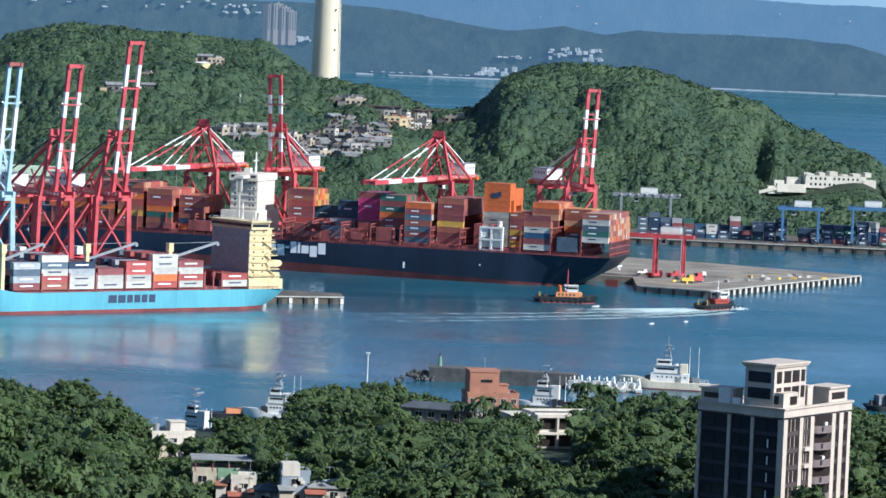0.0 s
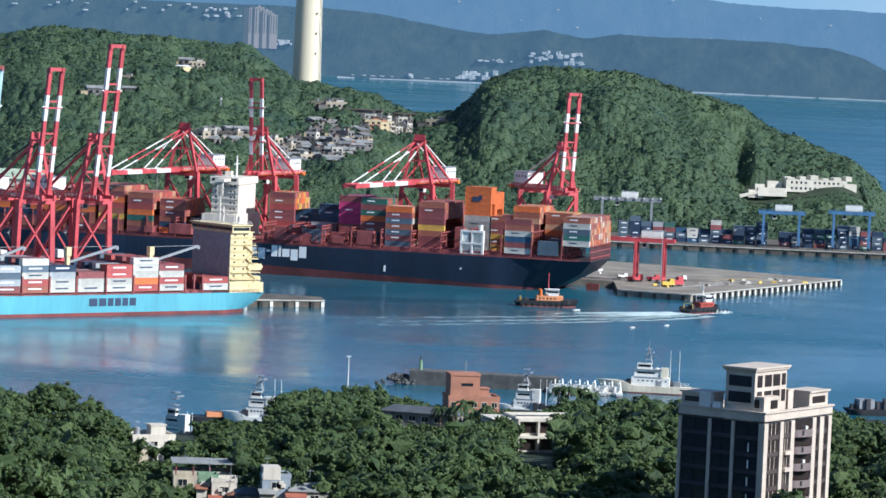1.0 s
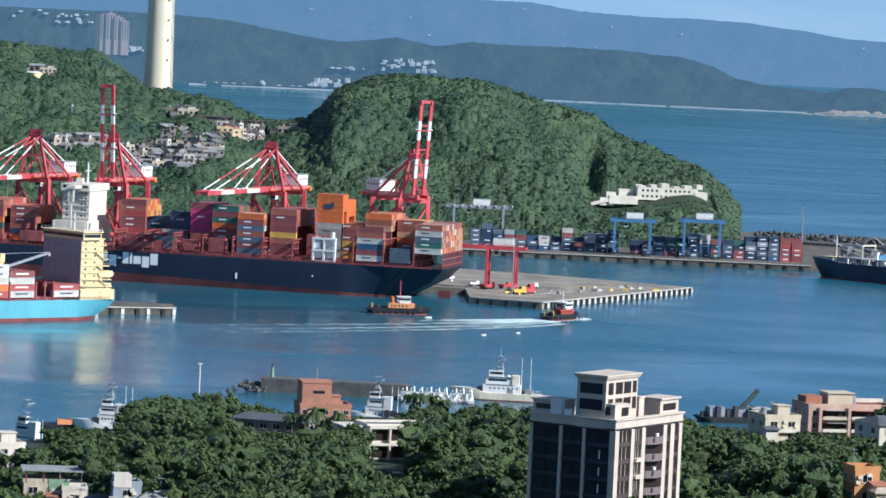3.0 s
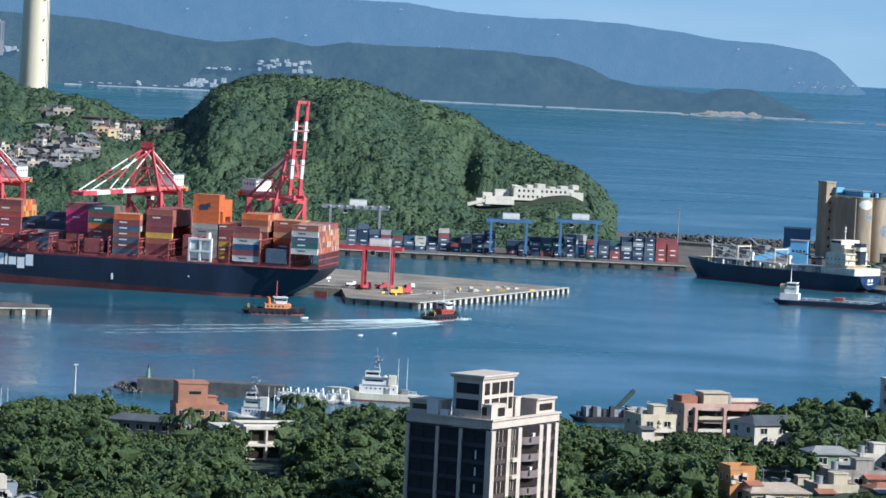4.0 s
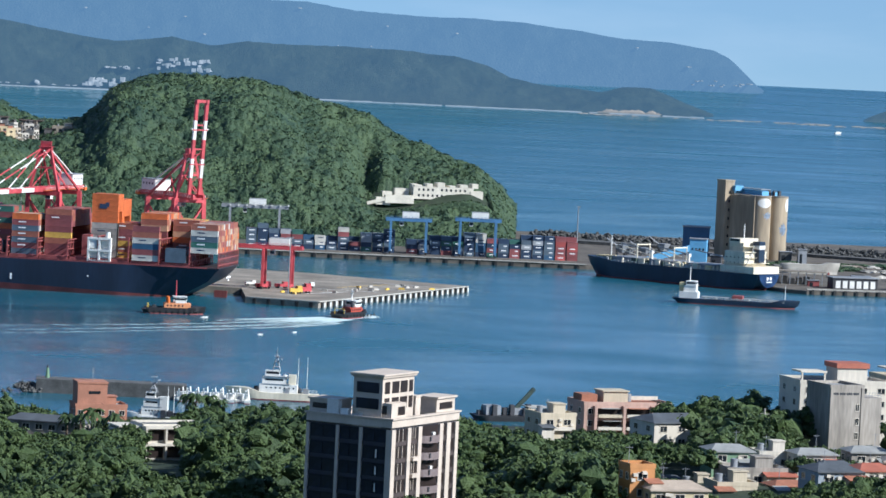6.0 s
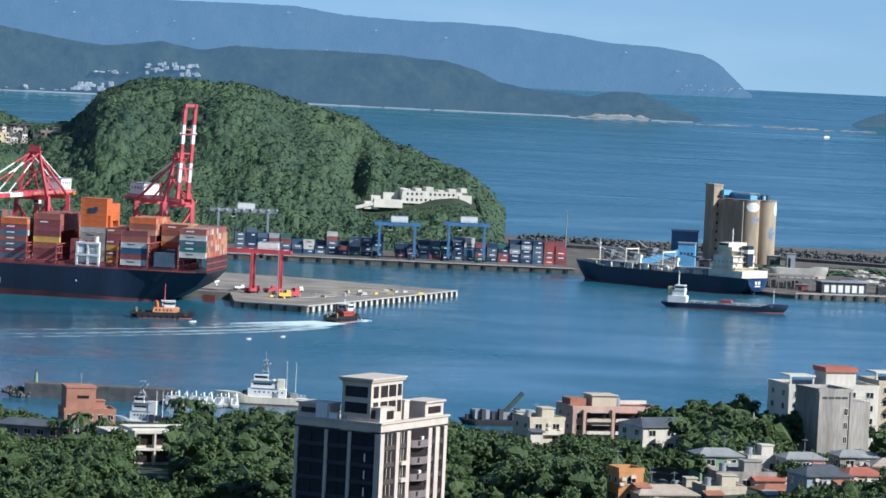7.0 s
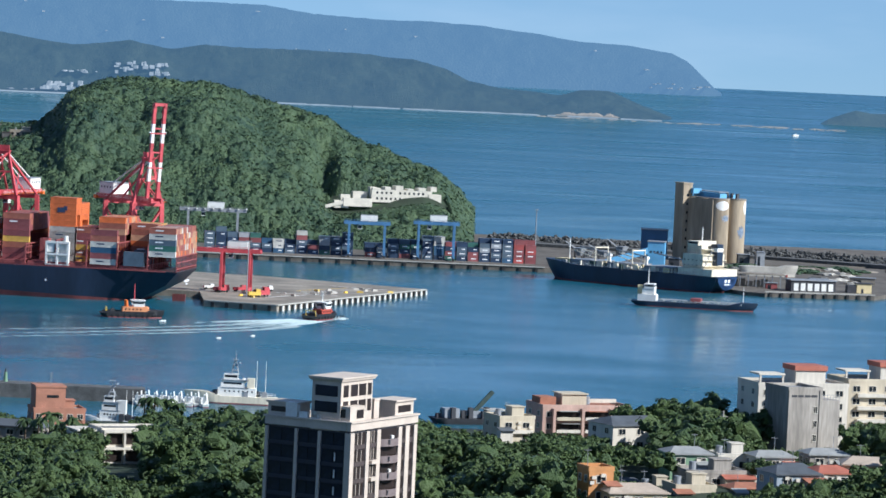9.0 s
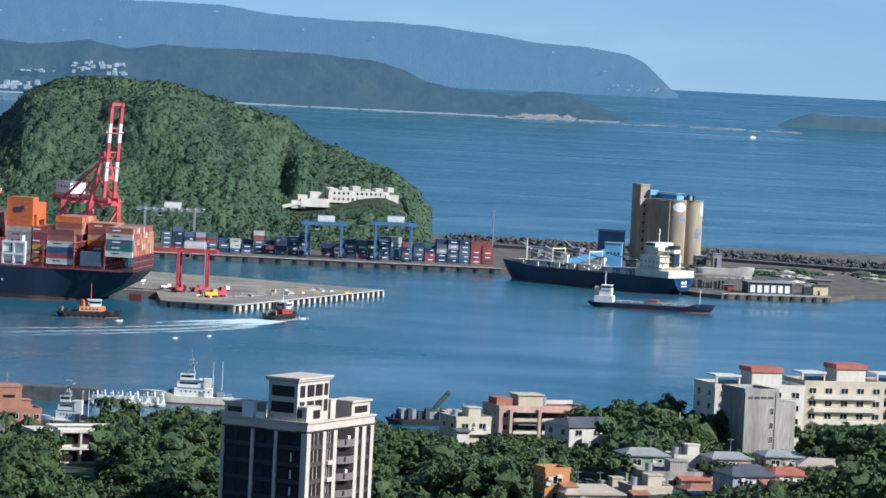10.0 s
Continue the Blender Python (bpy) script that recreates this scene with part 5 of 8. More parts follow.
    for k in (1, 2):
        bm = bmesh.new()
        for yv in (-5.5, 5.5):
            rod(bm, (34 + 25 * k, yv, D), (34 + 25 * k, yv, D + 10.5), 0.4, 0.3, 8)
            bar(bm, (34 + 25 * k, yv, D + 4), (50 + 25 * k, yv * 0.7, D + 7.5), 0.4)
            bar(bm, (34 + 25 * k, yv, D + 10.2), (50 + 25 * k, yv * 0.7, D + 7.5), 0.12)
        bar(bm, (34 + 25 * k, -5.5, D + 9.8), (34 + 25 * k, 5.5, D + 9.8), 0.6)
        part("derrick_post", bm, SHIPCREAM, ship)
    bm = bmesh.new()
    rail(bm, (2, 11.6, D), (96, 12.2, D), 1.1, 40)
    rail(bm, (0.3, -9, D), (0.3, 9, D), 1.1, 8)
    part("deck_rail", bm, WHITE, ship)
    bm = bmesh.new()
    mast(bm, 106, 0, D + 1.6, 12, 0.4)
    part("foremast", bm, WHITE, ship)
    made("forecastle", CREAM, ship, ((109, 0, D + 2.0), (8, 8, 0.8)))


WALLDARK = surf("dark_green_gear_paint", (0.05, 0.075, 0.06), 0.7, var=0.3)
SHIPCREAM = surf("cream_white_ship_paint", (0.74, 0.66, 0.50), 0.55, var=0.2, size=5, fine=0.6, streak=True)
STERNBLUE = surf("bright_blue_hull_paint", (0.032, 0.085, 0.22), 0.5, var=0.15)
HULLBLUE = surf("dark_blue_hull_paint", (0.016, 0.031, 0.058), 0.45, var=0.3, size=10, fine=1.0, streak=True)
bulk_carrier()


def small_tanker():
    ship = ship_at("coastal_tanker", (304.5, 1812.0, 0), math.atan2(-19, 59), "small dark coastal tanker with white wheelhouse aft")
    L, B, D = 61.0, 10.5, 2.6
    hull(ship, L, B, D, 0.5, HULLBLUE, BOOT, bow_rise=1.6, stern=0.85, bow_len=0.2, rake=0.05)
    house = made("deckhouse", WHITE, ship, ((8, 0, D + 1.6), (9, 8.5, 3.2)), ((8.5, 0, D + 4.6), (6, 7, 2.8)), ((9, 0, D + 7.2), (5, 7.5, 2.4)), label="white stepped wheelhouse")
    each("wheelhouse_window", GLASS, house, ((9, 0, D + 7.5), (5.06, 7.0, 0.9)), ((9, 0, D + 7.5), (4.4, 7.56, 0.9)))
    bm = bmesh.new()
    mast(bm, 8, 0, D + 8.4, 7, 0.3)
    part("mast", bm, WHITE, ship)
    made("funnel", CREAM, ship, ((4.2, 0, D + 5), (2.4, 3, 5)))
    bm = bmesh.new()
    for y in (-2.4, -1.2, 0, 1.2, 2.4):
        rod(bm, (14, y, D + 1.0), (52, y, D + 1.0), 0.2, 0.2, 6)
    for k in range(7):
        box(bm, (16 + 5.4 * k, 0, D + 0.6), (0.5, 8.5, 1.0))
    part("pipe_rack", bm, GREY, ship)
    made("manifold", RUSTRED, ship, ((32, 0, D + 1.5), (5, 7, 1.8)))
    bm = bmesh.new()
    mast(bm, 55, 0, D + 1, 8, 0.22)
    part("foremast", bm, WHITE, ship)
    bm = bmesh.new()
    rail(bm, (13, -5.1, D), (55, -4.6, D), 1.0, 22)
    part("deck_rail", bm, WHITE, ship)


small_tanker()
y = ship_at("motor_yacht", (1020, 4860, 84.6), 0.3, "white motor yacht far out on the open sea", "boat")
hull(y, 9, 3, 1.2, 0.2, WHITE, WHITE, bow_rise=0.8, stern=0.9, bow_len=0.4)
made("cabin", WHITE, y, ((4, 0, 1.7), (3.6, 2, 1.2)))
y.matrix_basis = Matrix.Translation((0.2099 * 4200, 4200, sea_height(4200 * 1.0218))) @ Matrix.Rotation(0.3, 4, "Z")


# ---- grain quay ----
SILO = surf("stained_silo_concrete", (0.43, 0.345, 0.235), 0.85, var=0.38, size=12, fine=2.0, streak=True)
SHEDBLUE = surf("light_blue_cladding", (0.16, 0.42, 0.66), 0.5, var=0.15, size=6)


PAINTBLUE = surf("faded_blue_wall_paint", (0.22, 0.28, 0.36), 0.8, var=0.4, size=2, fine=0.5)


def silos():
    c = thing("grain_silo", Matrix.Translation((418, 2205, 2.0)) @ Matrix.Rotation(radians(26), 4, "Z"), "weathered tan concrete grain silo block with a lift tower", "silo")
    for r in range(3):
        for k in range(2):
            x, y = -6.2 + 12.4 * k, -12.4 + 12.4 * r
            bm = bmesh.new()
            rod(bm, (x, y, 0), (x, y, 38.0), 6.3, 6.3, 40)
            cell = part("silo_cell", bm, SILO, c)
            bm = bmesh.new()
            rod(bm, (x, y, 38.0), (x, y, 38.7), 6.5, 6.5, 40)
            part("cell_rim", bm, CONCRETE, cell)
    made("infill_wall", SILO, c, ((-11.8, 2, 19), (1.6, 34, 38)), ((0, -6, 19), (14, 12, 37.6)))
    made("lift_tower", SILO, c, ((-13.0, 14, 22.8), (6.5, 8.5, 45.6)), ((-13.0, 14, 46.2), (7.1, 9.1, 1.0)))
    for k in range(7):
        made("tower_window", GLASS, c, ((-13.0, 9.72, 8 + 5.2 * k), (1.5, 0.08, 1.6)))
    gal = made("roof_gallery", SHEDBLUE, c, ((-2, 2, 40.0), (5, 26, 2.6)), ((-8, 9, 42.0), (6, 4, 3)), ((8, -8, 39.8), (4, 4, 2.2)), label="light blue conveyor gallery on the silo roof")
    made("gallery_roof", GREY, gal, ((-2, 2, 42.3), (7, 27, 0.4)))
    each("roof_fan", DARK, c, *[((6, -14 + 5 * k, 40.2), (1.6, 1.6, 3.0)) for k in range(3)])
    # painted white patches and blue emblems, plain shapes
    for k, a, z, w, h, mat in ((0, -1.75, 34.5, 9.0, 5.6, WHITE), (1, -0.95, 33.5, 5.0, 8.0, WHITE), (0, -1.40, 27, 6.4, 3.8, PAINTBLUE), (1, -1.5, 19, 5.4, 8.0, PAINTBLUE)):
        bm = bmesh.new()
        n = 26
        for i in range(n):
            t0 = a + (i - n / 2) * w / 6.3 / n
            f = math.sin(math.pi * (i + 0.5) / n)
            box(bm, (-6.2 + 12.4 * k + 6.32 * math.cos(t0), -12.4 + 6.32 * math.sin(t0), z + (0.0 if mat is WHITE else 0.9 * math.sin(i * 1.1))), (0.10, w / n * 1.15, h * (math.sqrt(f) if mat is WHITE else f * (0.75 + 0.25 * math.sin(i * 2.3)))), t0)
        part("painted_emblem", bm, mat, c)


silos()


def grain_quay():
    b = thing("pump_house", Matrix.Translation((359, 2060, 2.0)) @ Matrix.Rotation(radians(-14), 4, "Z"), "light blue clad transfer tower of the grain conveyor", "industrial building")
    made("wall", SHEDBLUE, b, ((0, 0, 8.8), (9.5, 8, 17.6)))
    made("roof", GREY, b, ((0, 0, 17.8), (10.2, 8.8, 0.5)))
    bm = bmesh.new()
    bar(bm, (-3, -2, 13), (-32, -10, 3.5), 3.0, 3.4)
    part("conveyor", bm, SHEDBLUE, b, "sloping light blue conveyor gallery")
    made("trestle", GREY, b, *[((-8 - 8 * k, -3.4 - 2.2 * k, 4.6 - 1.2 * k), (0.8, 3, 9.2 - 2.4 * k)) for k in range(3)])
    bm = bmesh.new()
    for k in range(4):
        box(bm, (-3 + 2 * k, -4.03, 12), (1.0, 0.06, 1.2))
    part("window", bm, GLASS, b)
    DARKBLUE = surf("deep_blue_cladding", (0.05, 0.13, 0.24), 0.5, var=0.15, size=6)
    s = thing("warehouse", Matrix.Translation((386, 2225, 2.0)) @ Matrix.Rotation(radians(-10), 4, "Z"), "deep blue clad warehouse beside the silos", "warehouse")
    made("wall", DARKBLUE, s, ((0, 0, 8.5), (16, 14, 17)))
    made("roof", GREY, s, ((0, 0, 17.3), (17, 15, 0.6)))
    h = thing("quay_shed", Matrix.Translation((426, 1948, 2.0)) @ Matrix.Rotation(radians(8), 4, "Z"), "long low quay shed with white doors", "shed")
    made("wall", DARK, h, ((-3, 0, 2.9), (25, 9, 5.8)))
    made("roof", GREY, h, ((-3, 0, 6.0), (26.5, 10.5, 0.5)))
    for k in range(6):
        made("shed_door", WHITE, h, ((-3 + (k - 2.5) * 3.9, -4.56, 2.4), (2.6, 0.12, 3.9)))
    h2 = thing("quay_hut", Matrix.Translation((452, 1950, 2.0)), "small white-ended quay hut", "shed")
    made("wall", CREAM, h2, ((0, 0, 2.5), (8, 6, 5)))
    made("lean_to", DARK, h2, ((-6.5, 0, 1.9), (5, 5.5, 3.8)))
    made("roof", DARK, h2, ((0, 0, 5.2), (9, 7, 0.4)))
    made("hut_door", DARK, h2, ((-1, -3.03, 1.2), (1.2, 0.08, 2.2)))
    k2 = thing("open_shed", Matrix.Translation((396, 1972, 2.0)) @ Matrix.Rotation(radians(-8), 4, "Z"), "open-sided storage shed with a rusty frame", "shed")
    made("roof", CONCRETE, k2, ((0, 0, 7), (34, 12, 0.6)))
    for i in range(8):
        made("post", GREY, k2, ((-15 + 4.3 * i, -5, 3.4), (0.5, 0.5, 6.8)))
    each("stacked_goods", CONCRETE, k2, *[((-13 + 4 * i, 1, 1.4 + 0.3 * (i % 3)), (3.2, 6, 2.8 + 0.6 * (i % 3))) for i in range(7)])
    bt = ship_at("laid_up_boat", (409, 2075, 3.4), radians(-3), "pale old boat hull set on the quay", "boat")
    hull(bt, 33, 6, 4.0, 0.3, COPING, COPING, bow_rise=1.2, stern=0.8, bow_len=0.3)
    made("cradle", RUSTRED, bt, *[((6 + 7 * i, 0, -0.9), (1, 5.5, 1.6)) for i in range(4)])
    # cluttered cranes and hoppers behind the bulk carrier
    for x, yv, hgt in ((318, 2075, 15), (333, 2085, 13), (345, 2095, 16), (326, 2100, 11)):
        g = thing("grab_hopper", Matrix.Translation((x, yv, 2.5)), "dark quay hopper with a slanting boom", "quay crane", "quay hoppers")
        for sx_ in (-2.5, 2.5):
            for sy_ in (-2.5, 2.5):
                made("leg", DARK, g, ((sx_, sy_, hgt * 0.3), (0.5, 0.5, hgt * 0.6)))
        bm = bmesh.new()
        rod(bm, (0, 0, hgt * 0.45), (0, 0, hgt * 0.75), 1.4, 4.2, 4)
        part("hopper", bm, GREY, g)
        bm = bmesh.new()
        bar(bm, (0, 0, hgt * 0.6), (-9, -3, hgt), 0.6)
        part("boom", bm, GREY, g)
    lp = thing("light_mast", Matrix.Translation((300, 2128, 2.6)), "tall grey high-mast light pole on the quay", "light pole")
    bm = bmesh.new()
    rod(bm, (0, 0, 0), (0, 0, 29), 0.45, 0.25, 10)
    part("pole", bm, GREY, lp)
    made("lamp_ring", GREY, lp, ((0, 0, 29.2), (2.0, 2.0, 0.5)))
    lp = thing("light_mast", Matrix.Translation((109, 1712, 3.0)), "grey lamp post on the open wharf", "light pole")
    bm = bmesh.new()
    rod(bm, (0, 0, 0), (0, 0, 26), 0.3, 0.18, 10)
    bar(bm, (-1.6, 0, 25.8), (1.6, 0, 25.8), 0.4)
    part("pole", bm, GREY, lp)


grain_quay()


def quay_clutter():
    """Rubble, spoil heaps, bushes and stores on the bare grain quay."""
    r = random.Random(44)

    def spot(u, v):
        a, b = Vector((398, 1985)), Vector((600, 2100))
        c, d = Vector((385, 2150)), Vector((560, 2190))
        return (a.lerp(b, u)).lerp(c.lerp(d, u), v)

    for k in range(46):
        p = spot(r.random(), r.random())
        mat, what = r.choice(((COPING, "pale"), (BLOCK, "dark"), (GRAVEL, "brown"), (CONCRETE, "tan"), (COPING, "pale")))
        h = thing("rubble_heap", Matrix.Translation((p.x, p.y, 1.9)) @ Matrix.Rotation(r.uniform(-0.4, 0.4), 4, "Z"), "low %s heap of rubble and stores on the quay" % what, "heap", "quay heaps")
        bm = bmesh.new()
        v = bmesh.ops.create_icosphere(bm, subdivisions=2, radius=1.0)["verts"]
        for q in v:
            q.co *= r.uniform(0.6, 1.3)
        bmesh.ops.transform(bm, matrix=Matrix.Translation((0, 0, 0.2)) @ Matrix.Diagonal((r.uniform(3, 8), r.uniform(1.5, 3), r.uniform(0.8, 2.0), 1)), verts=v)
        part("heap", bm, mat, h)
    for k in range(26):
        p = spot(r.random(), 0.55 + 0.5 * r.random())
        h = thing("bush", Matrix.Translation((p.x, p.y, 1.9)), "low green scrub growing on the bare quay", "bush", "quay bushes")
        bm = bmesh.new()
        v = bmesh.ops.create_icosphere(bm, subdivisions=3, radius=1.0)["verts"]
        for q in v:
            q.co *= r.uniform(0.65, 1.35)
        bmesh.ops.transform(bm, matrix=Matrix.Translation((0, 0, 0.4)) @ Matrix.Diagonal((r.uniform(3, 7), r.uniform(1.5, 2.5), r.uniform(1.0, 2.0), 1)), verts=v)
        part("foliage", bm, LEAF_HILL, h)
    # stores and small huts between the sheds
    for x, y, w, d, hh, mat, what in ((404, 1958, 6, 4, 3.0, RUSTRED, "rusty"), (385, 2085, 9, 6, 5.0, GREY, "grey"), (396, 2120, 12, 7, 4.0, CONCRETE, "tan"), (441, 2010, 10, 5, 3.2, COPING, "pale"),
                                      (470, 2030, 14, 6, 3.6, CONCRETE, "tan"), (372, 2075, 6, 6, 8.0, DARK, "dark"), (432, 2180, 7, 6, 6.5, BLOCK, "dark"), (441, 2175, 5, 5, 8.5, GREY, "grey")):
        b = thing("quay_store", Matrix.Translation((x, y, 2.0)) @ Matrix.Rotation(r.uniform(-0.3, 0.3), 4, "Z"), "small %s quay store with a sheet roof" % what, "shed", "quay stores")
        made("wall", mat, b, ((0, 0, hh / 2), (w, d, hh)))
        made("roof", GREY, b, ((0, 0, hh + 0.15), (w + 0.8, d + 0.8, 0.3)))
        made("doorway", GLASS, b, ((-w * 0.2, -d / 2 - 0.02, hh * 0.35), (w * 0.3, 0.08, hh * 0.7)))


quay_clutter()


def breakwater(name, pts, high, count, size, seed, label):
    """Heaped concrete blocks along a line."""
    r = random.Random(seed)
    verts, faces = [], []
    unit = [(-1, -1, -1), (1, -1, -1), (1, 1, -1), (-1, 1, -1), (-1, -1, 1), (1, -1, 1), (1, 1, 1), (-1, 1, 1)]
    quad = [(0, 3, 2, 1), (4, 5, 6, 7), (0, 1, 5, 4), (1, 2, 6, 5), (2, 3, 7, 6), (3, 0, 4, 7)]
    for _ in range(count):
        u = r.random() * (len(pts) - 1)
        i = int(u)
        a, b = Vector((*pts[i], 0)), Vector((*pts[i + 1], 0))
        off = r.gauss(0, 1)
        p = a.lerp(b, u - i) + Vector((off * high * 0.8, off * high * 0.8, max(0.3, high * (1 - 0.45 * abs(off))) * r.uniform(0.75, 1.08)))
        for arm in range(3):
            rot = Euler((r.uniform(0, 6), r.uniform(0, 6), r.uniform(0, 6))).to_matrix()
            s = size * r.uniform(0.7, 1.2)
            base = len(verts)
            verts.extend(tuple(p + rot @ Vector((x * s * 0.32, yv * s * 0.32, z * s))) for x, yv, z in unit)
            faces.extend(tuple(base + k for k in q) for q in quad)
    return tagged(raw(name, verts, faces, BLOCK), label, "breakwater", kind="stuff")


breakwater("breakwater_blocks", [(300, 2330), (376, 2295), (462, 2268), (520, 2225), (620, 2160)], 7.0, 1900, 2.1, 5, "long heap of dark concrete wave-breaker blocks")
bm = bmesh.new()
prism(bm, [(296, 2300), (376, 2268), (456, 2246), (640, 2110), (655, 2126), (468, 2282), (380, 2312), (300, 2345)], 0, 4.4)
tagged(part("breakwater_wall", bm, BLOCK), "dark concrete sea wall behind the quay", "sea wall", kind="structure")


# ---- on the far hill ----
FORT = on_hill(5.63, -2.33)


def fort():
    p = FORT - Vector((0, 0, 2.5))
    c = thing("hillside_fort", Matrix.Translation(p) @ Matrix.Rotation(radians(10), 4, "Z"), "white-walled hillside battery building with flat roofs and dark windows", "building")
    made("wall", FORTWHITE, c, ((12, 0, 6.9), (38, 8, 7.6)), ((33, -1, 5.6), (8, 7, 6.4)), ((-5.5, 1, 9.4), (4, 6, 5.5)), label="white plastered main wall")
    each("roof", FORTWHITE, c, *[((-4 + 7.2 * k, 0, 11.2 + 0.35 * (k % 3)), (4.8 - (k % 2), 8.4, 1.0 + 0.9 * (k % 3))) for k in range(6)])
    panes("window", GLASS, c, (1.2, 0.1, 1.4), [(-3.5 + 2.9 * k, -4.03, z) for k in range(12) for z in (8.9, 5.4) if (k * 5 + int(z)) % 7])
    each("terrace_wall", FORTWHITE, c, ((-16, -4.6, 2.6), (18, 3, 5.0)), ((-26, -3, 1.2), (9, 4, 4.6)), ((-13, 3, 6), (9, 5, 6)), ((-22, 3, 4.4), (6, 4, 5)))
    bm = bmesh.new()
    bar(bm, (-36, -5, -0.5), (-24, -5.6, 2.6), 0.7, 2.0)
    part("stair_ramp", bm, FORTWHITE, c)
    made("terrace", LEAF_HILL, c, ((4, 3, 0.0), (56, 12, 4)))


FORTWHITE = surf("white_plaster", (0.66, 0.61, 0.50), 0.7, var=0.14, size=5, fine=0.7)
fort()


def chimney():
    c = thing("power_station_chimney", Matrix.Translation((-88.0, 2640, 3.0)), "tall cream concrete power station chimney", "chimney")
    bm = bmesh.new()
    rod(bm, (0, 0, 0), (0, 0, 195), 11.2, 8.2, 48)
    part("shaft", bm, surf("cream_concrete", (0.74, 0.66, 0.48), 0.8, var=0.1, size=22, fine=3.0, streak=True), c)
    bm = bmesh.new()
    for k in range(60):
        bar(bm, (9.4, -6, 60 + 2 * k), (9.4, -5, 60 + 2 * k), 0.15)
    bar(bm, (10.2, -5.5, 30), (8.0, -5.5, 194), 0.5)
    part("ladder", bm, GREY, c)
    each("stack_hatch", DARK, c, *[((6.2, -8.1 + 0.02 * k, 92 + 14 * k), (0.9, 0.6, 1.2)) for k in range(4)])


chimney()
p = on_hill(-3.80, -0.99)
tk = thing("water_tank", Matrix.Translation((p.x, p.y, p.z - 1)), "cream cylindrical water tank among hillside trees", "tank")
bm = bmesh.new()
rod(bm, (0, 0, 0), (0, 0, 9), 5.4, 5.4, 28)
part("shell", bm, CREAM, tk)
bm = bmesh.new()
rod(bm, (0, 0, 9), (0, 0, 9.8), 5.7, 3.0, 28)
part("tank_roof", bm, WHITE, tk)

HOUSE_MATS = [surf("house_wall_" + n, c, 0.8, var=0.2, size=3) for n, c in (("cream", (0.38, 0.32, 0.24)), ("white", (0.54, 0.50, 0.43)), ("grey", (0.17, 0.16, 0.15)), ("tan", (0.22, 0.18, 0.14)), ("yellowish", (0.50, 0.40, 0.24)), ("brick", (0.36, 0.16, 0.10)))]
ROOF_MATS = [surf("flat_roof_grey", (0.16, 0.16, 0.16), 0.9, var=0.35), surf("roof_sheet_brown", (0.13, 0.095, 0.08), 0.8, var=0.35), surf("roof_sheet_pale", (0.26, 0.26, 0.25), 0.8, var=0.35)]
HNAMES = ["cream", "white", "grey", "tan", "yellow", "brick"]


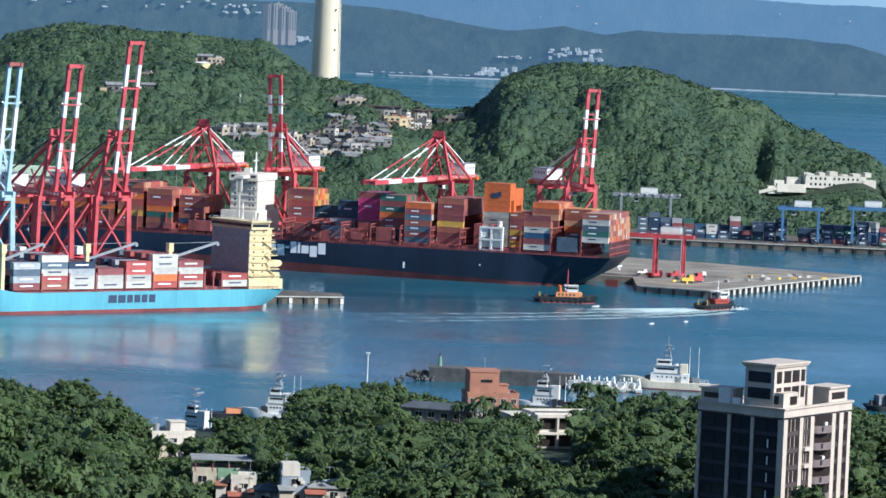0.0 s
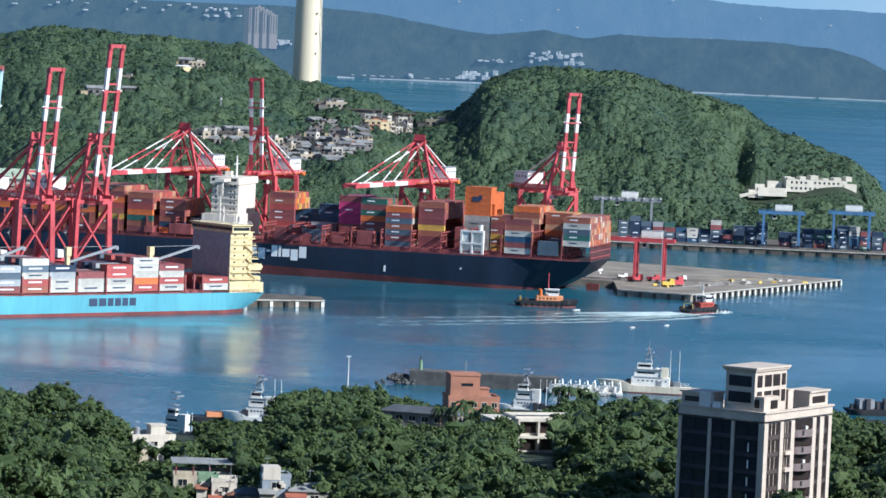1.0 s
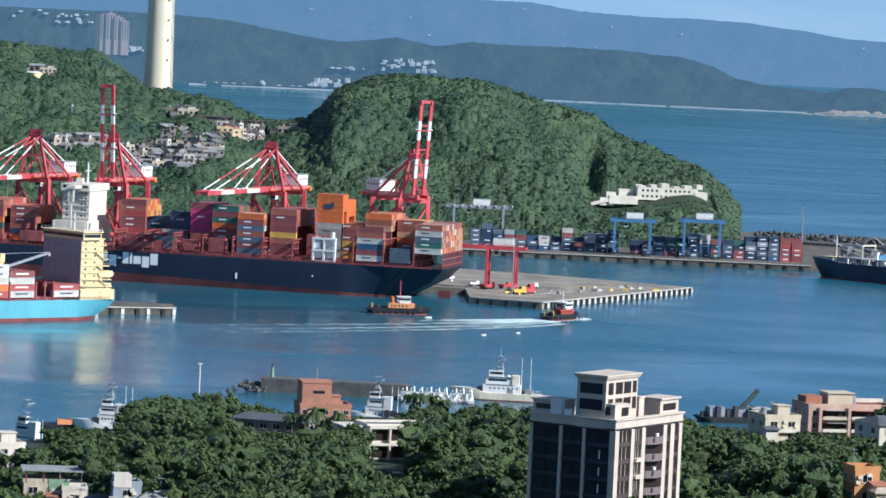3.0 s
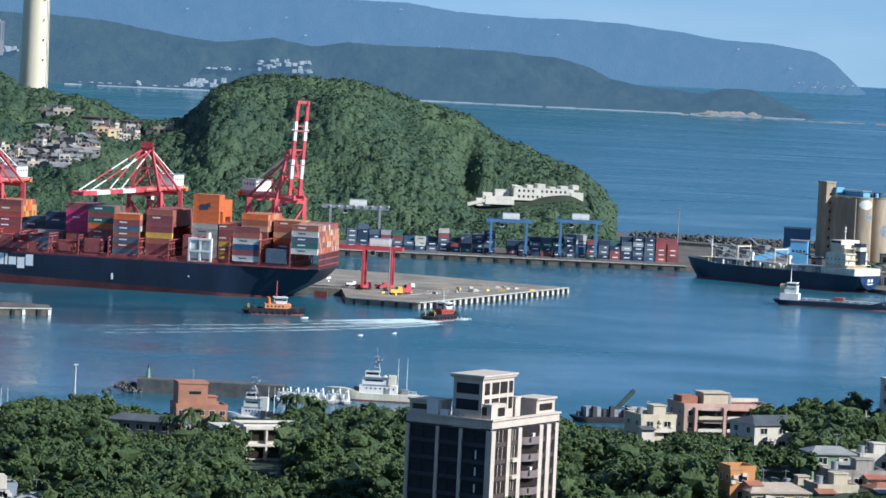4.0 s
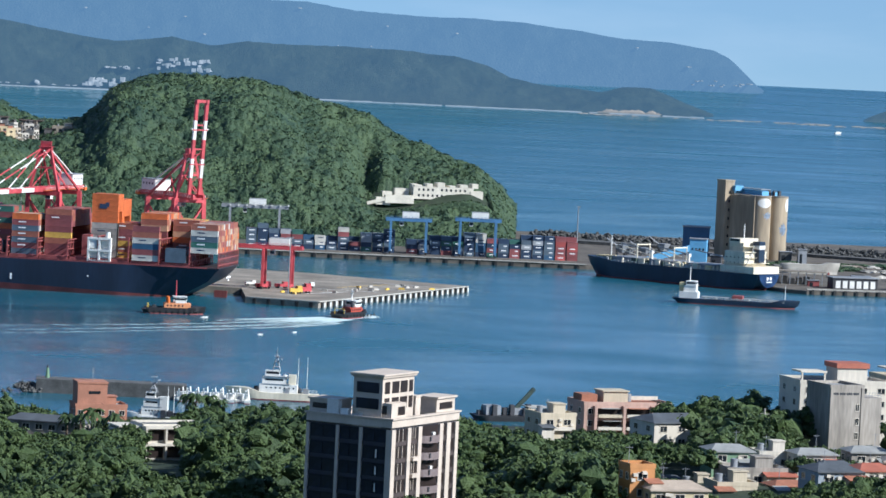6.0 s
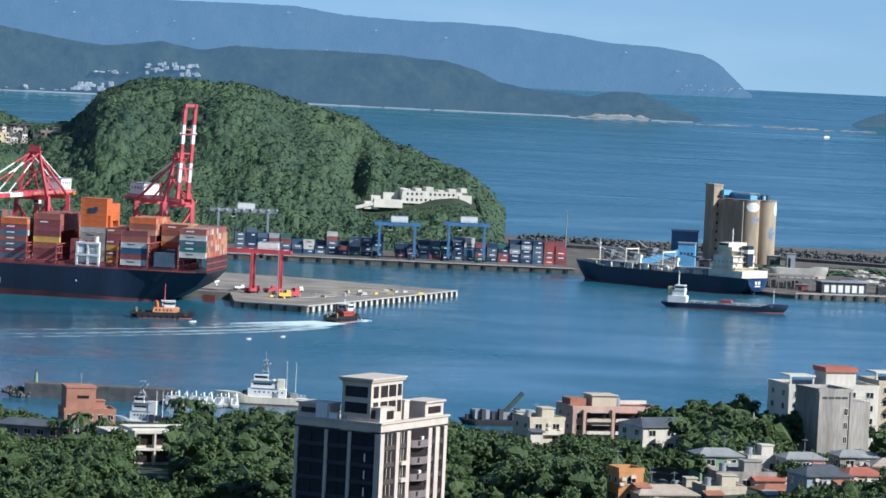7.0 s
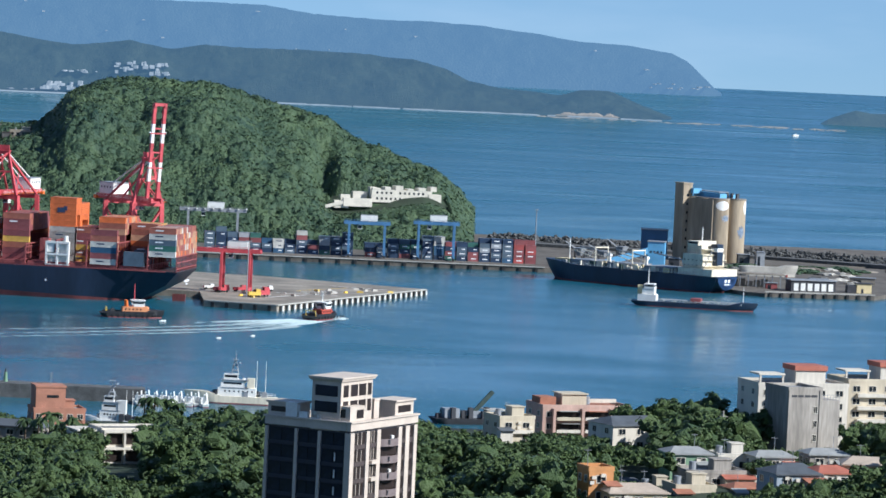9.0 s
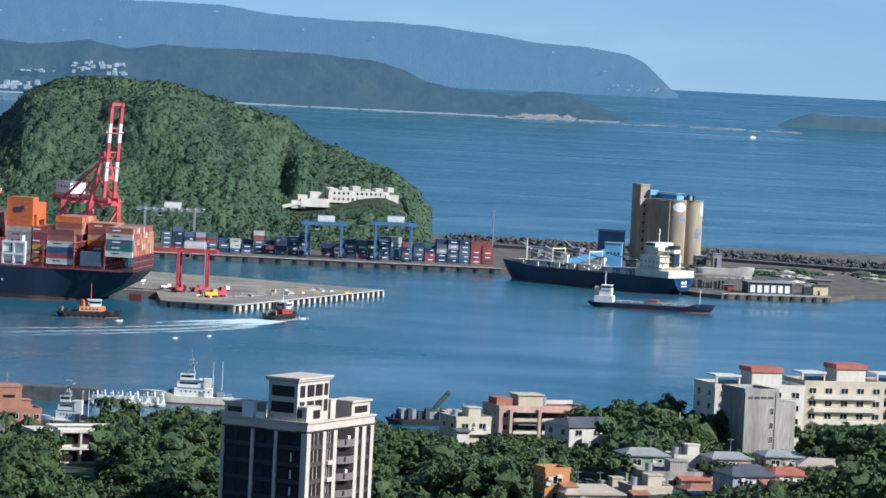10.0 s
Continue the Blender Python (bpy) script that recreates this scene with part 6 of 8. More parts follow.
def house_proto(k, w, d, h, storeys, roof):
    """A house of one main block, a lower wing and roof huts; roof: flat, or a sheet sloping to the front."""
    c = thing("village_house", pose(0, 0, -500), "%s %s hillside town house" % (HNAMES[k], "flat-roofed" if roof == "flat" else "sheet-roofed"), "house", "hillside town houses")
    made("wall", HOUSE_MATS[k], c, ((0, 0, h / 2 - 2), (w, d, h + 4)))
    made("wing", HOUSE_MATS[(k + 2) % 6], c, ((-w * 0.62, -0.8, h * 0.32 - 2), (w * 0.45, d * 0.8, h * 0.64 + 4)))
    made("wing_roof", ROOF_MATS[(k + 1) % 3], c, ((-w * 0.62, -0.8, h * 0.64 + 0.15), (w * 0.5, d * 0.86, 0.25)))
    if roof == "flat":
        made("roof", ROOF_MATS[k % 3], c, ((0, 0, h + 0.1), (w - 0.3, d - 0.3, 0.3)))
        made("parapet", HOUSE_MATS[k], c, ((0, -d / 2 + 0.1, h + 0.4), (w, 0.2, 0.8)), ((0, d / 2 - 0.1, h + 0.4), (w, 0.2, 0.8)), ((w / 2 - 0.1, 0, h + 0.4), (0.2, d - 0.5, 0.8)), ((-w / 2 + 0.1, 0, h + 0.4), (0.2, d - 0.5, 0.8)))
        hut = made("roof_hut", HOUSE_MATS[(k + 1) % 6], c, ((w * 0.2, 0.6, h + 1.3), (w * 0.35, d * 0.45, 2.4)))
        made("hut_roof", ROOF_MATS[(k + 2) % 3], hut, ((w * 0.2, 0.4, h + 2.6), (w * 0.46, d * 0.6, 0.2)))
        bm = bmesh.new()
        rod(bm, (-w * 0.28, 0, h + 0.2), (-w * 0.28, 0, h + 1.9), 0.65, 0.65, 10)
        part("water_tank", bm, GREY, c)
    else:
        bm = bmesh.new()
        v = [bm.verts.new(q) for q in ((-w / 2 - 0.5, -d / 2 - 0.7, h), (w / 2 + 0.5, -d / 2 - 0.7, h), (w / 2 + 0.5, d / 2 + 0.4, h), (-w / 2 - 0.5, d / 2 + 0.4, h), (-w / 2 - 0.5, d * 0.1, h + 1.9), (w / 2 + 0.5, d * 0.1, h + 1.9))]
        for f in ((0, 1, 5, 4), (1, 2, 5), (2, 3, 4, 5), (3, 0, 4), (3, 2, 1, 0)):
            bm.faces.new([v[i] for i in f])
        part("roof", bm, ROOF_MATS[k % 3], c)
    step = h / storeys
    n = max(2, int(w / 3.2))
    me = mesh_of("window", GLASS, ((0, 0, 0), (w / n * 0.5, 0.12, step * 0.42)))
    sill = mesh_of("sill", HOUSE_MATS[1], ((0, 0, 0), (w / n * 0.62, 0.3, 0.14)))
    for s in range(storeys):
        for i in range(n):
            x = -w / 2 + w * (i + 0.5) / n
            win = shared("window", me, c, Matrix.Translation((x, -d / 2 - 0.02, step * (s + 0.55))))
            shared("sill", sill, win, Matrix.Translation((0, -0.06, -step * 0.25)))
        if storeys > 1 or k % 2:
            made("balcony", HOUSE_MATS[(k + 1) % 6], c, ((w * 0.12, -d / 2 - 0.55, step * s + 0.4), (w * 0.62, 1.0, 0.75)))
        made("side_window", GLASS, c, ((w / 2 + 0.02, 0, step * (s + 0.55)), (0.1, d * 0.3, step * 0.4)))
    return c


def town():
    r = random.Random(8)
    protos = [house_proto(*v) for v in ((0, 9, 8, 6.2, 2, "flat"), (1, 7, 7, 8.4, 3, "flat"), (2, 12, 8, 4.4, 1, "sheet"), (3, 8, 8, 5.6, 2, "sheet"), (4, 10, 8, 8.6, 3, "flat"), (5, 8, 7, 4.2, 1, "sheet"), (2, 8, 7, 7.0, 2, "flat"), (0, 14, 8, 4.0, 1, "flat"))]
    placed = []

    def put(k, az, el, turn, size=1.0, sink=1.0):
        p = on_hill(az, el)
        if any((p - q).length < 6.5 for q in placed):
            return
        placed.append(p)
        copy_thing(protos[k], Matrix.Translation((p.x, p.y, p.z - sink)) @ Matrix.Rotation(turn, 4, "Z") @ Matrix.Scale(size, 4))

    # the dense quarter, the bright row above it, the low roofs along the slope
    for a0, a1, e0, e1, n, kinds in ((-2.5, -1.85, -2.26, -1.95, 26, (2, 3, 6, 6, 5, 0, 4)), (-1.85, -1.2, -2.2, -1.78, 26, (2, 3, 6, 5, 2, 1)), (-1.2, -0.95, -1.95, -1.66, 7, (2, 6, 3, 5)),
                                     (-1.0, -0.35, -1.74, -1.54, 15, (4, 1, 0, 1, 4, 6)), (-3.5, -2.5, -1.95, -1.80, 15, (7, 0, 2, 7, 1)), (-1.9, -1.45, -1.75, -1.6, 6, (2, 5, 6))):
        for _ in range(n * 3):
            if n <= 0:
                break
            before = len(placed)
            put(r.choice(kinds), r.uniform(a0, a1), r.uniform(e0, e1), r.choice((0, 0.4, -0.5, 0.9)) + r.uniform(-0.25, 0.25), r.uniform(0.72, 1.05))
            n -= len(placed) - before
    for az, el, k, size in ((0.12, -1.56, 7, 1.0), (-1.62, -1.37, 7, 1.1), (-1.45, -1.36, 7, 1.0), (-5.1, -1.30, 2, 1.0), (-3.6, -0.80, 7, 0.8), (-3.75, -0.78, 2, 0.8),
                            (-4.0, -0.42, 5, 1.3), (-3.8, -0.44, 5, 1.5), (-3.55, -0.46, 7, 1.5), (-3.3, -0.48, 3, 1.3), (-3.1, -0.50, 5, 1.3), (-4.65, -1.08, 7, 0.7), (-4.6, -1.25, 2, 0.7)):
        put(k, az, el, r.uniform(-0.3, 0.3), size, -0.6)
    for pr in protos:
        for o in list(pr.children_recursive) + [pr]:
            bpy.data.objects.remove(o)
    # two long dark sheds above the bright row
    for az, el, w in ((-1.02, -1.45, 24), (-0.52, -1.47, 26)):
        p = on_hill(az, el)
        sh = thing("long_shed", Matrix.Translation((p.x, p.y, p.z)) @ Matrix.Rotation(-0.06, 4, "Z"), "long low shed under a dark sheet roof on the hillside", "shed")
        made("wall", HOUSE_MATS[2], sh, ((0, 0, 1.0), (w, 7, 6)))
        made("roof", ROOF_MATS[1], sh, ((0, 0, 4.3), (w + 1.5, 9, 0.6)))
        placed.append(p)
    return placed


HOUSES = town()
for az, el, h in ((-5.54, -0.34, 15), (-5.44, -0.34, 15), (-5.02, -0.34, 16), (-3.2, -1.45, 9)):
    p = on_hill(az, el)
    rm = thing("radio_mast", Matrix.Translation(p), "slim lattice radio mast on the wooded ridge", "mast", "ridge masts")
    bm = bmesh.new()
    for sx_, sy_ in ((-0.7, -0.5), (0.7, -0.5), (0, 0.7)):
        bar(bm, (sx_, sy_, -1), (sx_ * 0.3, sy_ * 0.3, h), 0.22)
    for k in range(7):
        z0, z1 = h * k / 7, h * (k + 1) / 7
        bar(bm, (-0.7 + 0.06 * k, -0.4, z0), (0.7 - 0.07 * k, -0.4, z1), 0.12)
    part("lattice", bm, GREY, rm)
    made("antenna", WHITE, rm, ((0.4, -0.4, h * 0.85), (0.9, 0.5, 1.2)))

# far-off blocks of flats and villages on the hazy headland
# distance haze is painted into the wall colours as a bluish glow
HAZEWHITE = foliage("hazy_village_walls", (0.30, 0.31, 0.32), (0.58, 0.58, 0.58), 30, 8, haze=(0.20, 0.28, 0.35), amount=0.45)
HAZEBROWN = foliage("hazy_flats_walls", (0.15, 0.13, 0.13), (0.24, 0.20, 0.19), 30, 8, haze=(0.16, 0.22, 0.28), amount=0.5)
for k, (az, top, w) in enumerate(((-2.80, 0.15, 10), (-2.70, 0.17, 12), (-2.58, 0.12, 11), (-2.48, 0.06, 10))):
    d = 4380
    z1 = 118 + d * math.tan(radians(top))
    z0 = 99.0
    f = thing("apartment_block", Matrix.Translation((d * math.sin(radians(az)), d * math.cos(radians(az)), z0)) @ Matrix.Rotation(0.5, 4, "Z"), "distant hazy brownish block of flats", "apartment block", "far flats")
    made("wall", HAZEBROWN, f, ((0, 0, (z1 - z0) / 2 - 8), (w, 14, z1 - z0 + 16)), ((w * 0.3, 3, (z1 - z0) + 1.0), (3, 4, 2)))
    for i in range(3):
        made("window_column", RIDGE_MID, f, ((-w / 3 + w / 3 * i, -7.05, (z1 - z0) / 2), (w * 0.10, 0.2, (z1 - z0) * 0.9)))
r = random.Random(31)
bm = bmesh.new()
# hamlets of the headland: azimuths, elevations, how many, tallest
for a0, a1, e0, e1, count, tall in ((0.4, 1.0, -0.80, -0.70, 30, 5.0), (-0.36, -0.22, -0.79, -0.78, 2, 6.0), (0.72, 1.3, -0.53, -0.47, 9, 2.4), (1.45, 2.3, -0.52, -0.33, 26, 4.5), (2.1, 2.32, -0.52, -0.30, 6, 5.0),
                                    (-2.62, -2.15, -0.40, -0.33, 14, 3.6), (-3.5, -2.9, -0.02, 0.14, 14, 3.0), (-6.5, -3.4, 0.0, 0.2, 14, 3.0), (-1.2, 0.4, -0.805, -0.80, 10, 1.0)):
    for _ in range(count):
        az, el = r.uniform(a0, a1), r.uniform(e0, e1)
        s = min(0.9, max(0.05, (el + 0.85) / (table(MID, az) + 0.85))) if el < table(MID, az) else 0.5
        d = 4416 + 45 * s ** 1.25
        z = 118 + d * math.tan(radians(el))
        hh = tall * r.uniform(0.3, 1.0)
        box(bm, (d * math.sin(radians(az)), d * math.cos(radians(az)), z + hh / 2 - 0.5), (r.uniform(1.5, 6), 9, hh), r.uniform(-0.3, 0.3))
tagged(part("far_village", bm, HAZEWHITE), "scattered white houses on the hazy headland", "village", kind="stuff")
bm = bmesh.new()
for _ in range(60):
    az = r.uniform(-1.4, 0.6) if r.random() < 0.3 else r.uniform(1.5, 9.8)
    box(bm, (4412 * math.sin(radians(az)), 4412 * math.cos(radians(az)), sea_height(4412) + 0.4), (r.uniform(8, 40), 5, r.uniform(0.8, 2.2)), -radians(az))
tagged(part("far_beach", bm, HAZEWHITE), "pale strip of beach and surf under the headland", "beach", kind="stuff")
r = random.Random(77)
# rock colour with the haze mixed in as glow
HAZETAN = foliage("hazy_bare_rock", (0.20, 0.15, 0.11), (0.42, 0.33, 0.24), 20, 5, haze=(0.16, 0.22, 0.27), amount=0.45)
bm = bmesh.new()
for _ in range(110):
    if r.random() < 0.5:
        az, d, hgt = r.gauss(8.75, 0.22), 4424, r.uniform(1.0, 5.5)
    else:
        az, d, hgt = r.uniform(7.9, 12.6), 4400 + r.uniform(-12, 6), r.uniform(0.3, 1.1)
    v = bmesh.ops.create_icosphere(bm, subdivisions=1, radius=1.0)["verts"]
    bmesh.ops.transform(bm, matrix=Matrix.Translation((d * math.sin(radians(az)), d * math.cos(radians(az)), sea_height(d))) @ Matrix.Diagonal((r.uniform(3, 14), 4, hgt, 1)), verts=v)
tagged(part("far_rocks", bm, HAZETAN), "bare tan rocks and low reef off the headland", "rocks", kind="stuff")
bm = bmesh.new()
for _ in range(26):
    az, el = r.uniform(-2, 10.2), 0
    top = table(FAR, az)
    el = r.uniform(-0.25, max(-0.2, top - 0.08))
    if r.random() < 0.35:
        az, el = r.uniform(9.6, 10.6), r.uniform(-0.36, -0.28)
    up = min(1.0, max(0.0, (el + 0.36) / (top + 0.36)))
    d = 4780 + 60 * up ** 1.25 - 7
    wide, tall = r.uniform(1.2, 4.5), r.uniform(0.8, 1.7)
    box(bm, ((d + 20) * math.sin(radians(az)), (d + 20) * math.cos(radians(az)), 118 + d * math.tan(radians(el)) + 0.5), (wide, 40, tall))
tagged(part("far_mountain_village", bm, HAZEWHITE), "specks of white houses on the distant mountain", "village", kind="stuff")
# ---- the near shore: the residential tower ----
BEIGE = surf("beige_stone_cladding", (0.57, 0.48, 0.39), 0.7, var=0.12, size=3, fine=0.4)
MAUVE = surf("mauve_grey_balcony_tile", (0.21, 0.165, 0.155), 0.6, var=0.2, size=2)
BROWNGLASS = surf("brown_window_glass", (0.034, 0.025, 0.022), 0.28, var=0.3, size=2, bump=0.0)
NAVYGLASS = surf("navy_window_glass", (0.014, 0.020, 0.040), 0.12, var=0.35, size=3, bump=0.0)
# dark colour that carries the shade of the tower's left side
SHADEWALL = surf("shade_dark_cladding", (0.030, 0.031, 0.044), 0.6, var=0.2, size=3)


DARKTILE = surf("dark_brown_tile", (0.075, 0.056, 0.050), 0.6, var=0.25, size=2)


def tower():
    # x along the sunlit front, y along the shaded side; the origin is the near corner
    m = Matrix.Translation((64.4, 690.0, 0)) @ Matrix.Rotation(math.atan2(0.829, 0.559), 4, "Z")
    c = thing("apartment_tower", m, "tall beige residential tower with dark glass, pilasters and curved balconies", "apartment building")
    W, S, Z0, Z1, F = 26.4, 18.3, 12.0, 47.0, 3.2
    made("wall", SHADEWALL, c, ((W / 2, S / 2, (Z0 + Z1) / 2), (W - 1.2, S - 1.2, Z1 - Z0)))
    for x0, x1 in ((0, 1.5), (6.2, 7.5), (10.4, 11.8), (18.9, 20.3), (21.8, 23.4), (25.2, 26.5)):
        made("pilaster", BEIGE, c, (((x0 + x1) / 2, 0.30, (Z0 + Z1) / 2), (x1 - x0, 0.75, Z1 - Z0)))
    for y0, y1 in ((0.7, 1.2), (6.4, 7.0), (11.4, 12.0), (17.8, 18.4)):
        made("pilaster", BEIGE, c, ((0.30, (y0 + y1) / 2, (Z0 + Z1) / 2), (0.6, y1 - y0, Z1 - Z0)))
    # window bays, storey by storey
    pane = {}
    bays_front = [(1.5, 6.2), (7.5, 10.4), (20.3, 21.8), (23.4, 25.2)]
    bays_side = [(1.2, 6.4), (7.0, 11.4), (12.0, 17.8)]
    floors = int((Z1 - Z0) / F)
    for a, b in bays_front:
        w = b - a
        pane[a] = mesh_of("window", BROWNGLASS, ((0, 0, 0), (w, 0.3, 2.2)))
        rail_me = mesh_of("spandrel", DARKTILE, ((0, 0, 0), (w, 0.45, 0.9)))
        bars_me = mesh_of("mullion", BEIGE, ((0, 0, 0), (0.14, 0.4, 2.2)))
        for k in range(floors):
            z = Z1 - F * (k + 1)
            shared("window", pane[a], c, Matrix.Translation(((a + b) / 2, 0.40, z + 2.0)))
            shared("spandrel", rail_me, c, Matrix.Translation(((a + b) / 2, 0.38, z + 0.45)))
            if w > 2:
                for f in (0.33, 0.66):
                    shared("mullion", bars_me, c, Matrix.Translation((a + w * f, 0.30, z + 2.0)))
            if w > 2.3 and w < 3 and k in (1, 2, 4, 6):
                made("ledge_box", BEIGE, c, (((a + b) / 2, -0.2, z + 0.5), (w, 1.0, 0.7)))
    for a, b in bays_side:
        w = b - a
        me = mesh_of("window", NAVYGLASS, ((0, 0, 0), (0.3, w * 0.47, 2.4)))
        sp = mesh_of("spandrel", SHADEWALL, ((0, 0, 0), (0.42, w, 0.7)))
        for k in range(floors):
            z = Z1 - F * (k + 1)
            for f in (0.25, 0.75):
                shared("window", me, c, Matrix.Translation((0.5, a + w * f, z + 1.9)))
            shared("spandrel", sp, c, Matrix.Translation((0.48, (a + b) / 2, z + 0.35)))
    panes("light_strip", WHITE, c, (0.14, 0.25, 1.6), [(-0.02, 3.2, Z0 + 1.6 + 3.2 * k) for k in range(10)])
    # curved balconies in the front bay
    bm = bmesh.new()
    n = 12
    ring = []
    for i in range(n + 1):
        u = i / n
        ring.append((11.8 + 7.1 * u, -1.5 * math.sin(math.pi * u) ** 0.7 + 0.2))
    outer = ring
    for z0, z1, back in ((0, 1.15, 0.25), (-0.25, 0.0, 2.2)):
        lo = [bm.verts.new((x, yv, z0)) for x, yv in outer]
        hi = [bm.verts.new((x, yv, z1)) for x, yv in outer]
        li = [bm.verts.new((x, yv + back, z0)) for x, yv in outer]
        ti = [bm.verts.new((x, yv + back, z1)) for x, yv in outer]
        for i in range(n):
            bm.faces.new((lo[i], lo[i + 1], hi[i + 1], hi[i]))
            bm.faces.new((hi[i], hi[i + 1], ti[i + 1], ti[i]))
            bm.faces.new((ti[i], ti[i + 1], li[i + 1], li[i]))
            bm.faces.new((li[i], li[i + 1], lo[i + 1], lo[i]))
    bmesh.ops.recalc_face_normals(bm, faces=bm.faces[:])
    balc = bpy.data.meshes.new("balcony")
    bm.to_mesh(balc)
    bm.free()
    balc.materials.append(MAUVE)
    # glazed back of a balcony, widened and dark for the recess's shade
    door = mesh_of("balcony_door", BROWNGLASS, ((0, 0, 0), (7.0, 0.5, 3.1)))
    slot = mesh_of("balcony_slot", DARK, ((0, 0, 0), (0.5, 0.1, 0.9)))
    ac = mesh_of("air_conditioner", WHITE, ((0, 0, 0), (0.9, 0.4, 0.6)), bevel=0.05)
    for k in range(floors):
        z = Z1 - F * (k + 1)
        b = shared("balcony", balc, c, Matrix.Translation((0, 0, z + 0.2)))
        shared("balcony_slot", slot, b, Matrix.Translation((13.6, -1.05, 0.6)))
        shared("balcony_door", door, c, Matrix.Translation((15.35, 0.60, z + 1.6)))
        if k % 2 == 0:
            shared("air_conditioner", ac, b, Matrix.Translation((16.6 - 0.3 * k, 0.1, 1.3)))
    # crown: cornices, parapets and the set-back penthouse
    each("cornice", BEIGE, c, ((W / 2, 0.35, Z1 + 1.1), (W + 0.3, 0.9, 1.4)), ((0.35, S / 2 + 0.5, Z1 + 1.1), (0.9, S - 0.8, 1.4)), ((W / 2, S - 0.3, Z1 + 0.9), (W - 1.8, 0.9, 1.9)), ((W - 0.3, S / 2 + 0.4, Z1 + 0.9), (0.9, S - 1.0, 1.9)),
         ((W / 2, 0.15, Z1 + 2.0), (W + 0.8, 1.1, 0.3)), ((0.15, S / 2 + 0.6, Z1 + 2.0), (1.1, S - 0.4, 0.3)))
    # top-storey band with its shade painted dark, white roof-edge boxes and planters above it
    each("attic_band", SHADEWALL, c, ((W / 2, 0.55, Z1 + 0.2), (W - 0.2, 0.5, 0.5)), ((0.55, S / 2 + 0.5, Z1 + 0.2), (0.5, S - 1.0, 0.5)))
    each("roof_box", WHITE, c, ((0.8, 13.0, Z1 + 3.4), (1.3, 2.4, 2.8)), ((0.6, 10.4, Z1 + 2.6), (1.2, 1.6, 1.2)), ((0.7, 8.2, Z1 + 3.1), (1.0, 1.2, 2.2)), ((0.7, 7.0, Z1 + 2.5), (1.0, 0.9, 1.0)))
    made("roof", CONCRETE, c, ((W / 2, S / 2, Z1 + 0.4), (W - 0.6, S - 0.6, 0.6)))
    each("upper_storey", BEIGE, c, ((3.2, 3.0, Z1 + 3.4), (5.6, 5.0, 3.0)), ((22.0, 2.9, Z1 + 3.2), (7.4, 4.6, 3.0)), ((3.2, 15.2, Z1 + 3.0), (5.0, 6.2, 2.8)), ((13.8, 3.2, Z1 + 3.0), (2.0, 2.0, 4.4)))
    each("upper_cornice", BEIGE, c, ((22.0, 2.8, Z1 + 4.9), (8.0, 5.2, 0.35)), ((3.2, 15.2, Z1 + 4.6), (5.6, 6.8, 0.35)), ((13.8, 3.2, Z1 + 5.4), (2.3, 2.3, 0.3)))
    each("upper_window", BROWNGLASS, c, ((22.0, 0.56, Z1 + 3.3), (5.0, 0.1, 1.3)), ((4.2, 0.46, Z1 + 3.4), (2.6, 0.1, 1.6)), ((0.66, 15.4, Z1 + 3.3), (0.1, 4.4, 1.0)), ((0.36, 3.0, Z1 + 3.6), (0.1, 3.0, 1.6)))
    pent = made("penthouse", BEIGE, c, ((6.3, 5.6, Z1 + 5.0), (12.2, 6.2, 9.6)), label="beige rooftop penthouse storeys with a flared cornice")
    bm = bmesh.new()
    prism(bm, [(-0.1, 2.2), (12.7, 2.2), (12.7, 9.0), (-0.1, 9.0)], Z1 + 9.4, Z1 + 9.9, -0.05)
    prism(bm, [(-0.4, 1.9), (13.0, 1.9), (13.0, 9.3), (-0.4, 9.3)], Z1 + 9.9, Z1 + 10.2)
    part("penthouse_cornice", bm, BEIGE, pent)
    for z in (Z1 + 4.6, Z1 + 7.6):
        for x0, w in ((2.0, 1.8), (5.2, 2.6), (8.4, 2.6), (11.2, 1.4)):
            made("penthouse_window", BROWNGLASS, pent, ((x0, 2.46, z), (w, 0.12, 2.2)))
        for y0, w in ((5.6, 4.8),):
            made("penthouse_window", NAVYGLASS, pent, ((0.16, y0, z), (0.12, w, 2.0)))
    bm = bmesh.new()
    for x in (16.0, 19.2):
        bar(bm, (x, 8, Z1 + 0.7), (x, 8, Z1 + 8.0), 0.18)
    bar(bm, (16.0, 8, Z1 + 8.0), (19.2, 8, Z1 + 8.0), 0.2)
    bar(bm, (16.0, 8, Z1 + 6.8), (19.2, 8, Z1 + 6.8), 0.12)
    part("antenna_frame", bm, GREY, c)


tower()

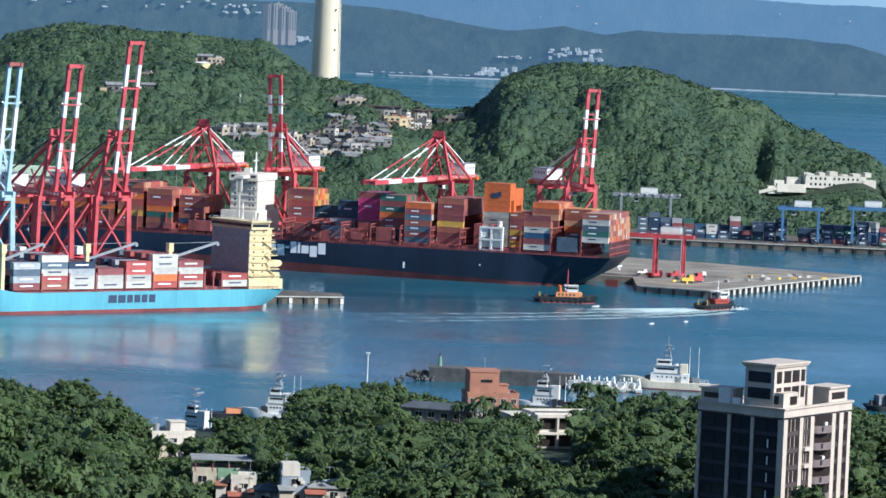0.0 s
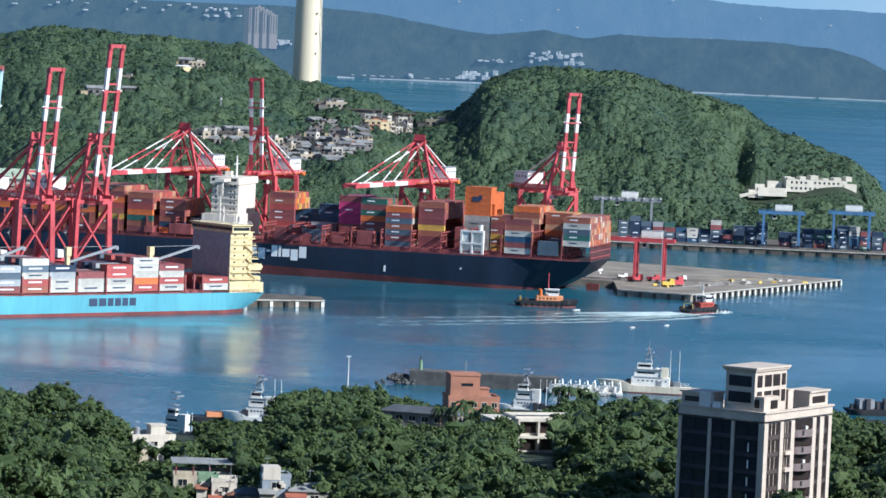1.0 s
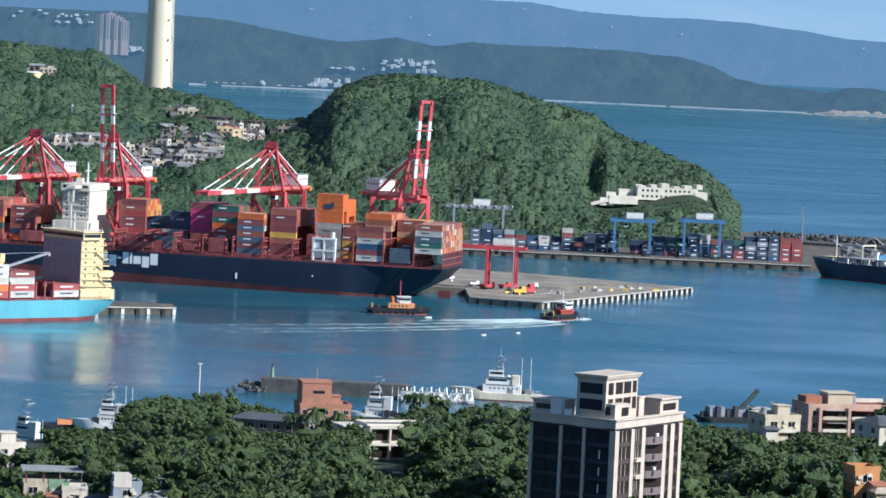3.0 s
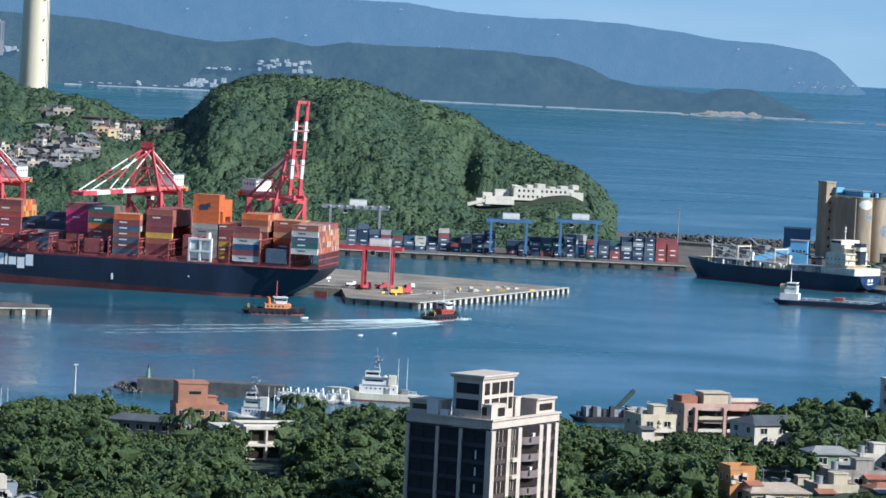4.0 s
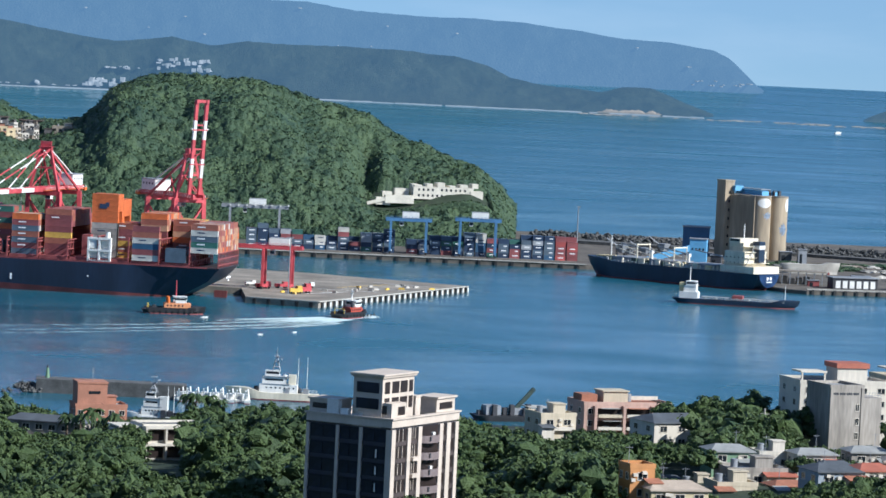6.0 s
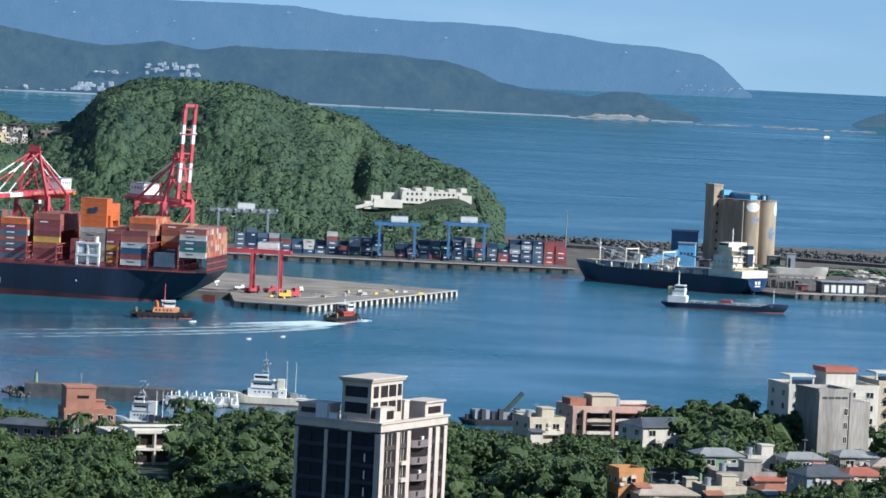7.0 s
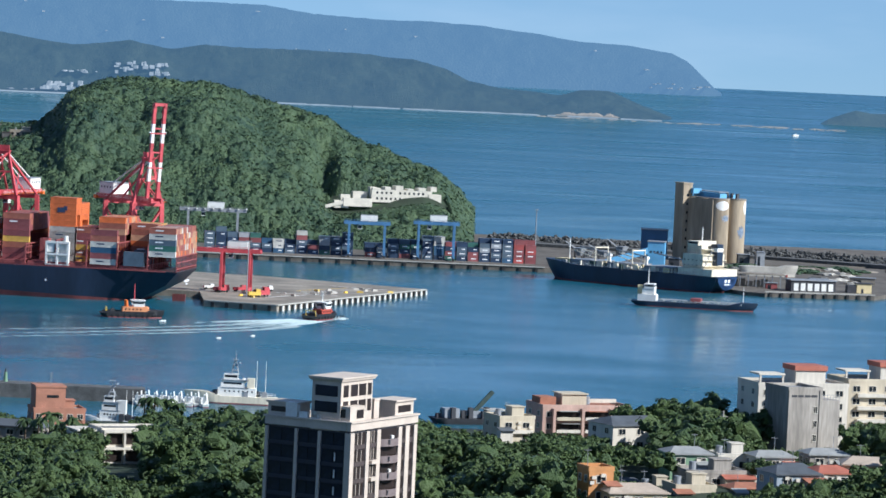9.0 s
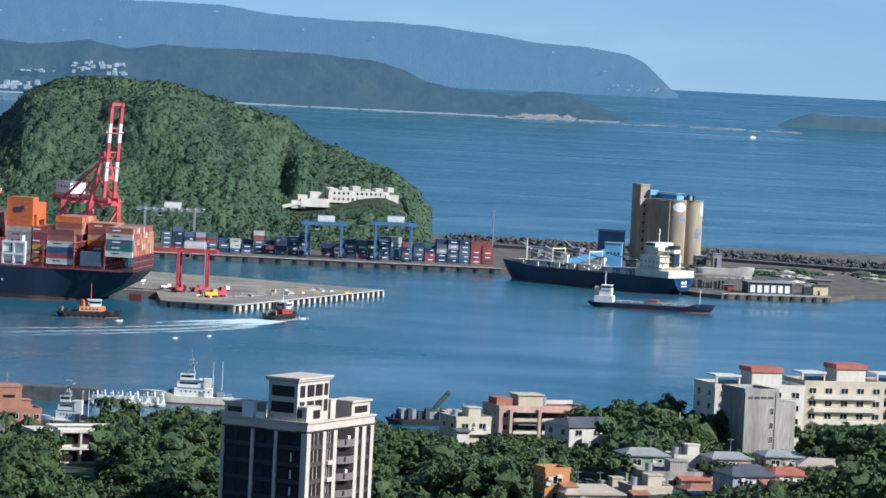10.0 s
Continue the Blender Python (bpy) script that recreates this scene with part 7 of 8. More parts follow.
# ---- the other buildings of the near shore ----
WALLS = {
    "white": surf("white_render", (0.62, 0.56, 0.46), 0.8, var=0.15, size=4, fine=0.5, streak=True),
    "pink": surf("pink_render", (0.50, 0.33, 0.26), 0.8, var=0.15, size=4, fine=0.5, streak=True),
    "beige": surf("beige_render", (0.54, 0.46, 0.33), 0.8, var=0.16, size=4, fine=0.5, streak=True),
    "grey": surf("grey_raw_concrete", (0.33, 0.295, 0.25), 0.9, var=0.36, size=5, fine=0.6, streak=True),
    "brick": surf("orange_brick_tile", (0.41, 0.185, 0.115), 0.75, var=0.18, size=3, fine=0.3),
    "green": surf("green_painted_wall", (0.20, 0.31, 0.19), 0.8, var=0.2, size=3),
    "blue": surf("pale_blue_painted_wall", (0.28, 0.32, 0.35), 0.8, var=0.15, size=3),
    "orange": surf("orange_painted_wall", (0.52, 0.24, 0.08), 0.7, var=0.15, size=3),
    "yellow": surf("yellow_painted_wall", (0.54, 0.45, 0.27), 0.8, var=0.15, size=3),
}
ROOFS = {
    "flat": surf("weathered_flat_roof", (0.33, 0.32, 0.30), 0.9, var=0.3, size=3),
    "dark": surf("dark_sheet_roof", (0.09, 0.10, 0.11), 0.7, var=0.3, size=3),
    "pale": surf("pale_sheet_roof", (0.30, 0.30, 0.28), 0.7, var=0.2, size=3),
    "red": surf("red_sheet_roof", (0.40, 0.13, 0.08), 0.7, var=0.2, size=3),
    "tan": surf("tan_sheet_roof", (0.46, 0.37, 0.28), 0.7, var=0.2, size=3),
    "rust": surf("rust_tile_roof", (0.34, 0.14, 0.08), 0.8, var=0.25, size=2),
}
FRAME = WALLS["white"]
PANE_MESH = {}
FOOT = []


def window_pair(c, x, yv, z, w, h, turn):
    """One window: a dark pane with a pale frame, its outside towards -y before the turn."""
    key = (round(w, 2), round(h, 2))
    if key not in PANE_MESH:
        PANE_MESH[key] = (mesh_of("window", FRAME, ((0, 0, h / 2 + 0.06), (w + 0.24, 0.14, 0.12)), ((0, 0, -h / 2 - 0.08), (w + 0.34, 0.26, 0.14)), ((-w / 2 - 0.06, 0, 0), (0.12, 0.14, h)), ((w / 2 + 0.06, 0, 0), (0.12, 0.14, h)), ((0, -0.01, 0), (0.08, 0.1, h))),
                          mesh_of("pane", GLASS, ((0, 0.03, 0), (w, 0.06, h))))
    m = Matrix.Translation((x, yv, z)) @ Matrix.Rotation(turn, 4, "Z")
    win = shared("window", PANE_MESH[key][0], c, m)
    shared("pane", PANE_MESH[key][1], win, Matrix.Identity(4))
    return win


def building(name, x, y, w, d, top, turn, wall, roof, label, storeys=3, cols=4, side=2, pitched=False, base=None, parapet=0.9, balcony=False, shelter=True):
    """A building with its front towards -y before the turn (degrees); top: height of the eaves above the sea."""
    g = near_ground(x, y) - 2.5 if base is None else base
    c = thing(name, Matrix.Translation((x, y, g)) @ Matrix.Rotation(radians(turn), 4, "Z"), label, "building")
    h = top - g
    FOOT.append((x, y, max(w, d) * 0.62 + 1.5))
    made("wall", WALLS[wall], c, ((0, 0, h / 2), (w, d, h)))
    if pitched:
        bm = bmesh.new()
        v = [bm.verts.new(q) for q in ((-w / 2 - 0.5, -d / 2 - 0.5, h), (w / 2 + 0.5, -d / 2 - 0.5, h), (w / 2 + 0.5, d / 2 + 0.5, h), (-w / 2 - 0.5, d / 2 + 0.5, h),
                                       (-w / 2 + d * 0.25, 0, h + d * 0.16), (w / 2 - d * 0.25, 0, h + d * 0.16))]
        for f in ((0, 1, 5, 4), (1, 2, 5), (2, 3, 4, 5), (3, 0, 4), (3, 2, 1, 0)):
            bm.faces.new([v[i] for i in f])
        part("roof", bm, ROOFS[roof], c)
        made("eaves_board", ROOFS[roof], c, ((0, -d / 2 - 0.5, h - 0.1), (w + 1.0, 0.15, 0.3)))
    else:
        made("roof", ROOFS[roof], c, ((0, 0, h + 0.1), (w - 0.3, d - 0.3, 0.3)))
        for sx_, sy_, ww, dd in ((0, -d / 2 + 0.1, w + 0.3, 0.3), (0, d / 2 - 0.1, w + 0.3, 0.3), (-w / 2 + 0.1, 0, 0.3, d), (w / 2 - 0.1, 0, 0.3, d)):
            made("parapet", WALLS[wall], c, ((sx_, sy_, h + parapet / 2), (ww, dd, parapet)))
        if shelter:
            made("stair_shelter", WALLS[wall], c, ((w * 0.2, d * 0.1, h + 1.4), (min(4, w * 0.35), min(4, d * 0.4), 2.6)), ((w * 0.2, d * 0.1, h + 2.8), (min(4.6, w * 0.4), min(4.6, d * 0.45), 0.25)))
            bm = bmesh.new()
            rod(bm, (-w * 0.25, d * 0.15, h + 0.3), (-w * 0.25, d * 0.15, h + 2.1), 0.8, 0.8, 14)
            part("water_tank", bm, GREY, c)
    step = min(3.2, h / max(1, storeys))
    for s in range(storeys):
        z = h - step * (s + 0.5)
        for i in range(cols):
            window_pair(c, -w / 2 + w * (i + 0.5) / cols, -d / 2 - 0.02, z, min(1.9, w / cols * 0.5), step * 0.42, 0)
        for i in range(side):
            window_pair(c, -w / 2 - 0.02, d / 2 - d * (i + 0.5) / side, z, min(1.5, d / side * 0.4), step * 0.4, -math.pi / 2)
            window_pair(c, w / 2 + 0.02, -d / 2 + d * (i + 0.5) / side, z, min(1.5, d / side * 0.4), step * 0.4, math.pi / 2)
        if balcony and s < storeys - 1:
            made("balcony", WALLS["white"], c, ((0, -d / 2 - 0.6, z - step * 0.5), (w * 0.8, 1.2, 0.9)))
    if w <= 14 and storeys in (1, 2) and base is None:
        r = random.Random(int(x * 13 + y * 7))
        aw, ah = w * r.uniform(0.35, 0.55), h * r.uniform(0.72, 0.86)
        ax = r.choice((-1, 1)) * (w / 2 - aw * 0.3)
        made("annex", WALLS[r.choice(("grey", "beige", "white"))], c, ((ax, -d / 2 - 1.1, ah / 2), (aw, 2.2, ah)))
        bm = bmesh.new()
        bar(bm, (ax, -d / 2 - 2.9, ah + 0.05), (ax, -d / 2 + 0.1, ah + 0.75), aw + 0.6, 0.12)
        part("annex_roof", bm, ROOFS[r.choice(("rust", "pale", "dark", "red"))], c)
        for k in range(3):
            made("air_conditioner", WALLS["white"], c, ((r.uniform(-0.4, 0.4) * w, -d / 2 - 0.3, h - r.uniform(0.8, 2.4)), (0.9, 0.45, 0.65)))
        ox, oy = r.uniform(-0.3, 0.3) * w, r.uniform(-0.1, 0.25) * d
        bm = bmesh.new()
        rod(bm, (-ox, oy, h), (-ox, oy, h + 4.0), 0.07, 0.05, 6)
        bar(bm, (-ox - 0.8, oy, h + 3.6), (-ox + 0.8, oy, h + 3.6), 0.08)
        part("roof_aerial", bm, GREY, c)
    return c


# by the water
b = building("brick_office", 15.5, 1082, 15, 10, 10.8, 10, "brick", "flat", "orange brick harbour office with a square tower", storeys=2, cols=5)
made("tower", WALLS["brick"], b, ((-2.6, 0, 12.0), (8.6, 8, 10)), ((-2.6, 0, 17.2), (9.0, 8.4, 0.6)))
each("tower_window", GLASS, b, ((-2.0, -4.04, 14.4), (3.4, 0.1, 0.8)), ((0.5, -4.04, 10.6), (0.9, 0.1, 1.2)))
bm = bmesh.new()
mast(bm, -2, 0, 17.2, 4, 0.12)
part("roof_mast", bm, GREY, b)
b = building("white_villa", 32.0, 962, 17, 10, 18.2, 18, "white", "dark", "white modern house with deep framed balconies", storeys=2, cols=3, shelter=False)
vh = 18.2 - b.matrix_basis.translation.z
each("portico_post", WALLS["white"], b, *[((-8.2 + 5.4 * k, -5.9, vh / 2 - 0.2), (0.5, 1.6, vh)) for k in range(4)])
each("portico_beam", WALLS["white"], b, ((0, -5.9, vh + 0.1), (17, 1.8, 0.7)), ((0, -5.9, vh - 4.3), (17, 1.8, 0.6)))
# flat dark sheets stand in for the shade within the framed balconies
each("recess", BROWNGLASS, b, ((0, -5.16, vh - 2.0), (15.5, 0.12, 2.6)), ((0, -5.16, vh - 6.4), (15.5, 0.12, 2.6)))
made("side_wing", WALLS["white"], b, ((-11.5, 1, vh / 2 - 0.6), (6, 9, vh)), ((-11.5, 1, vh), (6.4, 9.4, 0.4)))
building("long_low_hall", 2, 1000, 22, 9, 14.6, -20, "grey", "dark", "low grey hall with a dark sloping roof among trees", storeys=1, cols=6, pitched=True)
building("quay_house", -66.8, 932, 11, 9, 12.6, 22, "white", "pale", "small white quayside house with a flat roof", storeys=2, cols=3)
# on the rise
b = building("beige_flats", 131.0, 962, 10, 10, 24.8, 18, "beige", "flat", "beige block of flats with rooftop water tanks", storeys=2, cols=2, balcony=True)
b = building("pink_flats", 152.5, 985, 25, 12, 26.2, 14, "pink", "rust", "long pink block of flats with deep shaded balconies", storeys=3, cols=6, shelter=False)
ph = 26.2 - b.matrix_basis.translation.z
for k in range(2):
    for i in range(3):
        bx = -5.5 + 8.2 * i
        # dark sheet on the flat wall, painted shade of a deep balcony
        made("balcony_recess", BROWNGLASS, b, ((bx, -6.06, ph - 2.0 - 3.3 * k), (6.6, 0.12, 2.3)))
        bal = made("balcony", WALLS["white" if (i + k) % 3 else "beige"], b, ((bx, -6.8, ph - 3.1 - 3.3 * k), (6.8, 1.4, 0.18)), ((bx, -7.45, ph - 2.7 - 3.3 * k), (6.8, 0.12, 0.8)))
        made("awning", ROOFS["rust" if i == 1 else "pale"], bal, ((bx + 0.6 * k, -6.9, ph - 0.75 - 3.3 * k), (5.2, 1.7, 0.12)))
each("balcony_column", WALLS["pink"], b, *[((-9.6 + 8.2 * i, -6.7, ph / 2 - 0.1), (0.8, 1.4, ph)) for i in range(4)])
made("roof_room", WALLS["beige"], b, ((-2, 1, ph + 1.7), (7, 6, 3.2)), ((-2, 1, ph + 3.4), (7.8, 6.8, 0.3)), label="beige rooftop room under a rounded sheet roof")
made("roof_lean_to", ROOFS["rust"], b, ((-9.5, 1, ph + 1.3), (4.5, 6, 2.4)))
made("roof_parapet_wall", WALLS["white"], b, ((8, 3, ph + 1.2), (8.5, 0.3, 1.0)))
bm = bmesh.new()
rod(bm, (3.2, 2, ph + 0.3), (3.2, 2, ph + 2.4), 0.9, 0.9, 14)
part("water_tank", bm, GREY, b)
building("white_hip_house", 152.3, 902, 16, 11, 30.3, 24, "white", "dark", "white two-storey house with a dark hipped roof", storeys=2, cols=3, pitched=True)
b = building("concrete_block", 183.0, 855, 8.8, 11, 44.2, 18, "grey", "flat", "bare grey concrete apartment block with few windows", storeys=0, cols=1, side=1, shelter=False)
for k in range(4):
    window_pair(b, 2.9, -5.52, 44.2 - b.matrix_basis.translation.z - 4.4 - 3.3 * k, 0.9, 1.5, 0)
each("roof_vent", DARK, b, *[((-3.0 + 1.8 * k, -5.52, 44.2 - b.matrix_basis.translation.z - 1.2), (1.5, 0.1, 0.5)) for k in range(4)])
made("stair_block", WALLS["grey"], b, ((6.9, -0.6, (42.0 - b.matrix_basis.translation.z) / 2), (5.2, 9.4, 42.0 - b.matrix_basis.translation.z)), label="lower stained stair block beside the main wall")
each("corner_pier", WALLS["grey"], b, *[((x_, -5.55, (44.4 - b.matrix_basis.translation.z) / 2), (0.7, 0.35, 44.4 - b.matrix_basis.translation.z)) for x_ in (-4.1, 4.15)])
bm = bmesh.new()
rail(bm, (4.6, -5.0, 42.0 - b.matrix_basis.translation.z), (9.4, -5.0, 42.0 - b.matrix_basis.translation.z), 1.2, 6)
part("roof_rail", bm, GREY, b)
for k, (x, y) in enumerate(((193.5, 905), (219.5, 925), (240, 930))):
    b = building("white_flats", x, y, 24 if k == 0 else 22, 13, 41.0, 12, "white" if k == 0 else "beige", "flat", "white block of flats with a red-capped stair tower", storeys=4, cols=5, shelter=False, balcony=True)
    hz = 41.0 - b.matrix_basis.translation.z
    t = made("stair_tower", WALLS["white"], b, ((3, 0, hz + 1.8), (8, 7, 4.4)))
    made("red_cap", ROOFS["red"], t, ((3, 0, hz + 4.3), (8.8, 7.8, 1.2)))
    made("roof_frame", WALLS["white"], b, ((-7, 0, hz + 2.6), (7, 6, 0.4)), ((-10, -2.6, hz + 1.4), (0.4, 0.4, 2.4)), ((-4, -2.6, hz + 1.4), (0.4, 0.4, 2.4)))
building("green_house", 148.6, 803, 9.5, 8, 34.0, 8, "green", "green_" if False else "pale", "pale green gabled house", storeys=1, cols=2, pitched=True)
building("grey_roof_house", 151.5, 790, 13.5, 9, 31.2, 10, "grey", "flat", "low grey house with a flat sheet roof", storeys=1, cols=3)
building("stepped_house", 144.5, 775, 9, 8, 29.6, 12, "beige", "flat", "old beige house with rooftop tanks", storeys=1, cols=3)
building("orange_block", 116.2, 724, 5.2, 6, 38.2, 14, "orange", "rust", "narrow orange tiled block of rooms", storeys=2, cols=1, shelter=False)
building("tan_roof_house", 123.0, 722, 12, 9, 34.6, 12, "yellow", "tan", "cream house under a broad tan sheet roof", storeys=1, cols=3, pitched=True)
building("dark_roof_house", 163.5, 765, 10, 9, 34.6, 16, "blue", "dark", "house with a dark pitched sheet roof", storeys=1, cols=2, pitched=True)
building("red_roof_house", 175.0, 778, 8, 8, 33.6, 12, "white", "red", "house with a faded red sheet roof", storeys=1, cols=2, pitched=True)
building("yellow_house", 185.5, 785, 12, 9, 34.8, -8, "yellow", "tan", "yellow house with a low pitched roof", storeys=2, cols=3, pitched=True)
building("white_lean_to", 168.0, 806, 9, 7, 33.6, 10, "white", "pale", "white shed with a pale sheet roof", storeys=1, cols=3, pitched=True)
building("terrace_house", 134.5, 800, 9, 8, 27.0, 8, "grey", "dark", "small grey house sunk among the trees", storeys=1, cols=2, pitched=True)
for x, y, w, d, top, turn, wall, roof, lab, pit in (
        (157, 778, 8, 7, 29.5, 14, "grey", "rust", "small grey house with a rusty sheet roof", True), (139, 786, 7, 7, 27.5, 8, "beige", "flat", "old beige house with a flat roof", False),
        (170, 792, 8, 7, 32.5, 10, "beige", "dark", "narrow beige house with a dark roof", True), 
        (180, 806, 9, 7, 34.5, 8, "grey", "pale", "grey house with a pale sheet roof", True), 
        (160, 812, 8, 7, 32.5, 12, "white", "flat", "plain white flat-roofed house", False)):
    building("hill_house", x, y, w, d, top, turn, wall, roof, lab, storeys=2, cols=2, pitched=pit)
# lower left
b = building("canopy_house", -46.2, 806, 12, 8, 19.2, 6, "beige", "pale", "house under a raised pale sheet canopy", storeys=1, cols=3, shelter=False)
hz = 19.2 - b.matrix_basis.translation.z
made("canopy", ROOFS["pale"], b, ((0, 0, hz + 2.7), (13, 9.5, 0.3)), label="raised pale sheet-metal canopy")
for sx_ in (-5.5, -1.8, 1.8, 5.5):
    made("canopy_post", RUSTRED, b, ((sx_, -4, hz + 1.4), (0.22, 0.22, 2.6)))
building("green_wall_house", -43.5, 785, 4, 5, 21.0, 6, "green", "flat", "narrow house with a bright green wall", storeys=1, cols=1, shelter=False)
building("white_wall_house", -40.0, 783, 5.2, 6, 20.6, 6, "white", "flat", "small white rendered house", storeys=1, cols=1, shelter=False)
building("tan_low_house", -35.5, 778, 6, 6, 18.4, 6, "yellow", "rust", "small tan house with a rusty roof", storeys=1, cols=2, pitched=True)
b = building("pale_blue_house", -28.6, 764, 5.8, 6, 24.4, 10, "blue", "flat", "pale blue house with a white tiled stair tower", storeys=2, cols=1, shelter=False)
made("tiled_tower", WALLS["white"], b, ((-1.0, -0.6, 24.4 - b.matrix_basis.translation.z + 0.9), (3.6, 5.0, 2.6)))
building("sheet_roof_house", -20.6, 764, 10, 8, 22.2, 6, "grey", "pale", "open roof terrace under a pale sheet roof", storeys=1, cols=3, pitched=True)
building("low_dark_house", -33.0, 768, 7, 7, 20.4, 6, "grey", "dark", "low house with a dark sheet roof", storeys=1, cols=2, pitched=True)


# ---- near harbour: jetty, ships, poles ----
def jetty():
    bm = bmesh.new()
    prism(bm, [(-3, 1236), (46, 1229), (46, 1220), (-3, 1226)], -3, 4.6)
    prism(bm, [(-3, 1240), (46, 1233), (46, 1229), (-3, 1236)], -3, 2.4)
    tagged(part("jetty_wall", bm, BLOCK), "dark concrete harbour jetty", "jetty", kind="structure")
    breakwater("jetty_blocks", [(-9, 1228), (4, 1230)], 2.6, 110, 1.0, 9, "heap of concrete wave-breaker blocks at the jetty's end")
    bc = thing("beacon", Matrix.Translation((0.6, 1231, 4.6)), "small green harbour light beacon", "beacon")
    bm = bmesh.new()
    rod(bm, (0, 0, 0), (0, 0, 3.2), 0.7, 0.45, 12)
    part("tower", bm, WALLS["green"], bc)
    bm = bmesh.new()
    rod(bm, (0, 0, 3.2), (0, 0, 4.3), 0.3, 0.25, 10)
    part("lantern", bm, DARK, bc)
    lp = thing("street_lamp", Matrix.Translation((-20.7, 1098, 3.0)), "tall pale lamp pole on the shore", "light pole")
    bm = bmesh.new()
    rod(bm, (0, 0, 0), (0, 0, 16.6), 0.28, 0.16, 10)
    part("pole", bm, WHITE, lp)
    made("lamp_head", WHITE, lp, ((0, 0, 16.8), (1.3, 0.7, 0.35)))


jetty()


def patrol(name, x, y, turn, length, label, hullpaint=None, scale=1.0):
    c = ship_at(name, (x, y, 0), radians(turn), label, "ship")
    beam, deck = length * 0.17, 3.0 * scale
    hull(c, length, beam, deck, 0.4, hullpaint or WHITE, BOOT, bow_rise=1.6 * scale, stern=0.9, bow_len=0.35, rake=0.08)
    h = made("superstructure", WHITE, c, ((length * 0.45, 0, deck + 1.4), (length * 0.42, beam * 0.72, 2.8)), ((length * 0.5, 0, deck + 4.0), (length * 0.26, beam * 0.62, 2.6)), ((length * 0.52, 0, deck + 6.3), (length * 0.16, beam * 0.55, 2.2)), label="white stepped superstructure")
    each("bridge_window", GLASS, h, ((length * 0.52, 0, deck + 6.6), (length * 0.163, beam * 0.5, 0.8)), ((length * 0.52, 0, deck + 6.6), (length * 0.14, beam * 0.556, 0.8)), ((length * 0.5, 0, deck + 4.3), (length * 0.2, beam * 0.626, 0.6)))
    bm = bmesh.new()
    bx = length * 0.48
    for s in (-1, 1):
        bar(bm, (bx - 1.2, s * 1.2, deck + 7.2), (bx, 0, deck + 15 * scale), 0.22)
        bar(bm, (bx + 1.2, s * 1.2, deck + 7.2), (bx, 0, deck + 15 * scale), 0.22)
    for z in (8.5, 10.2, 12.0):
        box(bm, (bx, 0, deck + z), (1.8, 2.4, 0.2))
    rod(bm, (bx, 0, deck + 14 * scale), (bx, 0, deck + 18 * scale), 0.14, 0.06, 8)
    bar(bm, (bx - 1.5, -1.8, deck + 11), (bx - 1.5, 1.8, deck + 11), 0.4)
    part("lattice_mast", bm, GREY, h)
    r = random.Random(int(x))
    each("deck_gear", GREY, c, *[((length * r.uniform(0.1, 0.68), r.uniform(-0.3, 0.3) * beam, deck + 0.8), (r.uniform(0.6, 1.8), r.uniform(0.6, 1.4), r.uniform(0.8, 2.2))) for _ in range(14)])
    each("boat_gear", DARK, c, *[((length * r.uniform(0.05, 0.7), r.uniform(-0.42, 0.42) * beam, deck + 0.9), (r.uniform(0.5, 2.2), r.uniform(0.4, 1.2), r.uniform(0.6, 2.6))) for _ in range(12)])
    each("wing_platform", GREY, h, *[((length * 0.47, 0, deck + z), (length * 0.30, beam * 0.8, 0.16)) for z in (2.9, 5.4)])
    panes("porthole", GLASS, h, (0.5, 0.06, 0.5), [(length * (0.28 + 0.05 * k), s * beam * 0.362, deck + 1.7) for k in range(7) for s in (-1, 1)])
    made("funnel", hullpaint or WHITE, c, ((length * 0.3, 0, deck + 3.8), (2.4, 2.4, 4.6)))
    bm = bmesh.new()
    for f in (0.14, 0.24):
        rod(bm, (length * f, 0, deck), (length * f, 0, deck + 14 * scale), 0.13, 0.07, 8)
    part("aerial", bm, WHITE, c)
    bm = bmesh.new()
    v = bmesh.ops.create_uvsphere(bm, u_segments=12, v_segments=8, radius=0.9)["verts"]
    bmesh.ops.translate(bm, vec=(length * 0.38, 0, deck + 5.2), verts=v)
    part("radome", bm, WHITE, c)
    bm = bmesh.new()
    rail(bm, (1, -beam * 0.44, deck), (length * 0.7, -beam * 0.46, deck), 1.0, 16)
    part("deck_rail", bm, WHITE, c)
    return c


patrol("patrol_ship", 90, 1229, 172, 30, "white coast patrol ship with lattice mast and tall aerials", hullpaint=SHIPCREAM, scale=0.85)
patrol("patrol_ship", -37, 1082, 172, 19, "white and green patrol ship moored by the trees", scale=0.8)
patrol("research_ship", 42, 1143, 168, 19, "white workboat with a tall mast behind the villa", scale=0.66)
patrol("work_boat", -60, 1030, 150, 17, "white workboat with a low mast at the quay", scale=0.5)
bg = ship_at("barge", (-68, 1088, 0), radians(10), "dark barge carrying an orange frame", "barge")
hull(bg, 24, 7, 1.4, 0.3, HULLDARK, HULLDARK, bow_rise=0.3, stern=0.95, bow_len=0.15)
made("orange_frame", PEACH, bg, ((11, 0, 2.0), (9, 5, 1.4)))
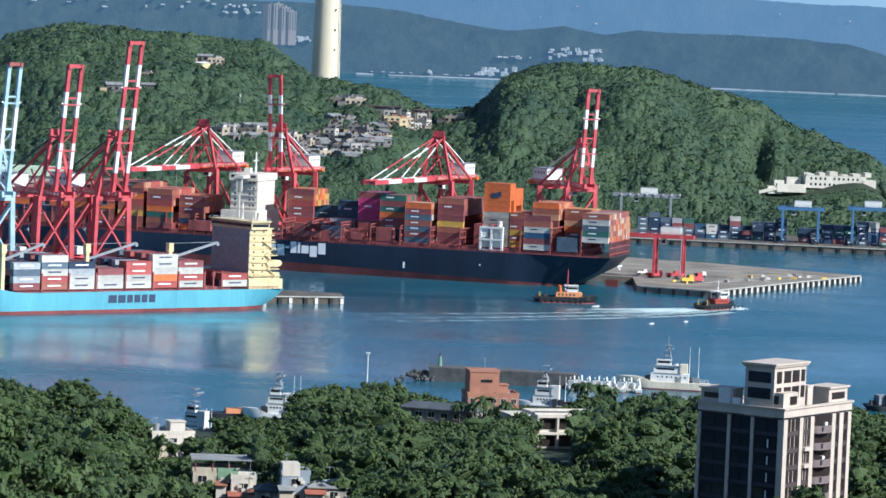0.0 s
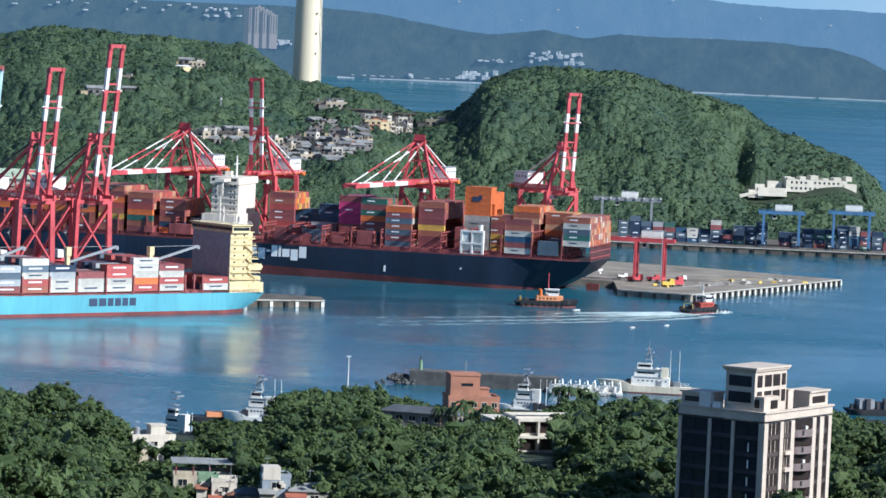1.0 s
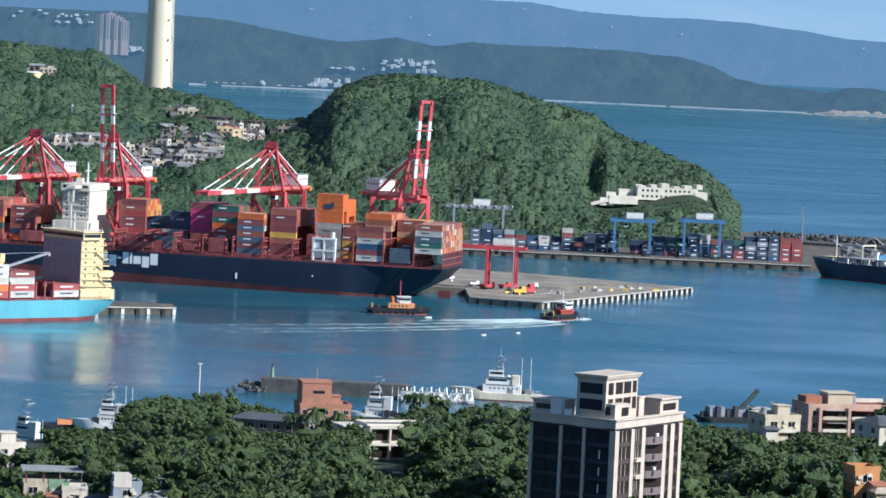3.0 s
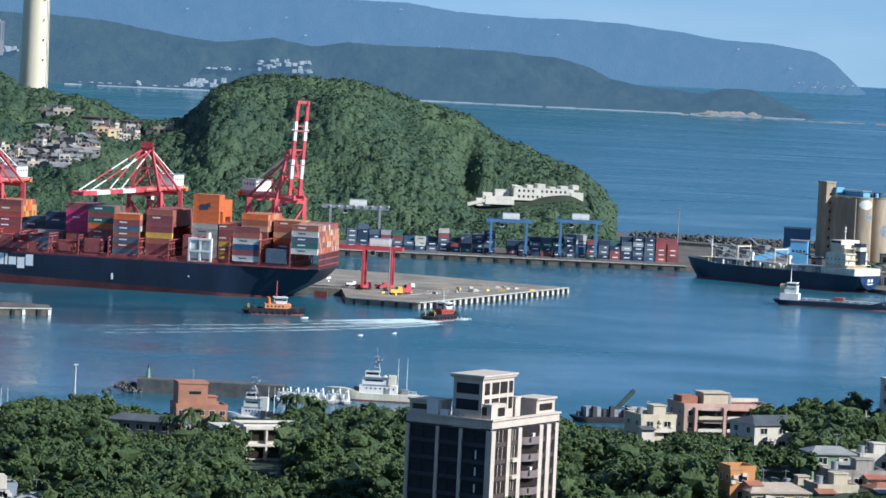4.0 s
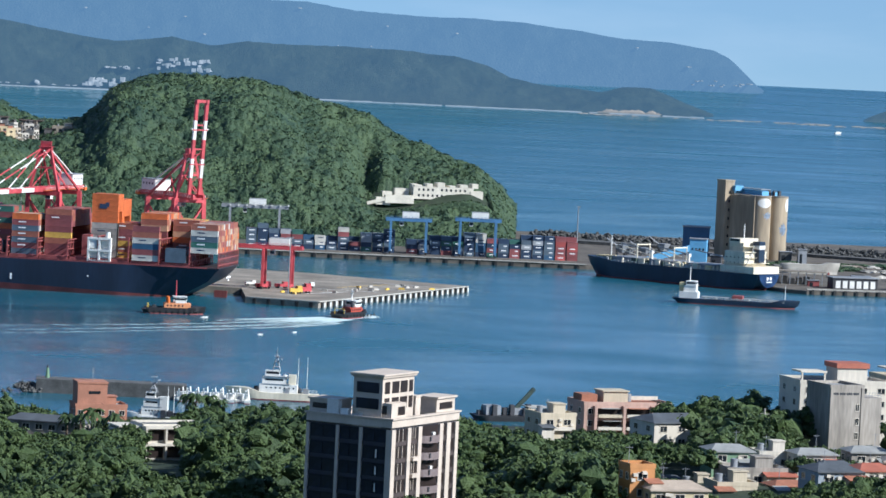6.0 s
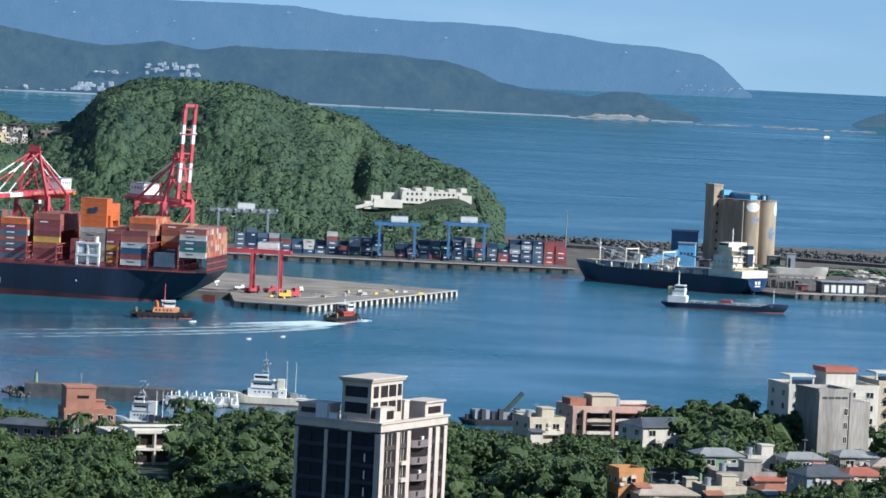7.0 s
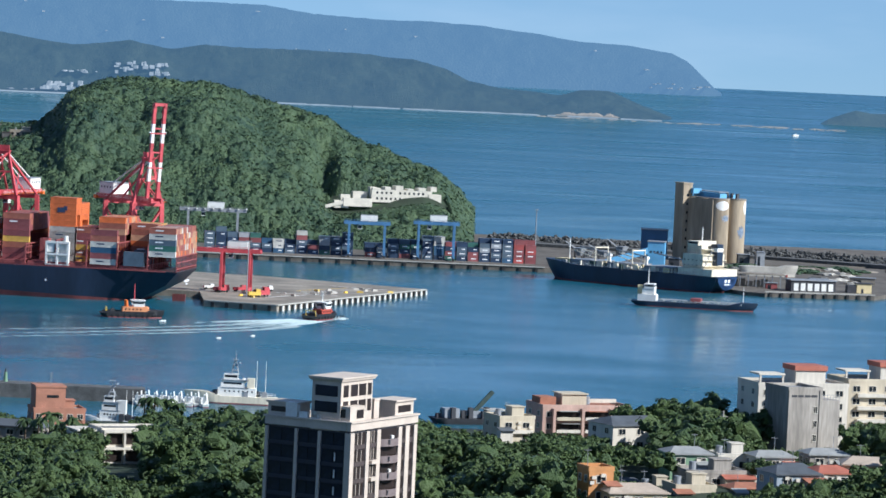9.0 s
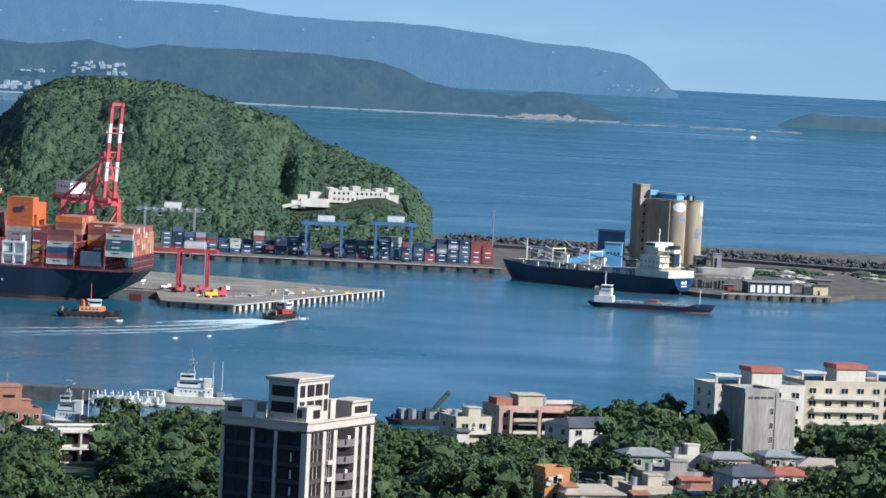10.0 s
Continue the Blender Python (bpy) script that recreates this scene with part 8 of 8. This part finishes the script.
for k in range(9):
    fb = ship_at("fishing_boat", (44 + 2.7 * k, 1213 + 2.5 * (k % 2), 0), radians(95 + 4 * (k % 3)), "small white fishing boat in a row at the jetty", "boat")
    fb["group"] = "moored fishing boats"
    hull(fb, 11, 2.7, 1.1, 0.2, WHITE, BOOT, bow_rise=0.7, stern=0.9, bow_len=0.4)
    made("cabin", WHITE, fb, ((4, 0, 2.0), (3, 1.9, 1.9)))
    bm = bmesh.new()
    bar(bm, (1, -0.9, 1.2), (3.2, -0.9, 4.6), 0.4)
    bar(bm, (1, 0.9, 1.2), (-1.2, 0.9, 4.4), 0.4)
    part("outrigger", bm, WHITE, fb)
cb = ship_at("crane_barge", (137, 1190, 0), radians(12), "dark work barge with a short slewing crane", "barge")
hull(cb, 26, 9, 1.8, 0.3, HULLDARK, HULLDARK, bow_rise=0.4, stern=0.95, bow_len=0.15)
made("deckhouse", GREY, cb, ((6, 0, 3.4), (5, 5, 3)), ((14, 0, 3.0), (4, 4, 2.2)))
bm = bmesh.new()
bar(bm, (14, 0, 3.5), (20, -1, 10.5), 1.3)
part("jib", bm, WALLDARK, cb)
each("deck_gear", DARK, cb, *[((2 + 2.1 * k, 2.5 * math.sin(k * 2.4), 2.4 + 0.5 * (k % 3)), (1.4, 2.0, 1.6 + (k % 3))) for k in range(10)])
made("deck_canopy", COPING, cb, ((21, 0, 4.6), (7, 7, 0.3)), ((18.5, -3, 3.2), (0.3, 0.3, 2.8)), ((23.5, -3, 3.2), (0.3, 0.3, 2.8)))
for x, y in ((168, 885), (171.5, 880)):
    up_ = thing("utility_pole", Matrix.Translation((x, y, near_ground(x, y) - 0.5)), "grey concrete utility pole with crossarms", "utility pole", "utility poles")
    bm = bmesh.new()
    rod(bm, (0, 0, 0), (0, 0, 13.5), 0.30, 0.2, 8)
    part("pole", bm, COPING, up_)
    made("crossarm", COPING, up_, ((0, 0, 12.2), (2.2, 0.15, 0.15)), ((0, 0, 10.8), (2.2, 0.15, 0.15)))
# ---- trees ----
def leaf_cloud(r, blobs, clumps, per, size, flat=0.32):
    """Leaf clusters as small quads over clumps that sit on blobs (x, y, z, radius). Returns the corners, and the clumps themselves."""
    out, solid = [], []
    for bx, by, bz, br in blobs:
        solid.append(np.array([(bx, by, bz, br * 0.66)]))
        d = r.normal(size=(clumps, 3))
        d /= np.linalg.norm(d, axis=1)[:, None]
        d[:, 2] = np.abs(d[:, 2]) * 1.05 - 0.32
        mid = np.array((bx, by, bz)) + d * br * r.uniform(0.62, 0.98, size=(clumps, 1))
        rad = br * r.uniform(0.26, 0.46, size=(clumps, 1))
        solid.append(np.concatenate([mid, rad * 0.60], 1))
        mid, rad, way = np.repeat(mid, per, 0), np.repeat(rad, per, 0), np.repeat(d, per, 0)
        e = r.normal(size=(clumps * per, 3)) + 0.55 * way
        e /= np.linalg.norm(e, axis=1)[:, None]
        e[:, 2] = np.where(e[:, 2] < -0.35, -e[:, 2], e[:, 2])
        c = mid + e * rad * r.uniform(0.8, 1.1, size=(clumps * per, 1)) * np.array((1, 1, 0.8))
        n = e + r.normal(scale=flat, size=e.shape)
        n /= np.linalg.norm(n, axis=1)[:, None]
        a = np.cross(n, r.normal(size=e.shape))
        a /= np.linalg.norm(a, axis=1)[:, None]
        b = np.cross(n, a)
        s = size * r.uniform(0.6, 1.35, size=(clumps * per, 1))
        out.append(np.stack([c - a * s - b * s * 0.6, c + a * s * 0.9 - b * s * 0.7, c + a * s + b * s * 0.65, c - a * s * 0.8 + b * s * 0.75], 1))
    return np.concatenate(out), np.concatenate(solid)


def quads_mesh(name, q, material):
    n = len(q)
    me = bpy.data.meshes.new(name)
    me.vertices.add(4 * n)
    me.vertices.foreach_set("co", q.reshape(-1).astype(np.float32))
    me.loops.add(4 * n)
    me.loops.foreach_set("vertex_index", np.arange(4 * n, dtype=np.int32))
    me.polygons.add(n)
    me.polygons.foreach_set("loop_start", np.arange(0, 4 * n, 4, dtype=np.int32))
    me.materials.append(material)
    me.update()
    me.validate()
    return me


def crown_blobs(r, height, radius, n):
    """Lobes of a crown, irregular in outline."""
    out = [(0, 0, height * 0.62, radius * 0.62)]
    for _ in range(n):
        a = r.uniform(0, 2 * math.pi)
        k = r.uniform(0.35, 1.0) * radius
        z = height * (0.45 + 0.45 * r.uniform() * (1.15 - k / radius * 0.6))
        out.append((k * math.cos(a), k * math.sin(a), z, radius * r.uniform(0.27, 0.50)))
    return out


def ico(fineness):
    bm = bmesh.new()
    bmesh.ops.create_icosphere(bm, subdivisions=fineness, radius=1.0)
    v = np.array([x.co[:] for x in bm.verts])
    f = np.array([[x.index for x in t.verts] for t in bm.faces])
    bm.free()
    return v, f


BALLS = {1: ico(1), 2: ico(2)}


def blob_arrays(r, blobs, squash=0.8, rough=0.22, fineness=1):
    vs, fs, base = [], [], 0
    ICO_V, ICO_F = BALLS[fineness]
    for x, y, z, rad in blobs:
        k = 1 + rough * r.normal(size=(len(ICO_V), 1))
        vs.append(ICO_V * k * rad * np.array((1, 1, squash)) + np.array((x, y, z)))
        fs.append(ICO_F + base)
        base += len(ICO_V)
    return np.concatenate(vs), np.concatenate(fs)


TREE_MESH = []


def tree_meshes(seed, height, radius):
    r = np.random.default_rng(seed)
    blobs = crown_blobs(r, height, radius, 12)
    leaves, solid = leaf_cloud(r, blobs, 9, 26, 0.20)
    crown = quads_mesh("crown", leaves, LEAF_NEAR)
    v, f = blob_arrays(r, solid, 0.85, 0.26)
    inner = bpy.data.meshes.new("inner_crown")
    inner.from_pydata(v.tolist(), [], f.tolist())
    inner.materials.append(LEAF_NEAR)
    bm = bmesh.new()
    rod(bm, (0, 0, -1.5), (0.1, 0, height * 0.55), radius * 0.085, radius * 0.05, 8)
    for x, y, z, q in blobs[1:6]:
        rod(bm, (0.05, 0, height * 0.32), (x * 0.8, y * 0.8, z), radius * 0.04, radius * 0.015, 6)
    trunk = bpy.data.meshes.new("trunk")
    bm.to_mesh(trunk)
    bm.free()
    trunk.materials.append(BARK)
    return crown, inner, trunk


for k, (h, rad) in enumerate(((9.5, 4.6), (8.0, 4.2), (11.0, 5.0), (7.0, 3.6), (9.0, 5.4), (12.0, 4.6))):
    TREE_MESH.append(tree_meshes(100 + k, h, rad))


def tree_at(k, x, y, z, s, a, label="broad-leaved evergreen tree with a dense rounded crown"):
    c = thing("tree", Matrix.Translation((x, y, z)) @ Matrix.Rotation(a, 4, "Z") @ Matrix.Scale(s, 4), label, "tree", "shore trees")
    crown = shared("crown", TREE_MESH[k][0], c, Matrix.Identity(4))
    shared("inner_crown", TREE_MESH[k][1], c, Matrix.Identity(4))
    shared("trunk", TREE_MESH[k][2], c, Matrix.Identity(4))
    return c


def palm_at(x, y, z, s):
    c = thing("palm_tree", Matrix.Translation((x, y, z)) @ Matrix.Scale(s, 4), "tall palm with drooping fronds", "palm", "palms")
    bm = bmesh.new()
    rod(bm, (0, 0, -1), (0.2, 0, 8), 0.24, 0.16, 8)
    part("trunk", bm, BARK, c)
    r = random.Random(int(x * 7 + y))
    for i in range(16):
        a = 2 * math.pi * i / 16 + r.uniform(-0.2, 0.2)
        up = r.uniform(0.1, 1.3)
        bm = bmesh.new()
        prev = None
        for j in range(6):
            t = j / 5
            d = 3.0 * t
            z1 = 8 + up * d * 0.9 - 0.42 * d * d
            w = 0.5 * math.sin(math.pi * (0.12 + 0.85 * t)) + 0.03
            p = Vector((math.cos(a) * d + 0.2, math.sin(a) * d, z1))
            s_ = Vector((-math.sin(a), math.cos(a), -0.5)) * w
            s2 = Vector((math.sin(a), -math.cos(a), -0.5)) * w
            cur = (bm.verts.new(p + s_), bm.verts.new(p), bm.verts.new(p + s2))
            if prev:
                bm.faces.new((prev[0], prev[1], cur[1], cur[0]))
                bm.faces.new((prev[1], prev[2], cur[2], cur[1]))
            prev = cur
        part("frond", bm, LEAF_NEAR, c)
    return c


# highest level that the near tree tops reach: azimuth, elevation in degrees
SKYLINE = [(-9, -4.4), (-6.8, -4.58), (-6.2, -4.75), (-5.2, -5.6), (-4.4, -6.5), (-3.9, -6.3), (-3.2, -6.05), (-2.2, -5.52), (-1.0, -5.40), (0.1, -5.65), (0.7, -5.95), (1.4, -5.85), (1.8, -5.85), (2.4, -5.45), (3.2, -5.35), (3.9, -5.42),
           (6.2, -5.45), (7.2, -5.75), (8.5, -5.65), (9.3, -5.7), (10.0, -5.1), (10.8, -5.0), (11.6, -5.3), (12.0, -5.6), (12.6, -5.4), (13.0, -5.1), (14.5, -4.85), (17, -4.8)]


def clear_of(x, y, grow=0.0):
    for fx, fy, fr in FOOT:
        if (x - fx) ** 2 + (y - fy) ** 2 < (fr + grow) ** 2:
            return False
        # keep the sight line to each building's upper part open
    lx, ly = x - 64.2, y - 690
    u, w = lx * 0.559 + ly * 0.829, -lx * 0.829 + ly * 0.559
    return not (-4 < u < 28 and -4 < w < 23)


def veil(x, y):
    """Height that a tree here may reach without hiding a building behind it."""
    z = 999.0
    d = math.hypot(x, y)
    az = math.atan2(x, y)
    for fx, fy, fr in FOOT:
        fd = math.hypot(fx, fy)
        if fd > d and abs(math.atan2(fx, fy) - az) < (fr * 0.75) / fd:
            lim = FOOTZ.get((fx, fy), 10.0)
            z = min(z, 118 - (118 - lim) * d / fd)
    for fx, fy, fr, lim in AFLOAT:
        fd = math.hypot(fx, fy)
        if abs(math.atan2(fx, fy) - az) < fr / fd:
            z = min(z, 118 - (118 - lim) * d / fd)
    return z


# moored vessels and quays seen over the trees: place, half width, lowest level in sight
AFLOAT = [(-51, 1082, 11, 1.5), (-67, 1030, 9, 1.0), (34, 1143, 9, 4.5), (54, 1218, 13, 1.0), (77, 1228, 13, 2.0), (154, 1190, 14, 1.0), (187, 855, 11, 31.0)]


FOOTZ = {}
for fx, fy, fr in FOOT:
    FOOTZ[(fx, fy)] = near_ground(fx, fy) + 1.0
for key, v in {(32.0, 962): 6.0, (2, 1000): 11.5, (15.5, 1082): 8.0, (-66.8, 932): 6.5, (131.0, 962): 18.5, (152.5, 985): 20.0, (152.3, 902): 24.8, (183.0, 855): 30.5, (193.5, 905): 38.5,
               (219.5, 925): 38.5, (240, 930): 39.0, (-46.2, 806): 18.8, (148.6, 803): 29.5, (151.5, 790): 27.5, (144.5, 775): 26.0, (163.5, 765): 32.6, (175.0, 778): 32.6, (185.5, 785): 32.6, (168.0, 806): 33.5, (157, 778): 28.0, (139, 786): 26.0, (170, 792): 31.0, (180, 806): 33.0, (160, 812): 31.5, (123.0, 722): 32.8, (116.2, 724): 33.0}.items():
    FOOTZ[key] = v


def near_forest():
    r = np.random.default_rng(5)
    spots = []
    grid = {}
    for _ in range(22000):
        az, d = r.uniform(-7.5, 14.9), math.sqrt(r.uniform(400.0 ** 2, 1092.0 ** 2))
        x, y = d * math.sin(radians(az)), d * math.cos(radians(az))
        left = near_ground(x, y) > 30 and x < -20
        if d < 600 and not left:
            continue
        if y > shore_y(x) - 12 or not clear_of(x, y, -1.0):
            continue
        cell = (int(x // 6), int(y // 6))
        if any((x - q[0]) ** 2 + (y - q[1]) ** 2 < 35 for i in (-1, 0, 1) for j in (-1, 0, 1) for q in grid.get((cell[0] + i, cell[1] + j), ())):
            continue
        g = near_ground(x, y)
        lim = min(118 + d * math.tan(radians(table(SKYLINE, az) + r.normal() * 0.05)), veil(x, y))
        k = int(r.integers(6))
        full = (9.5, 8.0, 11.0, 7.0, 9.0, 12.0)[k] * 1.12
        s = min(r.uniform(0.75, 1.55), (lim - g) / full)
        if s < 0.34:
            continue
        grid.setdefault(cell, []).append((x, y))
        spots.append((x, y, g, s, k, r.uniform(0, 6.28), d))
    # the trees of the shore slope that stand clearest are things of their own
    spots.sort(key=lambda q: q[6])
    single = [q for q in spots if q[3] > 0.8][:200]
    chosen = {id(q) for q in single}
    for x, y, g, s, k, a, d in single:
        tree_at(k, x, y, g, s, a)
    rest = [q for q in spots if id(q) not in chosen]
    leaves, vs, fs, base = [], [], [], 0
    for x, y, g, s, k, a, d in rest:
        h, rad = ((9.5, 4.6), (8.0, 4.2), (11.0, 5.0), (7.0, 3.6), (9.0, 5.4), (12.0, 4.6))[k]
        blobs = crown_blobs(r, h * s, rad * max(s, 0.75), 6)
        blobs = [(bx + x, by + y, bz + g, br * 1.08) for bx, by, bz, br in blobs]
        quads, solid = leaf_cloud(r, blobs, 5, 10, 0.28)
        leaves.append(quads)
        v, f = blob_arrays(r, solid, 0.85, 0.26)
        vs.append(v)
        fs.append(f + base)
        base += len(v)
    tagged(new("woodland", quads_mesh("woodland", np.concatenate(leaves), LEAF_NEAR)), "dense dark green woodland on the shore slope", "woodland", kind="stuff")
    ob = raw("woodland_inside", np.concatenate(vs).tolist(), np.concatenate(fs).tolist(), LEAF_NEAR)
    tagged(ob, "shaded inner foliage of the woodland", "woodland", kind="stuff")


near_forest()
for x, y, k, s in ((158, 916, 2, 1.55), (164, 922, 5, 1.5), (170, 915, 2, 1.75), (176, 921, 4, 1.7), (182, 912, 0, 1.6), (167, 906, 4, 1.5), (176, 902, 1, 1.6), (174.5, 858, 5, 1.25), (177.0, 864, 2, 1.35)):
    tree_at(k, x, y, near_ground(x, y), s, 0.7 * k, "large dark broad-leaved tree beside the houses")
for x, y, k, s in ((176, 738, 2, 1.15), (181, 744, 4, 1.35), (187, 748, 0, 1.4), (192, 742, 5, 1.35), (184, 735, 1, 1.3), (198, 752, 2, 1.4), (214, 880, 4, 1.3), (222, 886, 0, 1.4), (230, 884, 2, 1.3), (238, 890, 4, 1.4)):
    tree_at(k, x, y, near_ground(x, y), s, 1.1 * k, "large dark broad-leaved tree beside the houses")
for az, d, s in ((0.55, 985, 1.1), (0.72, 978, 1.25), (0.9, 992, 1.0), (1.05, 975, 1.15), (0.35, 990, 1.1), (1.2, 985, 0.95), (2.15, 1100, 1.2), (2.3, 1096, 1.3), (2.5, 1102, 1.2), (2.65, 1098, 1.1)):
    x, y = d * math.sin(radians(az)), d * math.cos(radians(az))
    palm_at(x, y, near_ground(x, y), s)


def hill_canopy():
    """The far hill's closed canopy: one rolling sheet of crowns and bushes."""
    houses = [(p.x, p.y) for p in HOUSES]
    near = {}
    for hx, hy in houses:
        for i in range(-2, 3):
            for j in range(-2, 3):
                near.setdefault((int(hx // 12) + i, int(hy // 12) + j), []).append((hx, hy))
    cols, rows = 860, 250
    verts = []
    for i in range(cols):
        az = -8.6 + 15.68 * i / (cols - 1)
        d0 = hill_foot(az) - 4
        for j in range(rows):
            d = d0 + (2590 - d0) * (j / (rows - 1)) ** 1.15
            x, y = d * math.sin(radians(az)), d * math.cos(radians(az))
            z = hill_height(az, d)
            kind = noise.noise((x / 60, y / 60, 2.0))
            wide = 7.2
            near_cell = noise.voronoi((x / wide, y / wide, 0.0))[0][0]
            crown = math.sqrt(max(0.0, 1 - min(1.0, near_cell * 1.2) ** 2))
            low = noise.voronoi((x / 3.4, y / 3.4, 5.0))[0][0]
            bush = math.sqrt(max(0.0, 1 - min(1.0, low * 1.2) ** 2))
            tall = 4.6 + 3.0 * noise.noise((x / 22, y / 22, 2.0)) + 2.6 * kind
            lift = max(0.8, tall) * crown * (0.62 if kind < -0.15 else 1.0) + 1.7 * bush + 1.0 * noise.noise((x / 2.2, y / 2.2, z / 2.2))
            lift *= smooth(0, 3, d - d0)
            for hx, hy in near.get((int(x // 12), int(y // 12)), ()):
                if abs(x - hx) < 6 and -11 < y - hy < 6:
                    lift = -1.0
            if -40 < x - FORT.x < 42 and -16 < y - FORT.y < 16:
                lift = -2.5 if x - FORT.x > -30 else min(lift, 0.4)
            elif -40 < x - FORT.x < 42 and -34 < y - FORT.y <= -16:
                lift = min(lift, 1.5)
            verts.append((x + 0.8 * noise.noise((x / 2, y / 2, 5.0)), y + 0.8 * noise.noise((x / 2, y / 2, 9.0)), z + lift))
    faces = [(i * rows + j, (i + 1) * rows + j, (i + 1) * rows + j + 1, i * rows + j + 1) for i in range(cols - 1) for j in range(rows - 1)]
    ob = raw("hill_woodland", verts, faces, LEAF_HILL, smooth=True)
    tagged(ob, "unbroken green woodland covering the hill", "woodland", kind="stuff")
    # sprays of leaves standing off the crowns
    r = np.random.default_rng(12)
    g = np.array(verts).reshape(cols, rows, 3)
    up = np.cross(g[1:, :-1] - g[:-1, :-1], g[:-1, 1:] - g[:-1, :-1])
    up /= np.linalg.norm(up, axis=2)[:, :, None]
    last = int(rows * 0.88)
    pi, pj = r.integers(cols - 1, size=130000), r.integers(last, size=130000)
    c = g[pi, pj] + r.normal(scale=(0.5, 0.5, 0.2), size=(len(pi), 3)) + np.array((0, 0, 0.15))
    n = up[pi, pj] + r.normal(scale=0.42, size=c.shape)
    n /= np.linalg.norm(n, axis=1)[:, None]
    a = np.cross(n, r.normal(size=c.shape))
    a /= np.linalg.norm(a, axis=1)[:, None]
    b = np.cross(n, a)
    size = r.uniform(0.3, 0.8, size=(len(c), 1))
    q = np.stack([c - a * size - b * size * 0.6, c + a * size * 0.9 - b * size * 0.7, c + a * size + b * size * 0.65, c - a * size * 0.8 + b * size * 0.75], 1)
    tagged(new("hill_leaves", quads_mesh("hill_leaves", q, LEAF_HILL)), "sunlit outer leaves of the hill's woodland", "woodland", kind="stuff")


hill_canopy()


# ---- movement ----
def motions():
    """The tug under way crosses the basin; all else lies still."""
    rows = []
    for t, x, y, a in ((0.0, 118.5, 1600.0, 46), (2.0, 122.6, 1605.5, 48), (4.5, 127.8, 1613.5, 51), (7.0, 133.2, 1624.0, 54), (10.0, 139.2, 1635.5, 56)):
        x, y = x - 12 * math.cos(radians(a)), y - 12 * math.sin(radians(a))
        rows.append((t, pose(x, y, 0, 0, 0, a)))
    walk(MOVER, rows)


motions()
